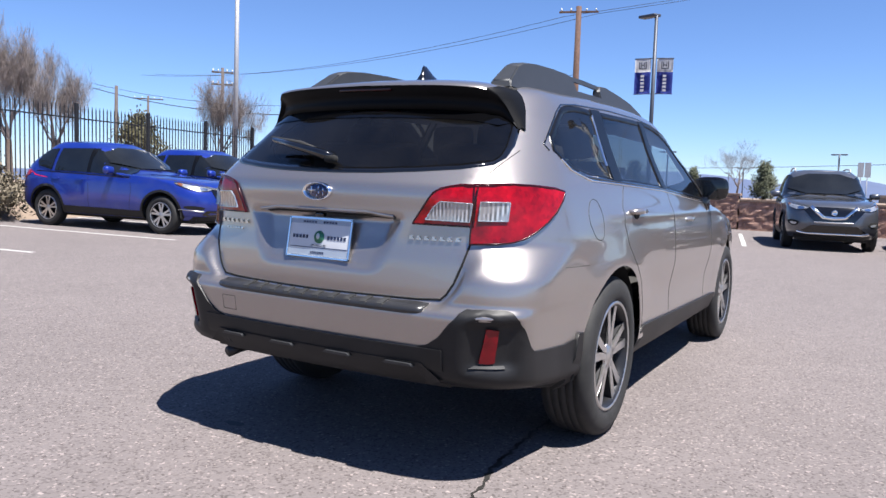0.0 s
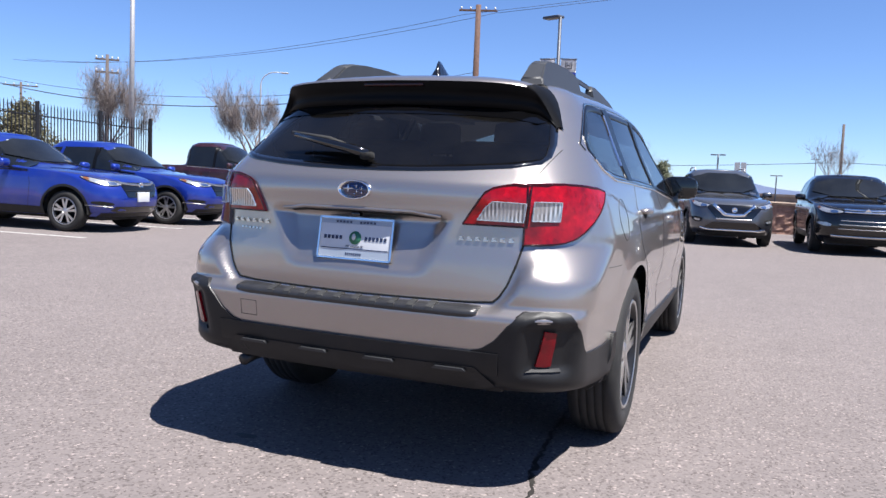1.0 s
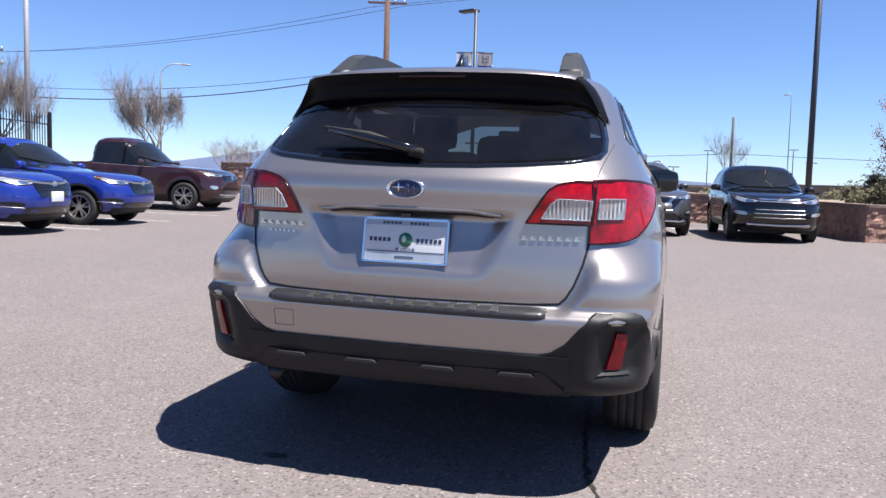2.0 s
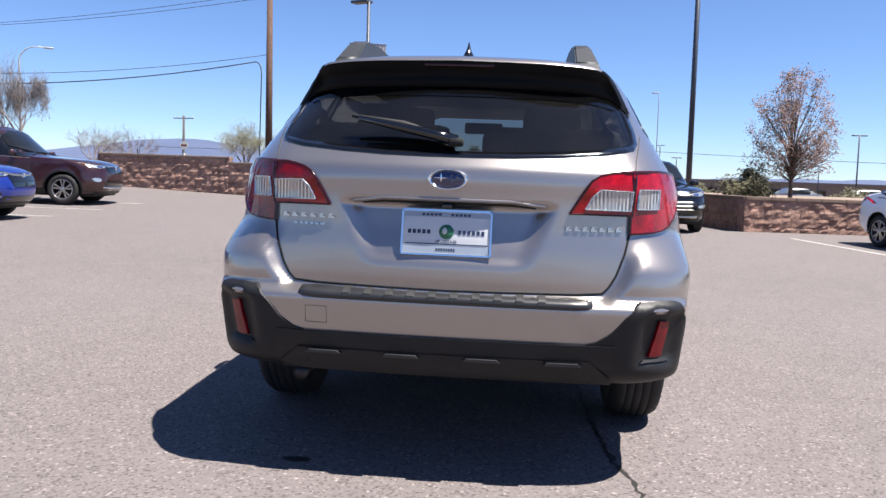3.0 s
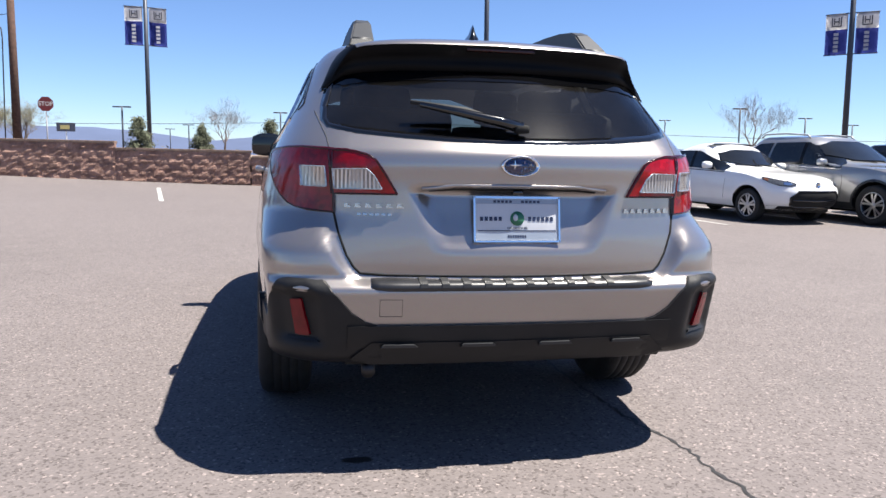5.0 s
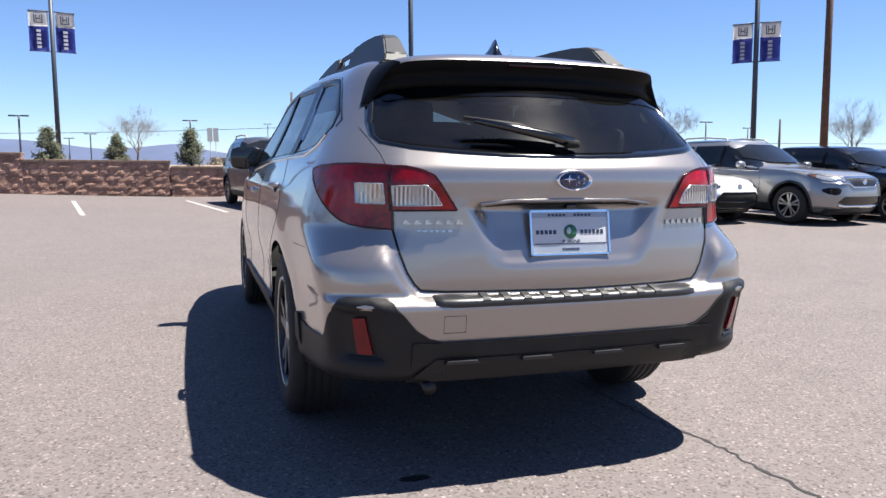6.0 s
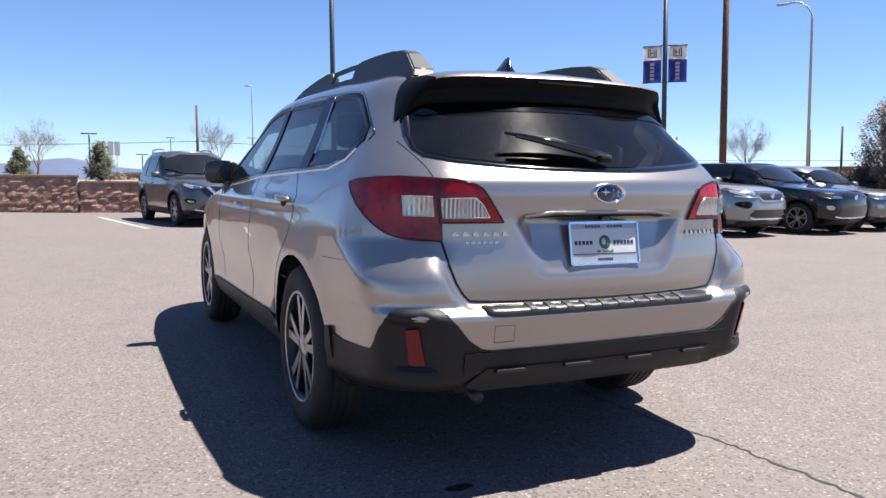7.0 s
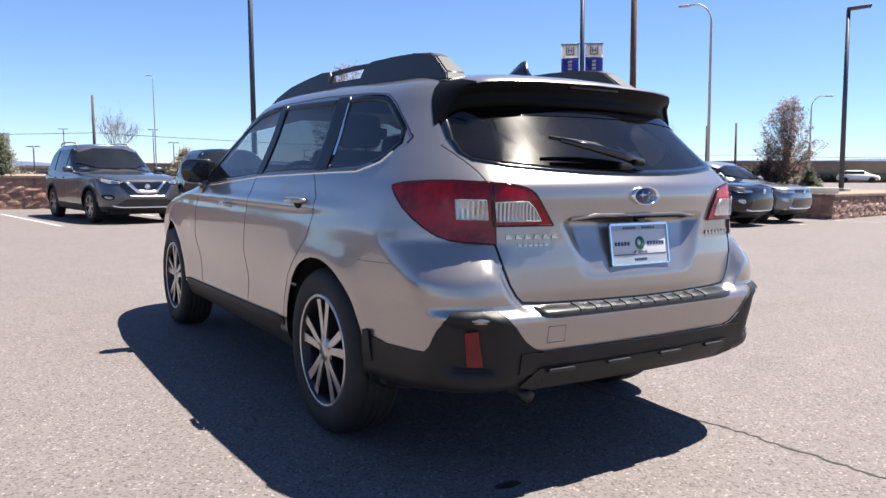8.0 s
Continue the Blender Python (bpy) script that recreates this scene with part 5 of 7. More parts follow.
    for x0, n, w in ((-0.132, 5, 0.0165), (0.040, 6, 0.0158)):
        for k in range(n):
            bar("print_bar", x0 + w * k, x0 + w * k + w * 0.66, 0.868, 0.882, "ink_navy")
    text_mesh("OF SANTA FE", 0.0115, "ink_navy", plate, "print_line", Matrix.Translation((0, face - 0.0012, 0.8425)) @ Matrix.Rotation(radians(90), 4, "X"), 0.0004, 1.05, 0.0003)
    for k in range(12):
        if k not in (5, 6):
            bar("print_bar", -0.085 + 0.0142 * k, -0.085 + 0.0142 * k + 0.0095, 0.930, 0.938, "ink_navy", 0.0022)
    for k in range(8):
        bar("print_bar", -0.034 + 0.0085 * k, -0.034 + 0.0085 * k + 0.0055, 0.810, 0.819, "ink_navy", 0.0022)
    bm = lathe_into(bmesh.new(), [(face + 0.001, 0.025), (face - 0.0012, 0.025), (face - 0.0012, 0.0001)], 24, "y")
    bmesh.ops.translate(bm, vec=(0, 0, 0.876), verts=bm.verts)
    part("print_disc", bm, "ink_green", plate)
    bm = lathe_into(bmesh.new(), [(face + 0.001, 0.012), (face - 0.0018, 0.012), (face - 0.0018, 0.0001)], 12, "y")
    bmesh.ops.scale(bm, vec=(0.7, 1, 1), verts=bm.verts)
    bmesh.ops.translate(bm, vec=(-0.006, 0, 0.879), verts=bm.verts)
    part("print_disc", bm, "plate_white", plate)
    plate.matrix_local = Matrix.Translation((0, -0.9905, 0.80)) @ Matrix.Rotation(radians(-9), 4, "X") @ Matrix.Translation((0, 0.985, -0.80))
    # rear wiper
    bm = tube([(0.02, -0.935, 1.185), (-0.06, -0.930, 1.205), (-0.20, -0.915, 1.232), (-0.33, -0.888, 1.256)], [0.020, 0.018, 0.014, 0.009], 8)
    wiper = part("rear_wiper", bm, "gloss_black", car, "black rear wiper arm")
    part("wiper_blade", tube([(-0.02, -0.912, 1.198), (-0.17, -0.893, 1.240), (-0.36, -0.862, 1.266)], [0.008, 0.012, 0.007], 6), "rubber", wiper)
    part("wiper_cap", box((-0.01, -0.955, 1.165), (0.045, -0.925, 1.195), 0.012), "seam", wiper)
    # roof spoiler: a black hood over the glass whose ends run down the pillars to a point
    top_edge = [pchip(c) for c in ([(0, 0.0), (0.45, 0.30), (0.72, 0.500), (0.80, 0.542), (0.88, 0.572), (1, 0.630)],
                                   [(0, -0.716), (0.45, -0.700), (0.72, -0.650), (0.80, -0.615), (0.88, -0.580), (1, -0.555)],
                                   [(0, 1.496), (0.45, 1.492), (0.72, 1.482), (0.80, 1.470), (0.88, 1.432), (1, 1.325)])]
    low_edge = [pchip(c) for c in ([(0, 0.0), (0.45, 0.31), (0.80, 0.555), (0.92, 0.600), (1, 0.630)], [(0, 1.392), (0.45, 1.389), (0.80, 1.372), (0.92, 1.348), (1, 1.322)])]
    back_edge = [pchip(c) for c in ([(0, 0.0), (0.45, 0.30), (0.72, 0.500), (0.80, 0.560), (0.88, 0.625), (1, 0.660)],
                                    [(0, -0.42), (0.45, -0.42), (0.72, -0.42), (0.80, -0.42), (0.88, -0.46), (1, -0.54)],
                                    [(0, 1.55), (0.45, 1.54), (0.72, 1.52), (0.80, 1.49), (0.88, 1.43), (1, 1.320)])]

    def spoiler_row(u):
        """A cut through the spoiler at u from -1 to 1: root on the roof, trailing edge, back face, foot on the glass."""
        e, s = abs(u), (1 if u >= 0 else -1)
        t = Vector([c(e) for c in top_edge])
        x, z = low_edge[0](e), low_edge[1](e)
        hit, nor, _, _ = solid.ray_cast(Vector((x, -6, z)), Vector((0, 1, 0)))
        if nor.y > 0:
            nor = -nor
        b = hit + nor * 0.004
        root, rn, _, _ = solid.find_nearest(Vector([c(e) for c in back_edge]))
        if rn.z < 0:
            rn = -rn
        root = root + rn * 0.003
        w = 1 - soft(e, 0.8, 1.0)
        lip = t + Vector((0, -0.004 * w, -0.014 * w))
        m1 = lip.lerp(b, 0.35) + Vector((0, 0.030 * w, 0.004 * w))
        m2 = lip.lerp(b, 0.75) + Vector((0, 0.022 * w, 0.010 * w))
        mid = root.lerp(t, 0.55) + Vector((0.006 * soft(e, 0.75, 0.9), 0, 0.006))
        out = [root, mid, t, lip, m1, m2, b, b + Vector((0, 0.03, 0.004))]
        return [Vector((p.x * s, p.y, p.z)) for p in out]

    us = [-1 + 2 * k / 60 for k in range(61)]
    bm = bmesh.new()
    rows = [[bm.verts.new(p) for p in spoiler_row(u)] for u in us]
    for u, r0, r1 in zip(us, rows, rows[1:]):
        for i in range(7):
            if i < 2 and abs(u + 1 / 60) < 0.76:
                continue
            bm.faces.new((r0[i], r0[i + 1], r1[i + 1], r1[i]))
    spoiler = part("spoiler", bm, "spoiler_black", car, "black roof spoiler")
    bm = bmesh.new()
    tops = []
    for u in us:
        if abs(u) < 0.78:
            r = spoiler_row(u)
            tops.append([bm.verts.new(p) for p in (r[0], r[1], r[2], r[3] + Vector((0, -0.002, 0.006)))])
    for r0, r1 in zip(tops, tops[1:]):
        for i in range(3):
            bm.faces.new((r0[i], r0[i + 1], r1[i + 1], r1[i]))
    part("spoiler_top", bm, "silver", spoiler)
    part("brake_light", box((-0.13, -0.712, 1.466), (0.13, -0.690, 1.480), 0.004), "brake_lens", spoiler, "dark red high brake light")
    # aerial fin
    bm = bmesh.new()
    fin = []
    for y, h, w in ((-0.285, 0.0, 0.030), (-0.268, 0.072, 0.010), (-0.255, 0.084, 0.008), (-0.225, 0.078, 0.010), (-0.165, 0.046, 0.015), (-0.085, 0.012, 0.016), (-0.055, 0.0, 0.004)):
        z = 1.556 + 0.03 * (y + 0.26)
        fin.append([bm.verts.new((sx * w * k, y, z + h * t)) for sx, k, t in ((-1, 2.2, 0), (-1, 1, 0.6), (0, 0, 1), (1, 1, 0.6), (1, 2.2, 0))])
    for r0, r1 in zip(fin, fin[1:]):
        for i in range(4):
            bm.faces.new((r0[i], r0[i + 1], r1[i + 1], r1[i]))
    part("aerial_fin", bm, "gloss_black", car, "black shark-fin aerial")
    # roof rails
    for sx in (1, -1):
        rail = None
        for prof, x0, w, name in (([(-0.45, 1.50), (-0.43, 1.535), (-0.31, 1.612), (-0.25, 1.632), (-0.12, 1.645), (0.10, 1.655), (0.30, 1.660), (0.345, 1.652), (0.375, 1.61), (0.385, 1.50)], 0.480, 0.080, "rail_foot"),
                                  ([(0.30, 1.660), (0.55, 1.668), (0.80, 1.668), (0.88, 1.664), (0.88, 1.640), (0.55, 1.643), (0.30, 1.636)], 0.475, 0.034, "rail_bar"),
                                  ([(0.78, 1.50), (0.80, 1.64), (0.83, 1.668), (0.92, 1.672), (1.15, 1.655), (1.37, 1.630), (1.55, 1.585), (1.64, 1.548), (1.66, 1.50)], 0.478, 0.060, "rail_front"),
                                  ([(0.33, 1.50), (0.35, 1.590), (0.80, 1.600), (0.86, 1.50)], 0.480, 0.066, "rail_base")):
            bm = bmesh.new()
            a = [bm.verts.new((sx * (x0 + w / 2 + 0.30 * (1.57 - z)), y, z)) for y, z in prof]
            b = [bm.verts.new((sx * (x0 - w / 2), y, z)) for y, z in prof]
            n = len(prof)
            bm.faces.new(a)
            bm.faces.new(b[::-1])
            for i in range(n):
                bm.faces.new((a[i], b[i], b[(i + 1) % n], a[(i + 1) % n]))
            bmesh.ops.bevel(bm, geom=bm.edges[:], offset=0.006, segments=2, affect="EDGES")
            ob = part(name if rail else "roof_rail", bm, "rail_plastic", rail or car, "grey plastic roof rail" if not rail else "")
            for p in ob.data.polygons:
                p.use_smooth = p.area < 0.0006
            rail = rail or ob
    # door mirrors and handles
    for sx in (1, -1):
        bm = bmesh.new()
        bmesh.ops.create_uvsphere(bm, u_segments=20, v_segments=12, radius=1)
        for v in bm.verts:
            v.co.x = math.copysign(abs(v.co.x) ** 0.6, v.co.x) * 0.110
            v.co.z = math.copysign(abs(v.co.z) ** 0.6, v.co.z) * 0.076
            v.co.y = v.co.y * 0.085 if v.co.y > 0 else max(v.co.y, -0.35) * 0.06
        bmesh.ops.translate(bm, vec=(sx * 0.905, 1.90, 1.132), verts=bm.verts)
        mir = part("door_mirror", bm, "gloss_black", car, "black door mirror")
        bm = box((sx * 0.905 - 0.10, 1.866, 1.070), (sx * 0.905 + 0.10, 1.876, 1.190), 0.004)
        part("mirror_glass", bm, "dark_glass", mir)
        bm = box((min(sx * 0.82, sx * 0.90), 1.83, 0.985), (max(sx * 0.82, sx * 0.90), 1.93, 1.075), 0.012)
        part("mirror_arm", bm, "gloss_black", mir)
        for y, z in ((0.27, 1.000), (1.33, 0.940)):
            x = 0.893
            bm = tube([(sx * (x - 0.02), y - 0.10, z), (sx * (x + 0.012), y - 0.08, z + 0.004), (sx * (x + 0.018), y, z + 0.005), (sx * (x + 0.012), y + 0.08, z + 0.004), (sx * (x - 0.02), y + 0.10, z)], [0.010, 0.013, 0.014, 0.013, 0.010], 8)
            h = part("door_handle", bm, "silver", car)
            # cup behind the handle, coloured black for the shade below the grip
            bm = bmesh.new()
            bmesh.ops.create_uvsphere(bm, u_segments=16, v_segments=8, radius=1)
            bmesh.ops.scale(bm, vec=(0.005, 0.048, 0.026), verts=bm.verts)
            bmesh.ops.translate(bm, vec=(sx * (x - 0.002), y - 0.02, z - 0.008), verts=bm.verts)
            part("handle_cup", bm, "seam", h)
    # sills
    both("sill_cladding", lambda: patch([Vector(p) for p in ((0.40, 0.30), (2.34, 0.30), (2.30, 0.405), (1.2, 0.420), (0.42, 0.435))], RIGHT, solid, 0.012, 0.03, 0.12), "cladding", "black plastic sill")
    both("mud_flap", lambda: patch([Vector(p) for p in ((-0.47, 0.26), (-0.385, 0.24), (-0.40, 0.53), (-0.44, 0.53))], RIGHT, solid, 0.014, 0.02, 0.08), "cladding")
    # cabin
    part("cabin_floor", box((-0.70, -0.80, 0.48), (0.70, 2.0, 0.54)), "interior", car)
    part("load_floor", box((-0.62, -0.88, 0.70), (0.62, 0.10, 0.74)), "interior", car)
    part("dashboard", box((-0.72, 1.55, 0.85), (0.72, 2.0, 1.06), 0.05), "interior", car)
    part("headliner", box((-0.55, -0.45, 1.482), (0.55, 1.05, 1.50), 0.005), "interior", car)
    for x in (-0.37, 0.37):
        seat_into(car, x, 1.05, 0.60, 0.50)
        head_rest(car, x, 0.70, 1.26)
        seat_into(car, x, 0.18, 0.64, 0.60)
        head_rest(car, x, -0.14, 1.20)
    part("rear_mirror", box((-0.12, 1.28, 1.34), (0.12, 1.32, 1.41), 0.015), "interior", car)
    part("steering_wheel", tube([(-0.37 + 0.18 * math.cos(a), 1.42 + 0.06 * math.sin(a), 1.02 + 0.17 * math.sin(a)) for a in [k * math.pi / 10 for k in range(21)]], 0.014, 6), "interior", car)
    # under the car
    part("exhaust_pipe", tube([(-0.50, -0.55, 0.36), (-0.50, -0.90, 0.355), (-0.505, -0.955, 0.345)], 0.024, 14), "alloy_dark", car)
    part("silencer", tube([(-0.55, -0.50, 0.40), (0.30, -0.50, 0.40)], 0.09, 14), "dark_metal", car)
    part("rear_axle", tube([(-0.70, 0.0, 0.34), (0.70, 0.0, 0.34)], 0.045, 10), "dark_metal", car)
    for sx, fr in ((1, RIGHT), (-1, LEFT)):
        for wy in (0.0, 2.745):
            wheel(car, sx * 0.785, wy, 0.360, 0.245, 0.225, 5, sx)
            well(car, sx * 0.862, wy, 0.375, 0.42, sx)
    part("underbody", box((-0.62, -0.10, 0.25), (0.62, 3.3, 0.47), 0.05), "dark_metal", car)
    return car


build_hero()


# ---------------------------------------------------------------- the other cars
def body_spec(wb, fo, ro, W, H, hood, belt, cowl, roof_f, tail, boxy=1.0, z0=0.26):
    nose = wb + fo
    zr = H - 0.05
    if boxy > 1.1:
        brow = [(hood - 0.30, nose - 0.01), (hood - 0.18, nose - 0.04), (hood - 0.11, nose - 0.10), (hood - 0.06, nose - 0.30)]
    else:
        brow = [(hood - 0.30, nose - 0.02), (hood - 0.20, nose - 0.07), (hood - 0.12, nose - 0.20), (hood - 0.05, nose - 0.50)]
    return dict(
        wb=wb, z=(z0, zr), taper_r=0.10, taper_f=0.45, crown=0.05, front_corner=(0.34, 0.32) if boxy > 1.1 else (0.45, 0.42), hood_z=hood,
        rear=tail,
        front=[(z0, nose - 0.16), (z0 + 0.14, nose - 0.03), (0.55, nose), *brow, (hood, cowl + 0.22), (hood + 0.035, cowl),
               (hood + 0.5 * (zr - hood), cowl - 0.48 * (cowl - roof_f)), (zr - 0.05, roof_f + 0.14), (zr, roof_f)],
        width=[(z0, W - 0.07), (z0 + 0.14, W - 0.02), (0.60, W), (belt - 0.14, W - 0.012), (belt, W - 0.05), (belt + 0.22 * boxy, W - 0.11), (H - 0.16, W - 0.21 / boxy), (zr, W - 0.31 / boxy)],
        bow_r=[(z0, 0.08), (H, 0.10)], bow_f=[(z0, 0.10), (0.8, 0.16), (hood + 0.05, 0.24), (zr, 0.10)],
        corner_rx=[(z0, 0.32), (belt, 0.30), (zr, 0.2)], corner_ry=[(z0, 0.36), (belt, 0.36), (zr, 0.22)],
        arches=((0.0, 0.34, 0.012), (wb, 0.34, 0.012)),
    )


def suv_tail(ro, belt, H, z0=0.26, rake=0.42):
    return [(z0, -ro + 0.14), (z0 + 0.2, -ro), (0.75, -ro + 0.01), (belt - 0.02, -ro + 0.05), (belt + 0.1, -ro + 0.11), (H - 0.22, -ro + rake * 0.8), (H - 0.10, -ro + rake), (H - 0.05, -ro + rake + 0.1)]


def sedan_tail(ro, belt, H, z0=0.26):
    return [(z0, -ro + 0.14), (z0 + 0.2, -ro), (0.75, -ro + 0.02), (belt + 0.0, -ro + 0.07), (belt + 0.06, -ro + 0.20), (belt + 0.10, -ro + 0.52), (belt + 0.16, -ro + 0.70), (H - 0.12, -ro + 1.35), (H - 0.05, -ro + 1.62)]


def pickup_tail(ro, belt, H, z0=0.26):
    return [(z0, -ro + 0.10), (z0 + 0.2, -ro), (0.9, -ro + 0.01), (belt - 0.02, -ro + 0.03), (belt + 0.01, -ro + 0.06), (belt + 0.04, 0.42), (belt + 0.2, 0.47), (H - 0.12, 0.58), (H - 0.05, 0.72)]


def other_car(name, label, paint_key, heading, front, wb, fo, ro, W, H, hood, belt, cowl, roof_f, tail, lines, tyre=(0.34, 0.22, 0.215), spokes=5, style="twin", trim="cladding", plate=False, rails=False, clad=True, lamp=((0.46, 0.80), 0.0), boxy=1.0, lens="headlamp", nose=(), badge_z=None, chrome_line=False, sticker=False, header=0.0):
    car = tagged(new(name), label, "car", group="parked cars")
    bm = hull(body_spec(wb, fo, ro, W, H, hood, belt, cowl, roof_f, tail, boxy), 56)
    solid = BVHTree.FromBMesh(bm)
    R = tyre[0]
    ar = [Vector((-R - 0.05, 0.15))] + circle(0.0, R + 0.01, R + 0.055, 20, 205, -25) + [Vector((R + 0.05, 0.15))]
    af = [p + Vector((wb, 0)) for p in ar]
    for fr in (RIGHT, LEFT):
        for g in (ar, af):
            cut(bm, g, fr, 0.15)
    part("body", bm, paint_key, car)

    def both(nm, make, mat, lab="", parent=None):
        b = make()
        o = mirrored(b)
        return [part(nm, x, mat, parent[k] if parent else car, lab) for k, x in enumerate((b, o))]

    # side windows: D end, C, B, A foot, top of the A pillar
    yD, yC, yB, yA, yT = lines
    zb, zt = belt + 0.015, H - 0.175 - header
    slope = 0.045
    front_w = smooth_poly([(yB + 0.04, zb), (yA, zb - slope), (yA - 0.08, zb + 0.05), (yT, zt - 0.02), (yT - 0.14, zt + 0.015), (yB + 0.05, zt + 0.02)], 1, keep=(0, 1, 5))
    rear_w = [Vector(p) for p in ((yC + 0.04, zb + 0.01), (yB - 0.04, zb), (yB - 0.03, zt + 0.02), (yC + 0.10, zt + 0.005))]
    both("side_window", lambda: patch(front_w, RIGHT, solid, 0.016, 0.03, 0.045, 5), "dark_glass", "dark glossy door window")
    both("side_window", lambda: patch(rear_w, RIGHT, solid, 0.016, 0.03, 0.045, 5), "dark_glass", "dark glossy door window")
    both("b_pillar", lambda: patch([Vector(p) for p in ((yB - 0.05, zb), (yB + 0.05, zb), (yB + 0.06, zt + 0.018), (yB - 0.04, zt + 0.018))], RIGHT, solid, 0.012, 0.02, 0.045, 3), "pillar_black")
    if yD is not None:
        quarter = smooth_poly([(yD, zb + 0.10), (yC - 0.04, zb + 0.02), (yC + 0.02, zt), (yD + 0.20, zt - 0.03)], 1, keep=(1, 2))
        both("side_window", lambda: patch(quarter, RIGHT, solid, 0.016, 0.03, 0.045, 5), "dark_glass", "dark glossy quarter window")
    xs = W - 0.13 - header
    shield = smooth_poly([(-xs, hood + 0.080), (xs, hood + 0.080), (W - 0.28 / boxy - header, H - 0.135 - header), (-(W - 0.28 / boxy - header), H - 0.135 - header)], 1)
    part("windscreen", patch(shield, FRONT, solid, 0.024, 0.045, 0.05, 6), "windscreen", car, "windscreen mirroring the sky")
    part("rear_window", patch(smooth_poly([(-W + 0.28, belt + 0.12), (W - 0.28, belt + 0.12), (W - 0.36, H - 0.15), (-W + 0.36, H - 0.15)], 1), REAR, solid, 0.016, 0.03, 0.07, 4), "dark_glass", car)
    # wipers
    for x0, x1 in ((-0.45, 0.05), (0.0, 0.5)):
        pts = []
        for x, z in ((x0, hood + 0.055), (x1, hood + 0.085)):
            hit = solid.ray_cast(Vector((x, wb + 6, z)), Vector((0, -1, 0)))[0]
            pts.append(hit + Vector((0, 0.012, 0.008)))
        part("wiper", tube(pts, 0.008, 5), "seam", car)
    # headlamps sweep round the corner of the nose
    (lx0, lx1), droop = lamp
    tip = wb + fo

    def along(x, y):
        return 0.8 * x - 0.6 * y

    ui, uo = along(lx0, tip - 0.09), along(W - 0.05, tip - 0.58)
    ln = uo - ui
    head = smooth_poly([(ui, hood - 0.238 + droop), (ui + 0.35 * ln, hood - 0.252 + droop), (ui + 0.72 * ln, hood - 0.205), (uo, hood - 0.125), (uo - 0.10 * ln, hood - 0.105), (ui + 0.5 * ln, hood - 0.150), (ui - 0.01, hood - 0.190)], 1)
    lamps = both("headlamp", lambda: patch(head, DIAG_F, solid, 0.008, 0.02, 0.05), lens, "clear swept-back headlamp")
    both("headlamp_surround", lambda: ribbon(head, 0.010, DIAG_F, solid, 0.010, closed=True), "gloss_black", "", lamps)
    both("reflector_bowl", lambda: patch(smooth_poly([(ui + 0.10 * ln, hood - 0.232), (ui + 0.34 * ln, hood - 0.236), (ui + 0.38 * ln, hood - 0.176), (ui + 0.12 * ln, hood - 0.195)], 2), DIAG_F, solid, 0.011, 0.004, 0.03), "chrome", "", lamps)
    both("indicator", lambda: patch(smooth_poly([(ui + 0.80 * ln, hood - 0.175), (ui + 0.93 * ln, hood - 0.135), (ui + 0.88 * ln, hood - 0.115), (ui + 0.76 * ln, hood - 0.135)], 1), DIAG_F, solid, 0.011, 0.004, 0.03), "amber_dim", "", lamps)
    # grille, intakes and trim of the nose: right halves, made whole or paired
    for nm, mat, kind, pts, size in nose:
        if kind == "full":
            whole = [Vector(p) for p in pts] + [Vector((-p[0], p[1])) for p in reversed(pts)]
            part(nm, patch(whole, FRONT, solid, size, 0.02, 0.06), mat, car)
        elif kind == "ring":
            whole = [Vector(p) for p in pts] + [Vector((-p[0], p[1])) for p in reversed(pts)]
            part(nm, ribbon(whole, size, FRONT, solid, 0.016, closed=True), mat, car)
        elif kind == "bar":
            whole = [Vector((-p[0], p[1])) for p in reversed(pts)] + [Vector(p) for p in pts if p[0] > 0]
            part(nm, ribbon(whole, size, FRONT, solid, 0.016), mat, car)
        elif kind == "pair":
            both(nm, lambda: patch(smooth_poly(pts, 1), FRONT, solid, size, 0.02, 0.05), mat)
        elif kind == "pairbar":
            both(nm, lambda: ribbon(pts, size, FRONT, solid, 0.018), mat)
    if badge_z:
        bm = lathe_into(bmesh.new(), [(0.0, 0.058), (0.012, 0.054), (0.014, 0.042), (0.008, 0.038), (0.008, 0.0001)], 20, "y")
        hit = solid.ray_cast(Vector((0, wb + 6, badge_z)), Vector((0, -1, 0)))[0]
        bmesh.ops.translate(bm, verts=bm.verts, vec=hit + Vector((0, 0.014, 0)))
        part("front_badge", bm, "chrome", car)
    part("bumper_lip", patch([Vector(p) for p in ((-W + 0.10, 0.27), (W - 0.10, 0.27), (W - 0.12, 0.335), (-W + 0.12, 0.335))], FRONT, solid, 0.010, 0.02, 0.12), trim, car)
    both("hood_gap", lambda: ribbon([(ui + 0.02, hood - 0.165), (uo - 0.08 * ln, hood - 0.075), (uo + 0.22, hood - 0.045)], 0.006, DIAG_F, solid, 0.003), "gap")
    if sticker:
        part("window_sticker", patch([Vector(p) for p in ((0.24, H - 0.190), (0.46, H - 0.192), (0.45, H - 0.155), (0.24, H - 0.150))], FRONT, solid, 0.014, 0.004, 0.05), "plate_white", car, "white sticker on the windscreen")
    if plate:
        hit = solid.ray_cast(Vector((0.0, wb + 6, 0.60)), Vector((0, -1, 0)))[0]
        part("number_plate", box((-0.155, hit.y + 0.004, 0.52), (0.155, hit.y + 0.03, 0.68), 0.003), "plate_white", car, "blank white plate")
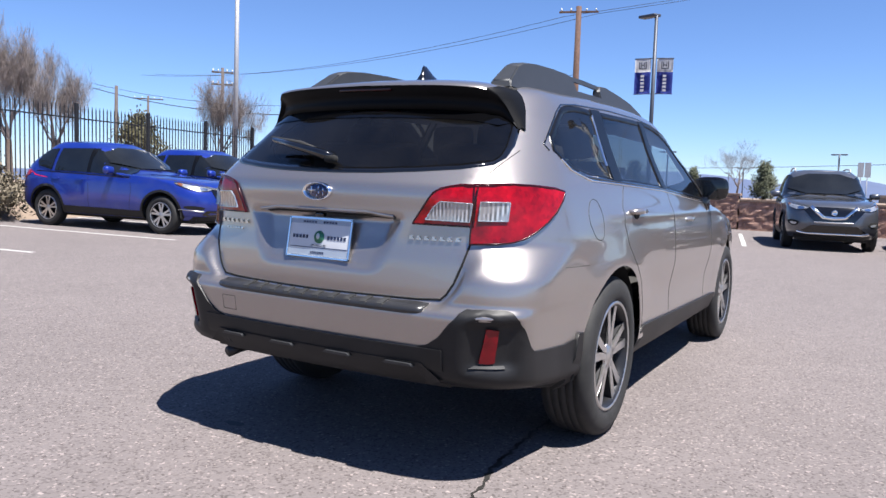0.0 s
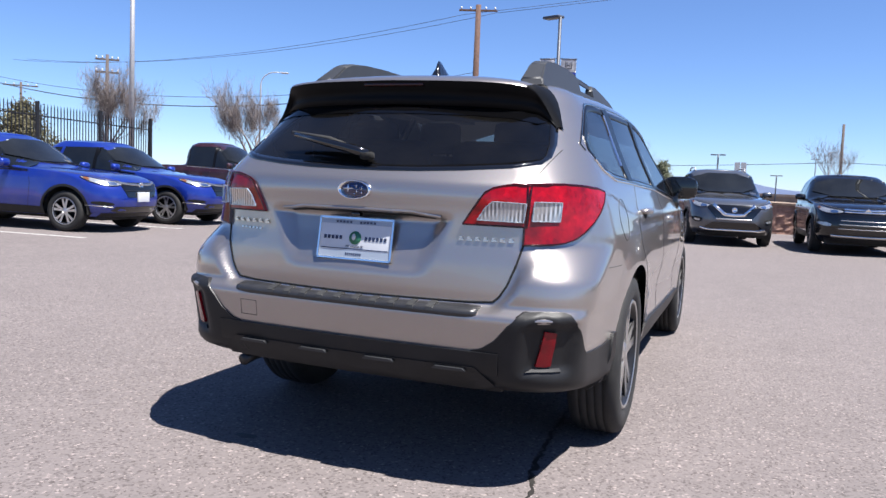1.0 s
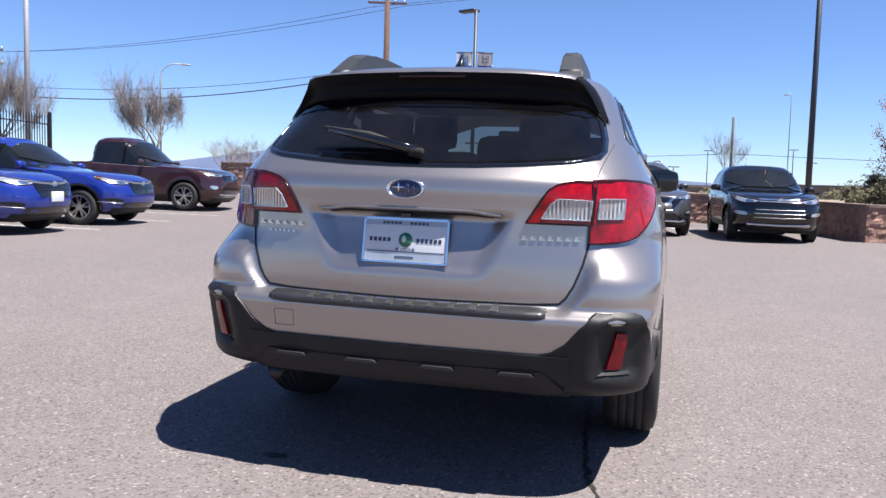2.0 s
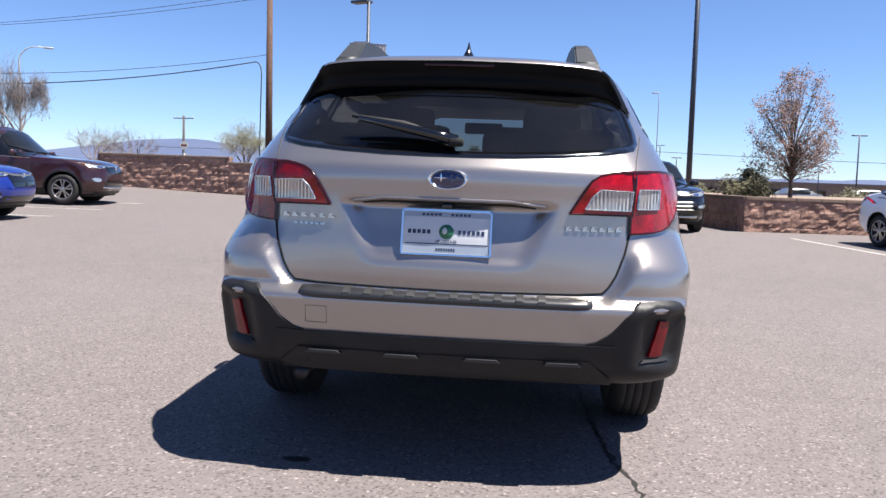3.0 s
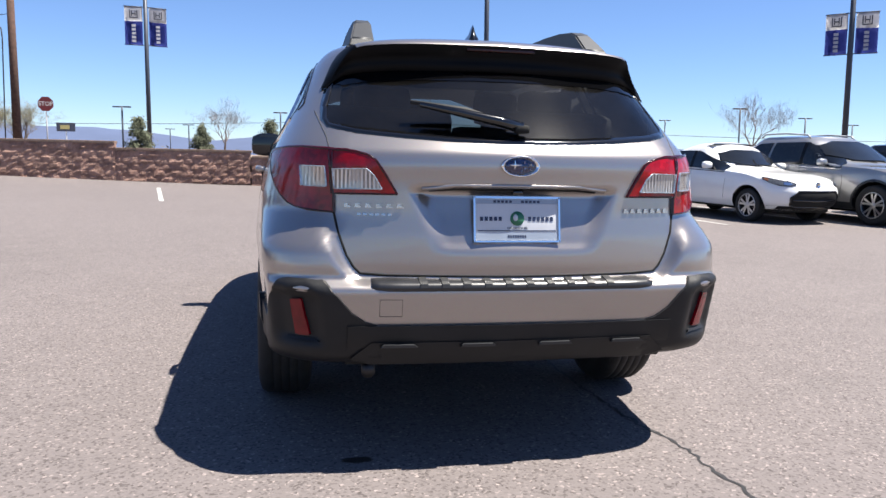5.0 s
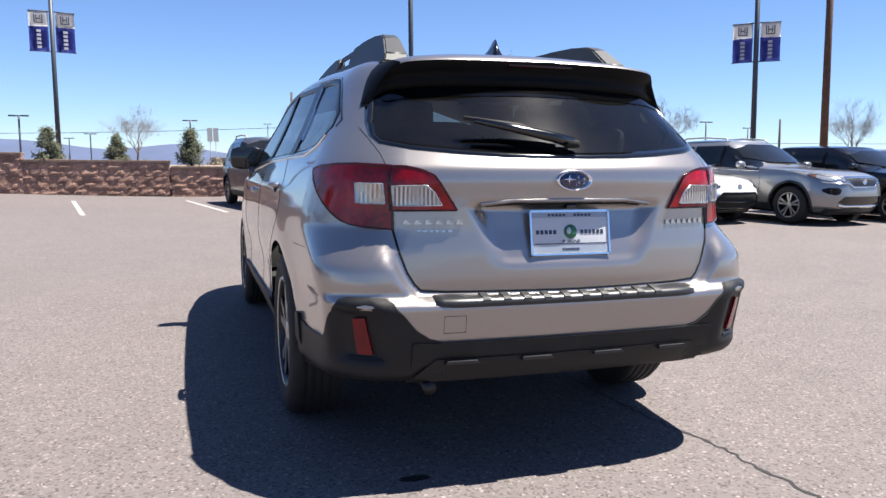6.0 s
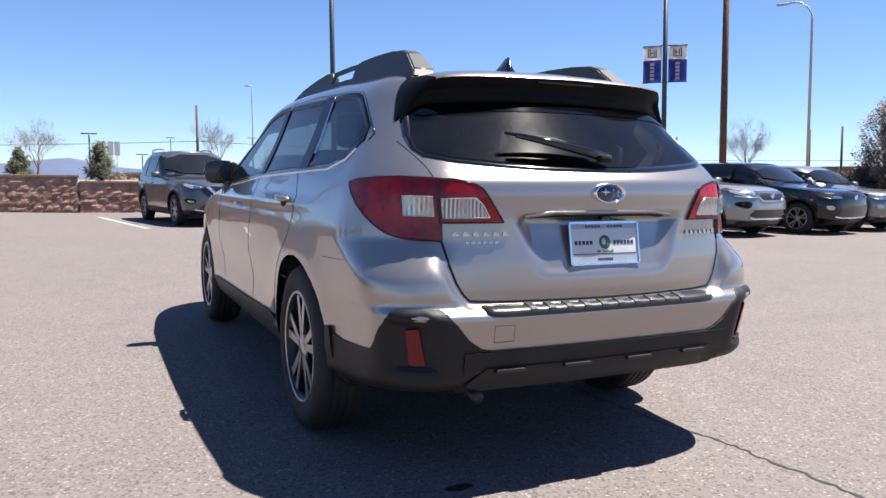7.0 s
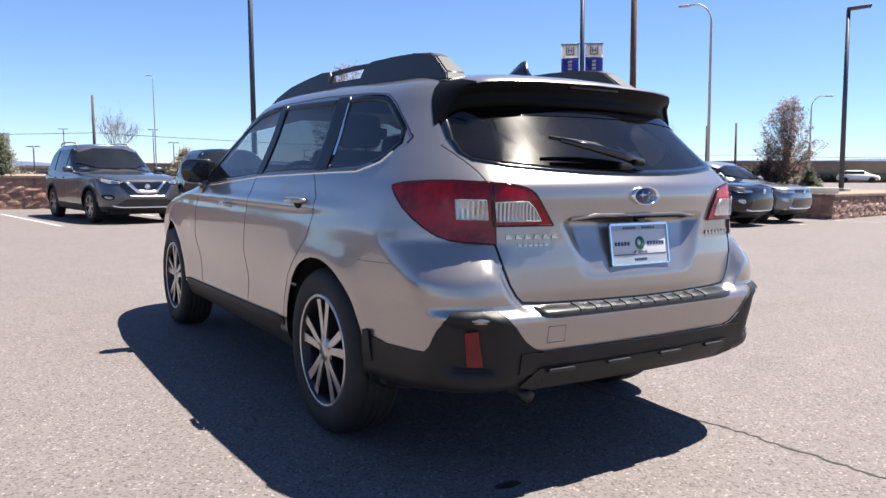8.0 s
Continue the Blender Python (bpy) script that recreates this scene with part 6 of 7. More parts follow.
    # tail lamps
    both("tail_lamp", lambda: patch(smooth_poly([(0.50, belt - 0.16), (W - 0.03, belt - 0.15), (W - 0.02, belt + 0.02), (0.56, belt + 0.01)], 1), REAR, solid, 0.008, 0.02, 0.06), "red_lens")
    both("tail_lamp", lambda: patch(smooth_poly([(-ro + 0.13, belt - 0.14), (-ro + 0.42, belt - 0.07), (-ro + 0.40, belt + 0.01), (-ro + 0.16, belt + 0.01)], 1), RIGHT, solid, 0.008, 0.02, 0.06), "red_lens")
    # gaps, handles, mirrors
    for line in ([(yB, belt), (yB + 0.03, 0.7), (yB + 0.03, 0.38)], [(yC - 0.02, belt), (yC - 0.03, 0.9), (yC + 0.15, 0.62)], [(yA + 0.02, belt - 0.04), (yA + 0.06, 0.75), (yA + 0.02, 0.40)]):
        both("panel_gap", lambda: ribbon(line, 0.006, RIGHT, solid, 0.002, step=0.1), "seam")
    both("window_trim", lambda: ribbon([((yD or yC) + 0.05, belt + 0.01), (yA, belt - 0.045)], 0.014, RIGHT, solid, 0.005), "chrome" if rails or chrome_line else "gloss_black")
    for y in (yB - 0.18, yC + 0.10):
        h = both("door_handle", lambda: patch(smooth_poly([(y - 0.09, belt - 0.13), (y + 0.09, belt - 0.135), (y + 0.09, belt - 0.105), (y - 0.09, belt - 0.10)], 1), RIGHT, solid, 0.022, 0.02, 0.1), paint_key)
    for sx in (1, -1):
        bm = bmesh.new()
        bmesh.ops.create_uvsphere(bm, u_segments=16, v_segments=10, radius=1)
        for v in bm.verts:
            v.co.x = math.copysign(abs(v.co.x) ** 0.6, v.co.x) * 0.115
            v.co.z = math.copysign(abs(v.co.z) ** 0.6, v.co.z) * 0.075
            v.co.y = v.co.y * 0.08 if v.co.y > 0 else max(v.co.y, -0.35) * 0.06
        bmesh.ops.scale(bm, vec=(0.95, 1.0, 0.92), verts=bm.verts)
        bmesh.ops.translate(bm, vec=(sx * (W + 0.085), yA - 0.36, belt + 0.075), verts=bm.verts)
        mir = part("door_mirror", bm, paint_key, car)
        part("mirror_arm", box((min(sx * (W - 0.08), sx * (W + 0.04)), yA - 0.40, belt - 0.005), (max(sx * (W - 0.08), sx * (W + 0.04)), yA - 0.32, belt + 0.04), 0.01), "gloss_black", mir)
    if clad:
        both("sill_cladding", lambda: patch([Vector(p) for p in ((R + 0.04, 0.27), (wb - R - 0.04, 0.27), (wb - R - 0.06, 0.39), (R + 0.06, 0.40))], RIGHT, solid, 0.010, 0.02, 0.2), trim)
        for cy in (0.0, wb):
            ring = circle(cy, R + 0.01, R + 0.095, 18, 195, -15) + circle(cy, R + 0.01, R + 0.056, 18, -15, 195)
            both("arch_trim", lambda: patch(ring, RIGHT, solid, 0.010, 0.02, 0.2), trim)
    if rails:
        for sx in (1, -1):
            y0, y1 = -ro + 0.75, roof_f - 0.10
            x = W - 0.34 / boxy
            part("roof_rail", tube([(sx * x, y0, H - 0.06), (sx * x, y0 + 0.08, H + 0.01), (sx * x, (y0 + y1) / 2, H + 0.03), (sx * x, y1 - 0.08, H + 0.0), (sx * x, y1, H - 0.07)], 0.018, 8), "galvanised", car)
    for sx in (1, -1):
        for wy in (0.0, wb):
            wheel(car, sx * (W - 0.13), wy, R, tyre[1], tyre[2], spokes, sx, style)
            well(car, sx * (W - 0.06), wy, R + 0.01, R + 0.07, sx)
    part("underbody", box((-W + 0.25, -ro + 0.25, 0.2), (W - 0.25, wb + fo - 0.3, 0.40), 0.04), "dark_metal", car)
    place_car(car, heading, front, wb)
    return car


def place_car(car, heading, front, wb):
    h = Vector(heading).normalized()
    rear = Vector((*front, 0)) - h * wb
    z0, z1 = ground_z(rear.x, rear.y), ground_z(*front)
    y = Vector((h.x, h.y, (z1 - z0) / wb)).normalized()
    x = y.cross(Vector((0, 0, 1))).normalized()
    z = x.cross(y)
    m = Matrix((x, y, z)).transposed().to_4x4()
    m.translation = (rear.x, rear.y, z0)
    car.matrix_world = m
    return m


def slim_nose(h):
    return (("grille", "gloss_black", "full", [(0.40, h - 0.15), (0.40, h - 0.20), (0.30, h - 0.215)], 0.008), ("lower_intake", "gloss_black", "full", [(0.50, 0.62), (0.55, 0.44), (0.40, 0.40)], 0.008),
            ("fog_lamp", "headlamp", "pair", [(0.66, 0.62), (0.78, 0.63), (0.76, 0.54), (0.66, 0.53)], 0.010), ("bumper_trim", "chrome", "bar", [(0.0, 0.37), (0.45, 0.37), (0.62, 0.40)], 0.03))


HRV_NOSE = (("grille", "gloss_black", "full", [(0.47, 0.835), (0.45, 0.74), (0.36, 0.595)], 0.008), ("grille_bar", "badge_chrome", "bar", [(0.0, 0.795), (0.30, 0.806), (0.50, 0.836)], 0.028),
            ("grille_slat", "cladding", "bar", [(0.0, 0.70), (0.42, 0.70)], 0.012), ("lower_intake", "gloss_black", "full", [(0.56, 0.44), (0.60, 0.37), (0.48, 0.34)], 0.008),
            ("side_pocket", "seam", "pair", [(0.58, 0.50), (0.80, 0.53), (0.80, 0.47), (0.62, 0.445)], 0.008), ("pocket_line", "badge_chrome", "pairbar", [(0.60, 0.428), (0.82, 0.452)], 0.012))
CROSS_NOSE = (("grille", "gloss_black", "full", [(0.45, 0.895), (0.56, 0.84), (0.36, 0.60)], 0.008), ("grille_chrome", "chrome", "bar", [(0.0, 0.675), (0.20, 0.69), (0.42, 0.90)], 0.062), ("grille_bar", "badge_chrome", "bar", [(0.0, 0.585), (0.36, 0.59)], 0.030),
              ("lower_intake", "gloss_black", "full", [(0.42, 0.53), (0.60, 0.41), (0.50, 0.385)], 0.008), ("bumper_trim", "chrome", "bar", [(0.0, 0.355), (0.52, 0.355), (0.66, 0.385)], 0.036),
              ("side_pocket", "seam", "pair", [(0.62, 0.61), (0.84, 0.63), (0.80, 0.52), (0.66, 0.50)], 0.008), ("fog_lamp", "headlamp", "pair", [(0.66, 0.575), (0.79, 0.59), (0.77, 0.54), (0.68, 0.525)], 0.014))
BLACK_NOSE = (("grille", "gloss_black", "full", [(0.40, 0.905), (0.40, 0.83), (0.30, 0.82)], 0.008), ("grille_bar", "chrome", "bar", [(0.0, 0.885), (0.40, 0.895)], 0.022), ("grille_bar", "chrome", "bar", [(0.0, 0.843), (0.40, 0.848)], 0.022),
              ("lower_grille", "gloss_black", "full", [(0.46, 0.73), (0.53, 0.47), (0.42, 0.43)], 0.008), ("grille_slat", "badge_chrome", "bar", [(0.0, 0.675), (0.46, 0.68)], 0.014), ("grille_slat", "badge_chrome", "bar", [(0.0, 0.595), (0.48, 0.60)], 0.014), ("grille_slat", "badge_chrome", "bar", [(0.0, 0.515), (0.49, 0.52)], 0.014),
              ("fog_lamp", "headlamp", "pair", [(0.60, 0.62), (0.85, 0.65), (0.81, 0.58), (0.62, 0.55)], 0.010), ("bumper_trim", "badge_chrome", "bar", [(0.0, 0.36), (0.60, 0.37)], 0.05))
WHITE_NOSE = (("mouth", "seam", "full", [(0.42, 0.60), (0.55, 0.49), (0.52, 0.36), (0.42, 0.315)], 0.008), ("mouth_edge", "gloss_black", "ring", [(0.42, 0.60), (0.55, 0.49), (0.52, 0.36), (0.42, 0.315)], 0.016), ("mouth_bar", "gloss_black", "bar", [(0.0, 0.43), (0.50, 0.44)], 0.018))
SILVER_NOSE = (("grille", "alloy_dark", "full", [(0.42, 0.905), (0.40, 0.80), (0.32, 0.735)], 0.008), ("grille_frame", "chrome", "ring", [(0.42, 0.905), (0.40, 0.80), (0.32, 0.735)], 0.024), ("lower_intake", "gloss_black", "full", [(0.52, 0.56), (0.62, 0.45), (0.50, 0.405)], 0.008),
               ("side_pocket", "seam", "pair", [(0.56, 0.72), (0.82, 0.71), (0.80, 0.61), (0.62, 0.57)], 0.008), ("bumper_trim", "chrome", "bar", [(0.0, 0.375), (0.50, 0.375), (0.60, 0.40)], 0.040), ("lamp_trim", "chrome", "pairbar", [(0.44, 0.80), (0.62, 0.795), (0.80, 0.82)], 0.020))
PICKUP_NOSE = (("grille", "gloss_black", "full", [(0.52, 0.98), (0.50, 0.85), (0.42, 0.79)], 0.008), ("grille_bar", "chrome", "bar", [(0.0, 0.965), (0.55, 0.975)], 0.045), ("lower_intake", "gloss_black", "full", [(0.58, 0.62), (0.62, 0.50), (0.50, 0.45)], 0.008),
               ("fog_lamp", "headlamp", "pair", [(0.70, 0.66), (0.86, 0.68), (0.84, 0.58), (0.72, 0.57)], 0.012), ("bumper_trim", "chrome", "bar", [(0.0, 0.42), (0.66, 0.44)], 0.03))

hrv = other_car("small_suv", "glossy blue small suv with alloy wheels and blank front plate", "blue", E1, (-9.07, 6.42), 2.61, 0.85, 0.84, 0.885, 1.60, 1.02, 1.00, 1.95, 0.95, suv_tail(0.84, 1.00, 1.60, rake=0.62), (-0.35, 0.12, 0.98, 1.92, 1.10), (0.335, 0.22, 0.21), 5, "twin", plate=True, nose=HRV_NOSE, badge_z=0.795, sticker=True)
h2 = copy_thing(hrv, Matrix())
place_car(h2, E1, (-9.42, 9.10), 2.61)
tagged(h2, "glossy blue small suv with silver alloy wheels, second of two")
for o in h2.children:
    if o.name.startswith("number_plate"):
        bpy.data.objects.remove(o)
other_car("pickup_truck", "dark maroon double-cab pickup truck with alloy wheels", "maroon", E1, (-11.05, 14.90), 3.18, 0.97, 1.18, 0.985, 1.88, 1.15, 1.15, 2.45, 1.45, pickup_tail(1.18, 1.15, 1.88), (None, 0.62, 1.52, 2.42, 1.60), (0.37, 0.245, 0.235), 5, "twin", nose=PICKUP_NOSE, badge_z=0.90, chrome_line=True, lamp=((0.54, 0.88), 0.0))
other_car("crossover", "dark grey crossover with a chrome v-shaped grille", "gunmetal", -E2, (0.92, 14.75), 2.706, 0.95, 1.03, 0.92, 1.75, 1.08, 1.07, 2.05, 1.05, suv_tail(1.03, 1.07, 1.75, rake=0.6), (-0.45, 0.15, 1.03, 2.02, 1.18), (0.355, 0.235, 0.22), 5, "twin", rails=True, nose=CROSS_NOSE, badge_z=0.79, lamp=((0.50, 0.84), 0.0))
other_car("compact_suv", "glossy black compact suv with chrome grille bars", "black_paint", -E2 + E1 * -0.12, (3.45, 14.0), 2.69, 0.93, 0.92, 0.92, 1.67, 1.06, 1.04, 2.05, 1.05, suv_tail(0.92, 1.04, 1.67, rake=0.55), (-0.40, 0.15, 1.02, 2.0, 1.15), (0.345, 0.225, 0.22), 5, "twin", nose=BLACK_NOSE, badge_z=0.865, lamp=((0.43, 0.84), 0.0))
other_car("white_sedan", "white small sedan with a large black mouth", "white_paint", -E2, (8.3, 9.15), 2.57, 0.87, 0.92, 0.848, 1.47, 0.93, 0.93, 2.10, 1.25, sedan_tail(0.92, 0.93, 1.47), (-0.18, 0.22, 0.98, 1.94, 1.22), (0.305, 0.205, 0.19), 5, "twin", clad=False, header=0.04, nose=WHITE_NOSE, badge_z=0.71, lens="lamp_dark", lamp=((0.46, 0.76), 0.0))
other_car("silver_suv", "silver-grey mid-size suv with a dark mesh grille", "suv_paint", -E2, (10.45, 8.45), 2.78, 0.93, 1.05, 0.935, 1.65, 1.07, 1.04, 2.12, 1.1, suv_tail(1.05, 1.04, 1.65, rake=0.62), (-0.50, 0.16, 1.06, 2.05, 1.2), (0.365, 0.235, 0.23), 5, "twin", rails=True, nose=SILVER_NOSE, badge_z=0.83, trim="rail_plastic", lamp=((0.45, 0.84), 0.0))
other_car("box_wagon", "glossy black boxy small wagon with dark alloy wheels", "black_paint", -E2, (12.83, 8.25), 2.60, 0.80, 0.76, 0.90, 1.545, 1.01, 1.02, 2.22, 1.26, suv_tail(0.76, 1.02, 1.545, rake=0.28), (-0.40, 0.12, 0.98, 2.12, 1.42), (0.335, 0.225, 0.22), 5, "twin", boxy=1.25, nose=slim_nose(1.01), badge_z=0.80, lens="lamp_dark", lamp=((0.43, 0.80), 0.0))
other_car("grey_hatchback", "pale grey boxy hatchback with a silver roof", "pale_paint", -E2, (14.91, 8.60), 2.57, 0.80, 0.72, 0.90, 1.50, 0.97, 0.98, 2.20, 1.26, suv_tail(0.72, 0.98, 1.50, rake=0.28), (-0.38, 0.12, 0.98, 2.10, 1.42), (0.335, 0.225, 0.22), 5, "twin", boxy=1.2, nose=slim_nose(0.97), badge_z=0.76, lamp=((0.43, 0.80), 0.0))


# ---------------------------------------------------------------- plants
def branches(rng, bm, p, d, length, r, depth, spread, twigs, seg=5, lift=0.25):
    """A limb that forks again and again; gathers the ends of its twigs."""
    pts, rad = [p.copy()], [r]
    q = p.copy()
    n = 3 if depth > 1 else 2
    for k in range(n):
        d = (d + Vector((rng.gauss(0, 0.16), rng.gauss(0, 0.16), rng.gauss(0.05, 0.10)))).normalized()
        q = q + d * (length / n)
        pts.append(q.copy())
        rad.append(r * (1 - 0.45 * (k + 1) / n))
    tube_into(bm, pts, rad, seg if depth > 1 else 3, caps=False)
    if depth == 0:
        twigs.append((q, d))
        return
    for k in range(3 if depth > 2 else rng.choice((2, 3, 3))):
        t = rng.uniform(0.45, 1.0) if k else 1.0
        i = min(int(t * n), n - 1)
        s = pts[i].lerp(pts[i + 1], t * n - i)
        a = rng.uniform(0, 2 * math.pi)
        side = d.orthogonal().normalized()
        side = (Matrix.Rotation(a, 3, d) @ side)
        nd = (d + side * rng.uniform(0.5, 1.0) * spread + Vector((0, 0, lift))).normalized()
        branches(rng, bm, s, nd, length * rng.uniform(0.62, 0.85), rad[-1] * 0.75, depth - 1, spread, twigs, seg, lift)
        if depth <= 2:
            twigs.append((s, nd))


def leaves_into(bm, rng, spots, count, size, scatter):
    for _ in range(count):
        p, d = spots[rng.randrange(len(spots))]
        c = p + Vector((rng.gauss(0, scatter), rng.gauss(0, scatter), rng.gauss(0, scatter)))
        a = Vector((rng.gauss(0, 1), rng.gauss(0, 1), rng.gauss(0, 1))).normalized() * size * rng.uniform(0.6, 1.3)
        b = a.orthogonal().normalized() * size * rng.uniform(0.25, 0.5)
        v = [bm.verts.new(c - a), bm.verts.new(c + b), bm.verts.new(c + a), bm.verts.new(c - b)]
        bm.faces.new(v)
    return bm


def tree(name, label, x, y, z0, h, seed, depth=4, spread=0.6, leaf=None, count=0, size=0.04, scatter=0.08, trunk=0.28, r=None, lift=0.25, wide=1.0, twig_count=0):
    rng = random.Random(seed)
    t = tagged(new(name), label, "tree")
    t.matrix_world = at(x, y, z0)
    bm = bmesh.new()
    r = r or h * 0.018
    top = Vector((rng.gauss(0, 0.02) * h, rng.gauss(0, 0.02) * h, h * trunk))
    tube_into(bm, [(0, 0, -0.2), top * 0.5, top], [r * 1.25, r * 1.05, r * 0.9], 8, caps=False)
    crown = bmesh.new()
    twigs = []
    for k in range(4):
        a = 2 * math.pi * k / 4 + rng.uniform(-0.4, 0.4)
        d = Vector((math.cos(a) * spread * 0.75, math.sin(a) * spread * 0.75, 1)).normalized()
        branches(rng, crown, top * rng.uniform(0.75, 1.0), d, h * 0.27, r * 0.6, depth - 1, spread, twigs, 5, lift)
    branches(rng, crown, top, Vector((0, 0, 1)), h * 0.30, r * 0.75, depth - 1, spread, twigs, 5, lift)
    zmax = max(v.co.z for v in crown.verts)
    k = (h - top.z) / max(0.1, zmax - top.z)
    fit = Matrix.Diagonal((k * wide, k * wide, k, 1))
    bmesh.ops.transform(crown, matrix=Matrix.Translation(top) @ fit @ Matrix.Translation(-top), verts=crown.verts)
    twigs = [(top + fit @ (p - top), d) for p, d in twigs]
    part("trunk", bm, "bark", t)
    part("crown", crown, "bark" if leaf else "twig", t, "bare grey-brown branches" if not leaf else "")
    if twig_count:
        # the finest twigs, thin slips that stand off the branch ends
        bm = bmesh.new()
        for _ in range(twig_count):
            p, d = twigs[rng.randrange(len(twigs))]
            w = (d * 0.8 + Vector((rng.gauss(0, 0.40), rng.gauss(0, 0.40), rng.gauss(0.45, 0.35)))).normalized()
            length = h * rng.uniform(0.04, 0.12)
            q = p - d * rng.uniform(0, 0.16) * h
            side = w.orthogonal().normalized() * h * 0.0008
            side = Matrix.Rotation(rng.uniform(0, 3.1), 3, w) @ side
            bm.faces.new([bm.verts.new(c) for c in (q - side, q + side, q + w * length)])
        part("fine_twig", bm, "twig", t, smooth=False)
    if leaf:
        part("leaves", leaves_into(bmesh.new(), rng, twigs, count, size, scatter), leaf, t, smooth=False)
    return t


def conifer(name, label, x, y, z0, h, w, seed, mat, count=5200, size=0.07, round_top=False, category="shrub"):
    """A dense evergreen: a stem with short sprays all over an uneven cone or mound."""
    rng = random.Random(seed)
    t = tagged(new(name), label, category)
    t.matrix_world = at(x, y, z0)
    stem = tube([(0, 0, -0.1), (0.02, 0, h * 0.6), (0, 0, h * 0.92)], [w * 0.06, w * 0.04, 0.01], 7)
    part("stem", stem, "bark", t)
    spots = []
    lobes = [(rng.uniform(0, 6.28), rng.uniform(0, 1), rng.uniform(0.7, 1.15)) for _ in range(38)]
    for a, u, k in lobes:
        rad = w * 0.5 * (math.sqrt(max(0, 1 - (2 * u - 0.75) ** 2)) if round_top else (1 - u) ** 0.75 * (0.6 + 0.4 * min(1, u * 5))) * k
        for q in range(5):
            f = rng.uniform(0.35, 1.0)
            spots.append((Vector((math.cos(a) * rad * f, math.sin(a) * rad * f, h * (0.05 + 0.9 * u) + h * 0.05 * f)), Vector((0, 0, 1))))
    part("foliage", leaves_into(bmesh.new(), rng, spots, count, size, w * 0.075), mat, t, smooth=False)
    return t


def flowering_tree(label, x, y, z0, h, w, seed, count):
    """A small tree with several upright stems and an egg-shaped crown of loose leaf clumps."""
    rng = random.Random(seed)
    t = tagged(new("flowering_tree"), label, "tree")
    t.matrix_world = at(x, y, z0)
    part("trunk", tube([(0, 0, -0.2), (0.02, 0, h * 0.12), (0, 0.02, h * 0.26)], [h * 0.020, h * 0.017, h * 0.014], 8), "bark", t)
    crown = bmesh.new()
    spots = []
    for k in range(120):
        u = rng.uniform(0.06, 1.0)
        a = rng.uniform(0, 2 * math.pi)
        rad = 0.5 * w * math.sin(math.pi * min(1, 0.16 + 0.80 * u)) ** 0.7 * math.sqrt(rng.uniform(0.25, 1.0)) * rng.uniform(0.8, 1.15)
        p = Vector((math.cos(a) * rad, math.sin(a) * rad, h * (0.20 + 0.80 * u)))
        q = Vector((math.cos(a) * rad * 0.25, math.sin(a) * rad * 0.25, h * (0.16 + 0.45 * u)))
        mid = q.lerp(p, 0.5) + Vector((rng.gauss(0, 0.04), rng.gauss(0, 0.04), -0.05)) * h * 0.4
        tube_into(crown, [(0, 0, h * 0.14 + h * 0.2 * u), q, mid, p], [h * 0.0045, h * 0.0035, h * 0.002, h * 0.001], 4, caps=False)
        spots += [(p, p), (p.lerp(mid, 0.4), p), (p + Vector((0, 0, 0.02 * h)), p), (mid, p)]
    part("crown", crown, "bark", t)
    part("leaves", leaves_into(bmesh.new(), rng, spots, count, 0.040, h * 0.024), "leaf_pink", t, smooth=False)
    return t


UPRIGHT = "tall bare tree with pale brown upright branches"
FINE = "bare tree with fine grey-brown twigs"
SPREAD = "bare spreading tree beyond the lot"
tree("bare_tree", UPRIGHT, -25.6, 12.6, 0.35, 6.2, 11, 6, 0.42, lift=0.45, wide=1.1, twig_count=11000)
tree("bare_tree", UPRIGHT, -30.5, 17.5, 0.6, 6.0, 12, 6, 0.45, lift=0.4, wide=1.3, twig_count=11000)
tree("bare_tree", FINE, -25.9, 22.7, 0.4, 5.6, 13, 6, 0.5, lift=0.35, wide=1.25, twig_count=11000)
tree("bare_tree", FINE, -25.6, 32.8, 0.2, 6.5, 14, 6, 0.5, lift=0.35, wide=1.35, twig_count=11000)
tree("bare_tree", "small far bare tree", -39.1, 65.9, -0.3, 4.7, 15, 5, 0.7, wide=1.5, twig_count=2600)
tree("bare_tree", "small far bare tree", -35.4, 56.9, -0.1, 4.9, 16, 5, 0.7, wide=1.5, twig_count=2600)
tree("bare_tree", "small far bare tree", -33.0, 60.0, -0.1, 4.7, 17, 5, 0.7, wide=1.5, twig_count=2600)
tree("leafy_tree", "far tree with a haze of pale olive spring leaves", -17.3, 43.4, 0.3, 3.8, 18, 5, 0.8, "leaf_pale", 9000, 0.035, 0.14, wide=1.5, twig_count=2600)
tree("leafy_tree", "far tree with a haze of pale olive spring leaves", -18.4, 53.6, 0.2, 4.0, 19, 5, 0.8, "leaf_pale", 6000, 0.035, 0.14, wide=1.2, twig_count=2600)
tree("bare_tree", "bare spreading tree behind the block wall", -3.45, 30.5, 0.9, 2.55, 20, 6, 0.75, trunk=0.22, wide=1.35, twig_count=2600, r=0.04)
tree("bare_tree", SPREAD, 5.8, 46.4, 0.5, 4.6, 21, 5, 0.6, wide=1.3, twig_count=1800, r=0.06)
tree("bare_tree", SPREAD, 25.8, 36.4, 0.7, 4.6, 22, 6, 0.7, wide=1.3, twig_count=2600, r=0.07)
tree("bare_tree", SPREAD, 34.9, 31.0, 0.6, 4.6, 23, 6, 0.75, wide=1.3, twig_count=2600, r=0.07)
flowering_tree("small tree with sparse reddish-pink spring leaves", 7.35, 17.2, 0.72, 3.35, 2.45, 24, 9500)
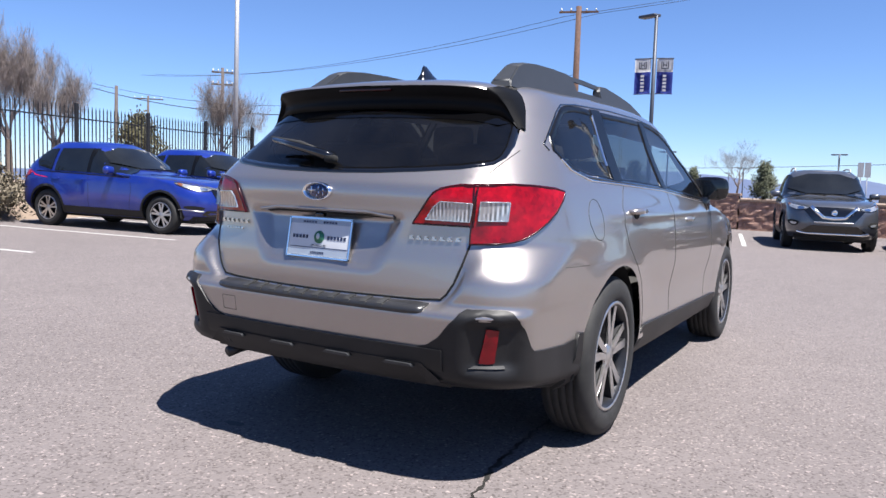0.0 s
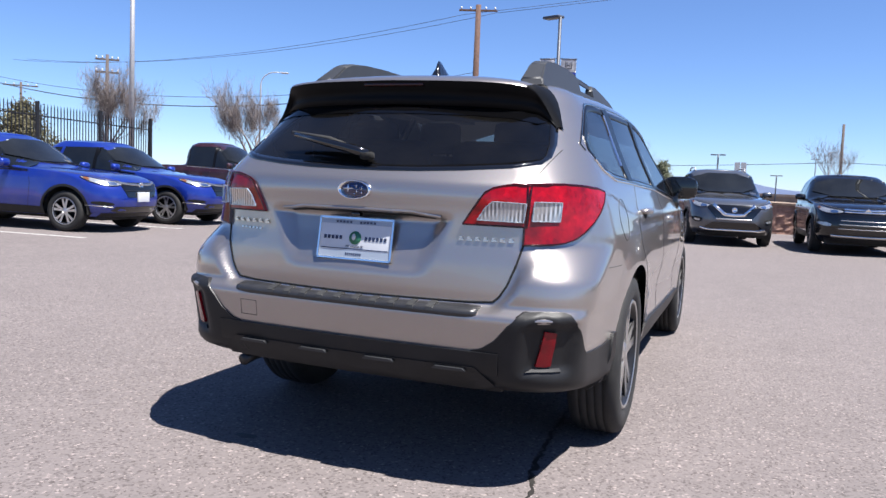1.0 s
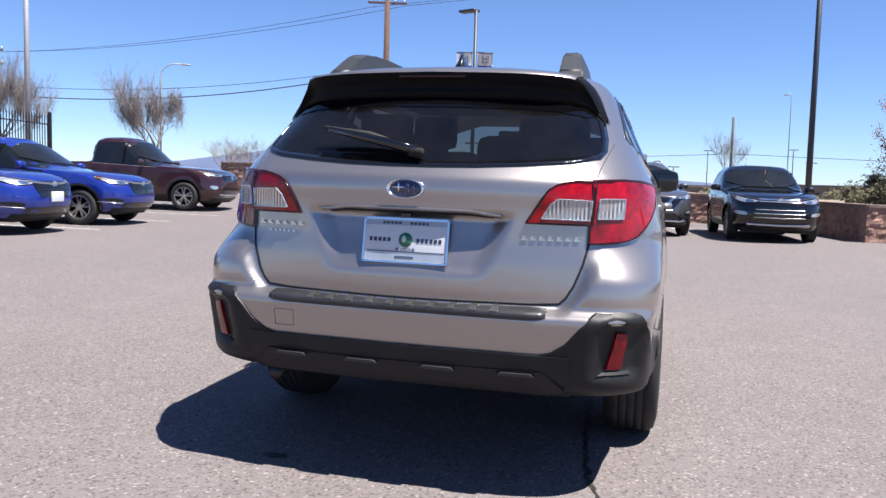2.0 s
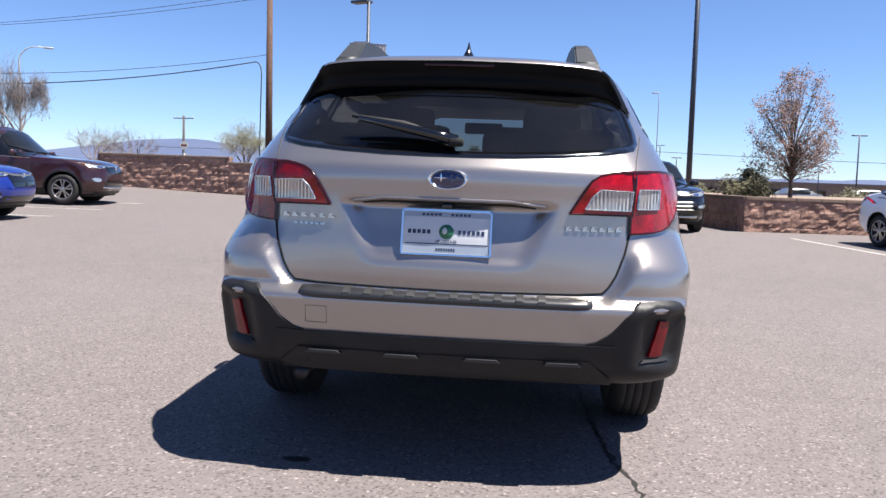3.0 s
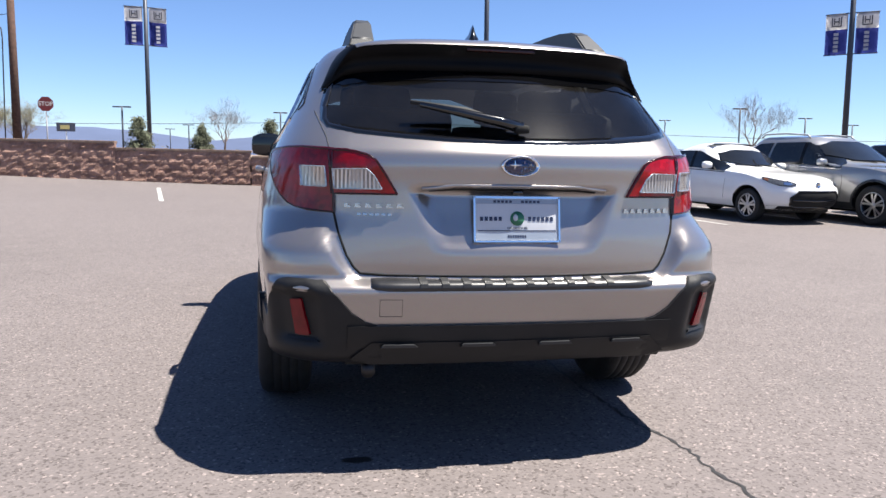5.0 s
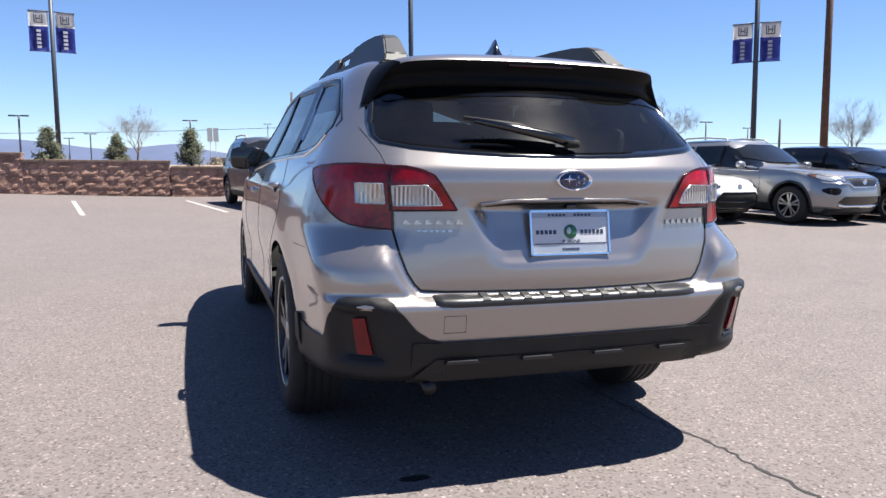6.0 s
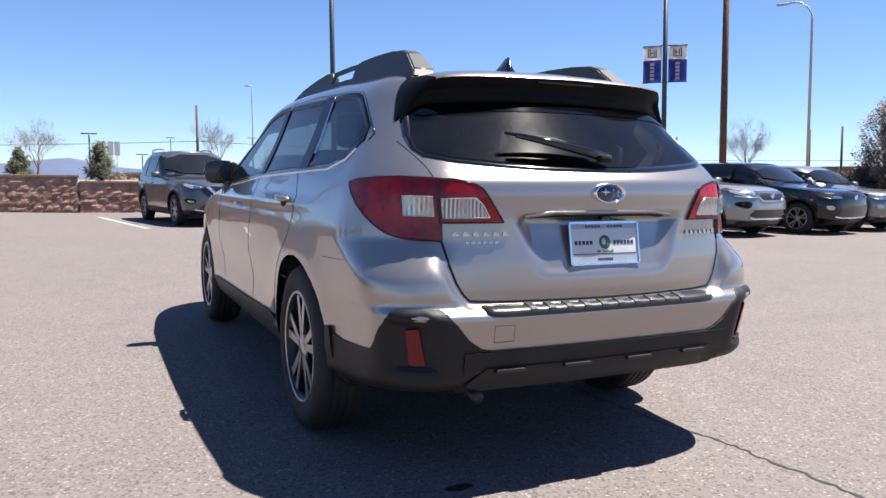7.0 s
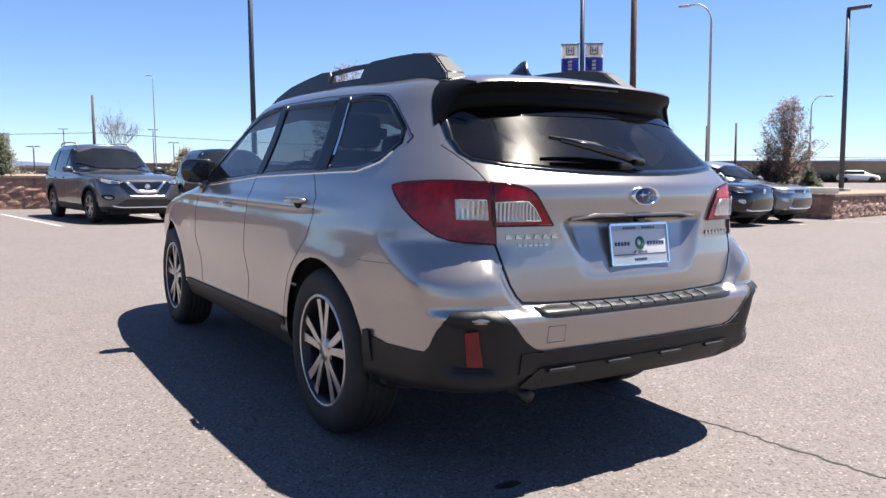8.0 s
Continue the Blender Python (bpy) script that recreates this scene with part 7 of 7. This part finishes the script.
flowering_tree("small tree with sparse reddish-pink spring leaves", 18.4, 10.5, 0.58, 2.75, 1.75, 25, 9000)
conifer("juniper_tree", "round olive-green juniper behind the fence", -19.4, 13.3, 0.72, 2.15, 1.9, 31, "leaf_olive", 9000, 0.055, True, "tree")
conifer("juniper_bush", "wind-swept grey-green juniper bush", -5.35, 21.9, 0.92, 1.05, 1.0, 32, "leaf_pine", 4200, 0.045)
conifer("juniper_bush", "small dark green conical juniper bush", -3.45, 22.1, 0.92, 0.95, 0.75, 33, "leaf_pine", 4200, 0.045)
conifer("juniper_bush", "dark green conical juniper bush", -1.3, 22.0, 0.92, 1.10, 1.05, 34, "leaf_pine", 5200, 0.045)
conifer("dry_bush", "low grey-tan dry bush on the earth bank", -13.0, 4.9, 0.24, 0.75, 1.5, 35, "leaf_dry", 6500, 0.05, True)
conifer("dry_bush", "low grey-tan dry bush on the earth bank", -13.6, 2.9, 0.40, 0.8, 1.6, 36, "leaf_dry", 6500, 0.05, True)
conifer("dry_bush", "low grey-green dry bush beside the small tree", 6.2, 17.0, 0.72, 0.75, 1.3, 37, "leaf_olive", 5200, 0.05, True)
conifer("dry_bush", "dark brown dense bush under the small tree", 18.2, 11.2, 0.58, 0.9, 1.6, 38, "leaf_brown", 6500, 0.05, True)
conifer("juniper_bush", "small grey-green bush on the planter", 18.6, 9.9, 0.58, 0.75, 0.75, 39, "leaf_pine", 3600, 0.045)
conifer("dry_bush", "low tan bush beside the wall", 3.9, 22.2, 0.92, 0.8, 1.2, 40, "leaf_dry", 4200, 0.05, True)
rng = random.Random(77)
for k in range(26):
    a = radians(rng.uniform(-58, 26))
    d = rng.uniform(48, 95)
    x, y = d * -math.sin(a), d * math.cos(a) - 3
    conifer("far_bush", "low far dry bush on open ground", x, y, ground_z(x, y) - 0.1, rng.uniform(0.7, 1.6), rng.uniform(1.6, 3.6), 100 + k, rng.choice(("leaf_dry", "leaf_olive", "leaf_brown")), 1200, 0.14, True)


# ---------------------------------------------------------------- far buildings, vehicles and hills
def far_building(name, label, cx, cy, yaw, w, d, h, mat, bays, z0=None):
    b = tagged(new(name), label, "building")
    b.matrix_world = Matrix.Translation((cx, cy, ground_z(cx, cy) if z0 is None else z0)) @ Matrix.Rotation(radians(yaw), 4, "Z")
    part("wall", box((-w / 2, -d / 2, -1), (w / 2, d / 2, h)), mat, b, smooth=False)
    part("parapet", box((-w / 2 - 0.15, -d / 2 - 0.15, h), (w / 2 + 0.15, d / 2 + 0.15, h + 0.35)), "stucco_dark", b, smooth=False)
    for k in range(bays):
        x = -w / 2 + w * (k + 0.5) / bays
        win = part("window", box((x - w / bays * 0.28, -d / 2 - 0.06, h * 0.25), (x + w / bays * 0.28, -d / 2 + 0.05, h * 0.72)), "stucco_dark", b, smooth=False)
        part("pane", box((x - w / bays * 0.25, -d / 2 - 0.09, h * 0.29), (x + w / bays * 0.25, -d / 2 - 0.05, h * 0.68)), "dark_glass", win, smooth=False)
    return b


far_building("tan_building", "long low tan stucco building with a flat roof", 98, 44, -62, 46, 18, 3.3, "stucco", 9, -0.6)
far_building("brown_building", "low brown stucco building behind the parked cars", 92, 66, -50, 26, 14, 3.2, "stucco_dark", 6, -0.4)
far_building("tan_building", "far low tan building with a blue sign", 9.5, 118, 0, 16, 10, 2.2, "stucco", 4)
far_building("tan_building", "far low tan building", 38, 120, -15, 40, 12, 2.6, "stucco", 8)


def far_car(x, y, yaw, mat):
    c = tagged(new("far_car"), "far parked car, pale in the sun", "car")
    bm = bmesh.new()
    prof = [(-2.2, 0.3), (-2.25, 0.8), (-1.9, 0.95), (-1.3, 1.42), (0.4, 1.45), (1.1, 0.98), (2.1, 0.82), (2.2, 0.3)]
    a = [bm.verts.new((yy, -0.85, z)) for yy, z in prof]
    b = [bm.verts.new((yy, 0.85, z)) for yy, z in prof]
    bm.faces.new(a)
    bm.faces.new(b[::-1])
    for i in range(len(prof)):
        j = (i + 1) % len(prof)
        bm.faces.new((a[i], b[i], b[j], a[j]))
    bmesh.ops.bevel(bm, geom=bm.edges[:], offset=0.08, segments=2, affect="EDGES")
    part("body", bm, mat, c)
    for s in (-1, 1):
        part("side_window", box((-1.5, s * 0.86 - 0.02, 0.98), (0.6, s * 0.86 + 0.02, 1.32), 0.015), "dark_glass", c)
    for xx in (-1.35, 1.35):
        for s in (-1, 1):
            bm = lathe_into(bmesh.new(), [(s * 0.70, 0.2), (s * 0.70, 0.33), (s * 0.88, 0.33), (s * 0.88, 0.2), (s * 0.86, 0.001)], 16, "y")
            bmesh.ops.translate(bm, verts=bm.verts, vec=(xx, 0, 0.33))
            part("wheel", bm, "rubber", c)
    c.matrix_world = Matrix.Translation((x, y, ground_z(x, y))) @ Matrix.Rotation(radians(yaw), 4, "Z")
    return tagged(c, group="far cars")


for x, y, yaw, mat in ((32.4, 69.6, 10, "white_paint"), (27.0, 72.0, 15, "pale_paint"), (86.0, 40.0, -60, "white_paint"), (87.5, 35.0, -55, "pale_paint"), (84.5, 45.0, -60, "white_paint"), (8.0, 70.0, 5, "white_paint"), (-22.0, 70.0, 0, "white_paint")):
    far_car(x, y, yaw, mat)


def build_hills():
    skyline = pchip([(-95, 0.9), (-60, 1.0), (-40, 1.1), (-24, 1.3), (-16, 1.3), (-8, 1.0), (-3, 1.3), (-1, 1.6), (1.2, 2.0), (3, 1.85), (5.5, 1.65), (8, 1.9), (11, 2.2), (14, 2.35), (18, 2.4), (22, 2.9), (24, 3.1), (26, 3.0), (30, 2.5), (36, 1.6), (45, 1.2), (60, 0.9), (95, 0.8)])
    bm = bmesh.new()
    rows = []
    for k in range(191):
        bear = -95 + k
        e = skyline(bear) + 0.10 * noise.noise(Vector((bear * 0.35, 3.1, 0))) + 0.05 * noise.noise(Vector((bear * 1.1, 7.7, 0)))
        a = radians(bear)
        row = []
        for dist, f in ((2350, -0.4), (2500, 0.35), (2700, 0.75), (2900, 1.0)):
            x, y = -math.sin(a) * dist, math.cos(a) * dist
            level = 0.0115 * x - 0.0142 * y
            row.append(bm.verts.new((x, y, level + 1.1 + math.tan(radians(e)) * dist * f)))
        rows.append(row)
    for r0, r1 in zip(rows, rows[1:]):
        for i in range(3):
            bm.faces.new((r0[i], r0[i + 1], r1[i + 1], r1[i]))
    tagged(part("far_hills", bm, "hill"), "long low hills on the horizon, distance haze painted blue-grey", "hills", kind="structure")


build_hills()
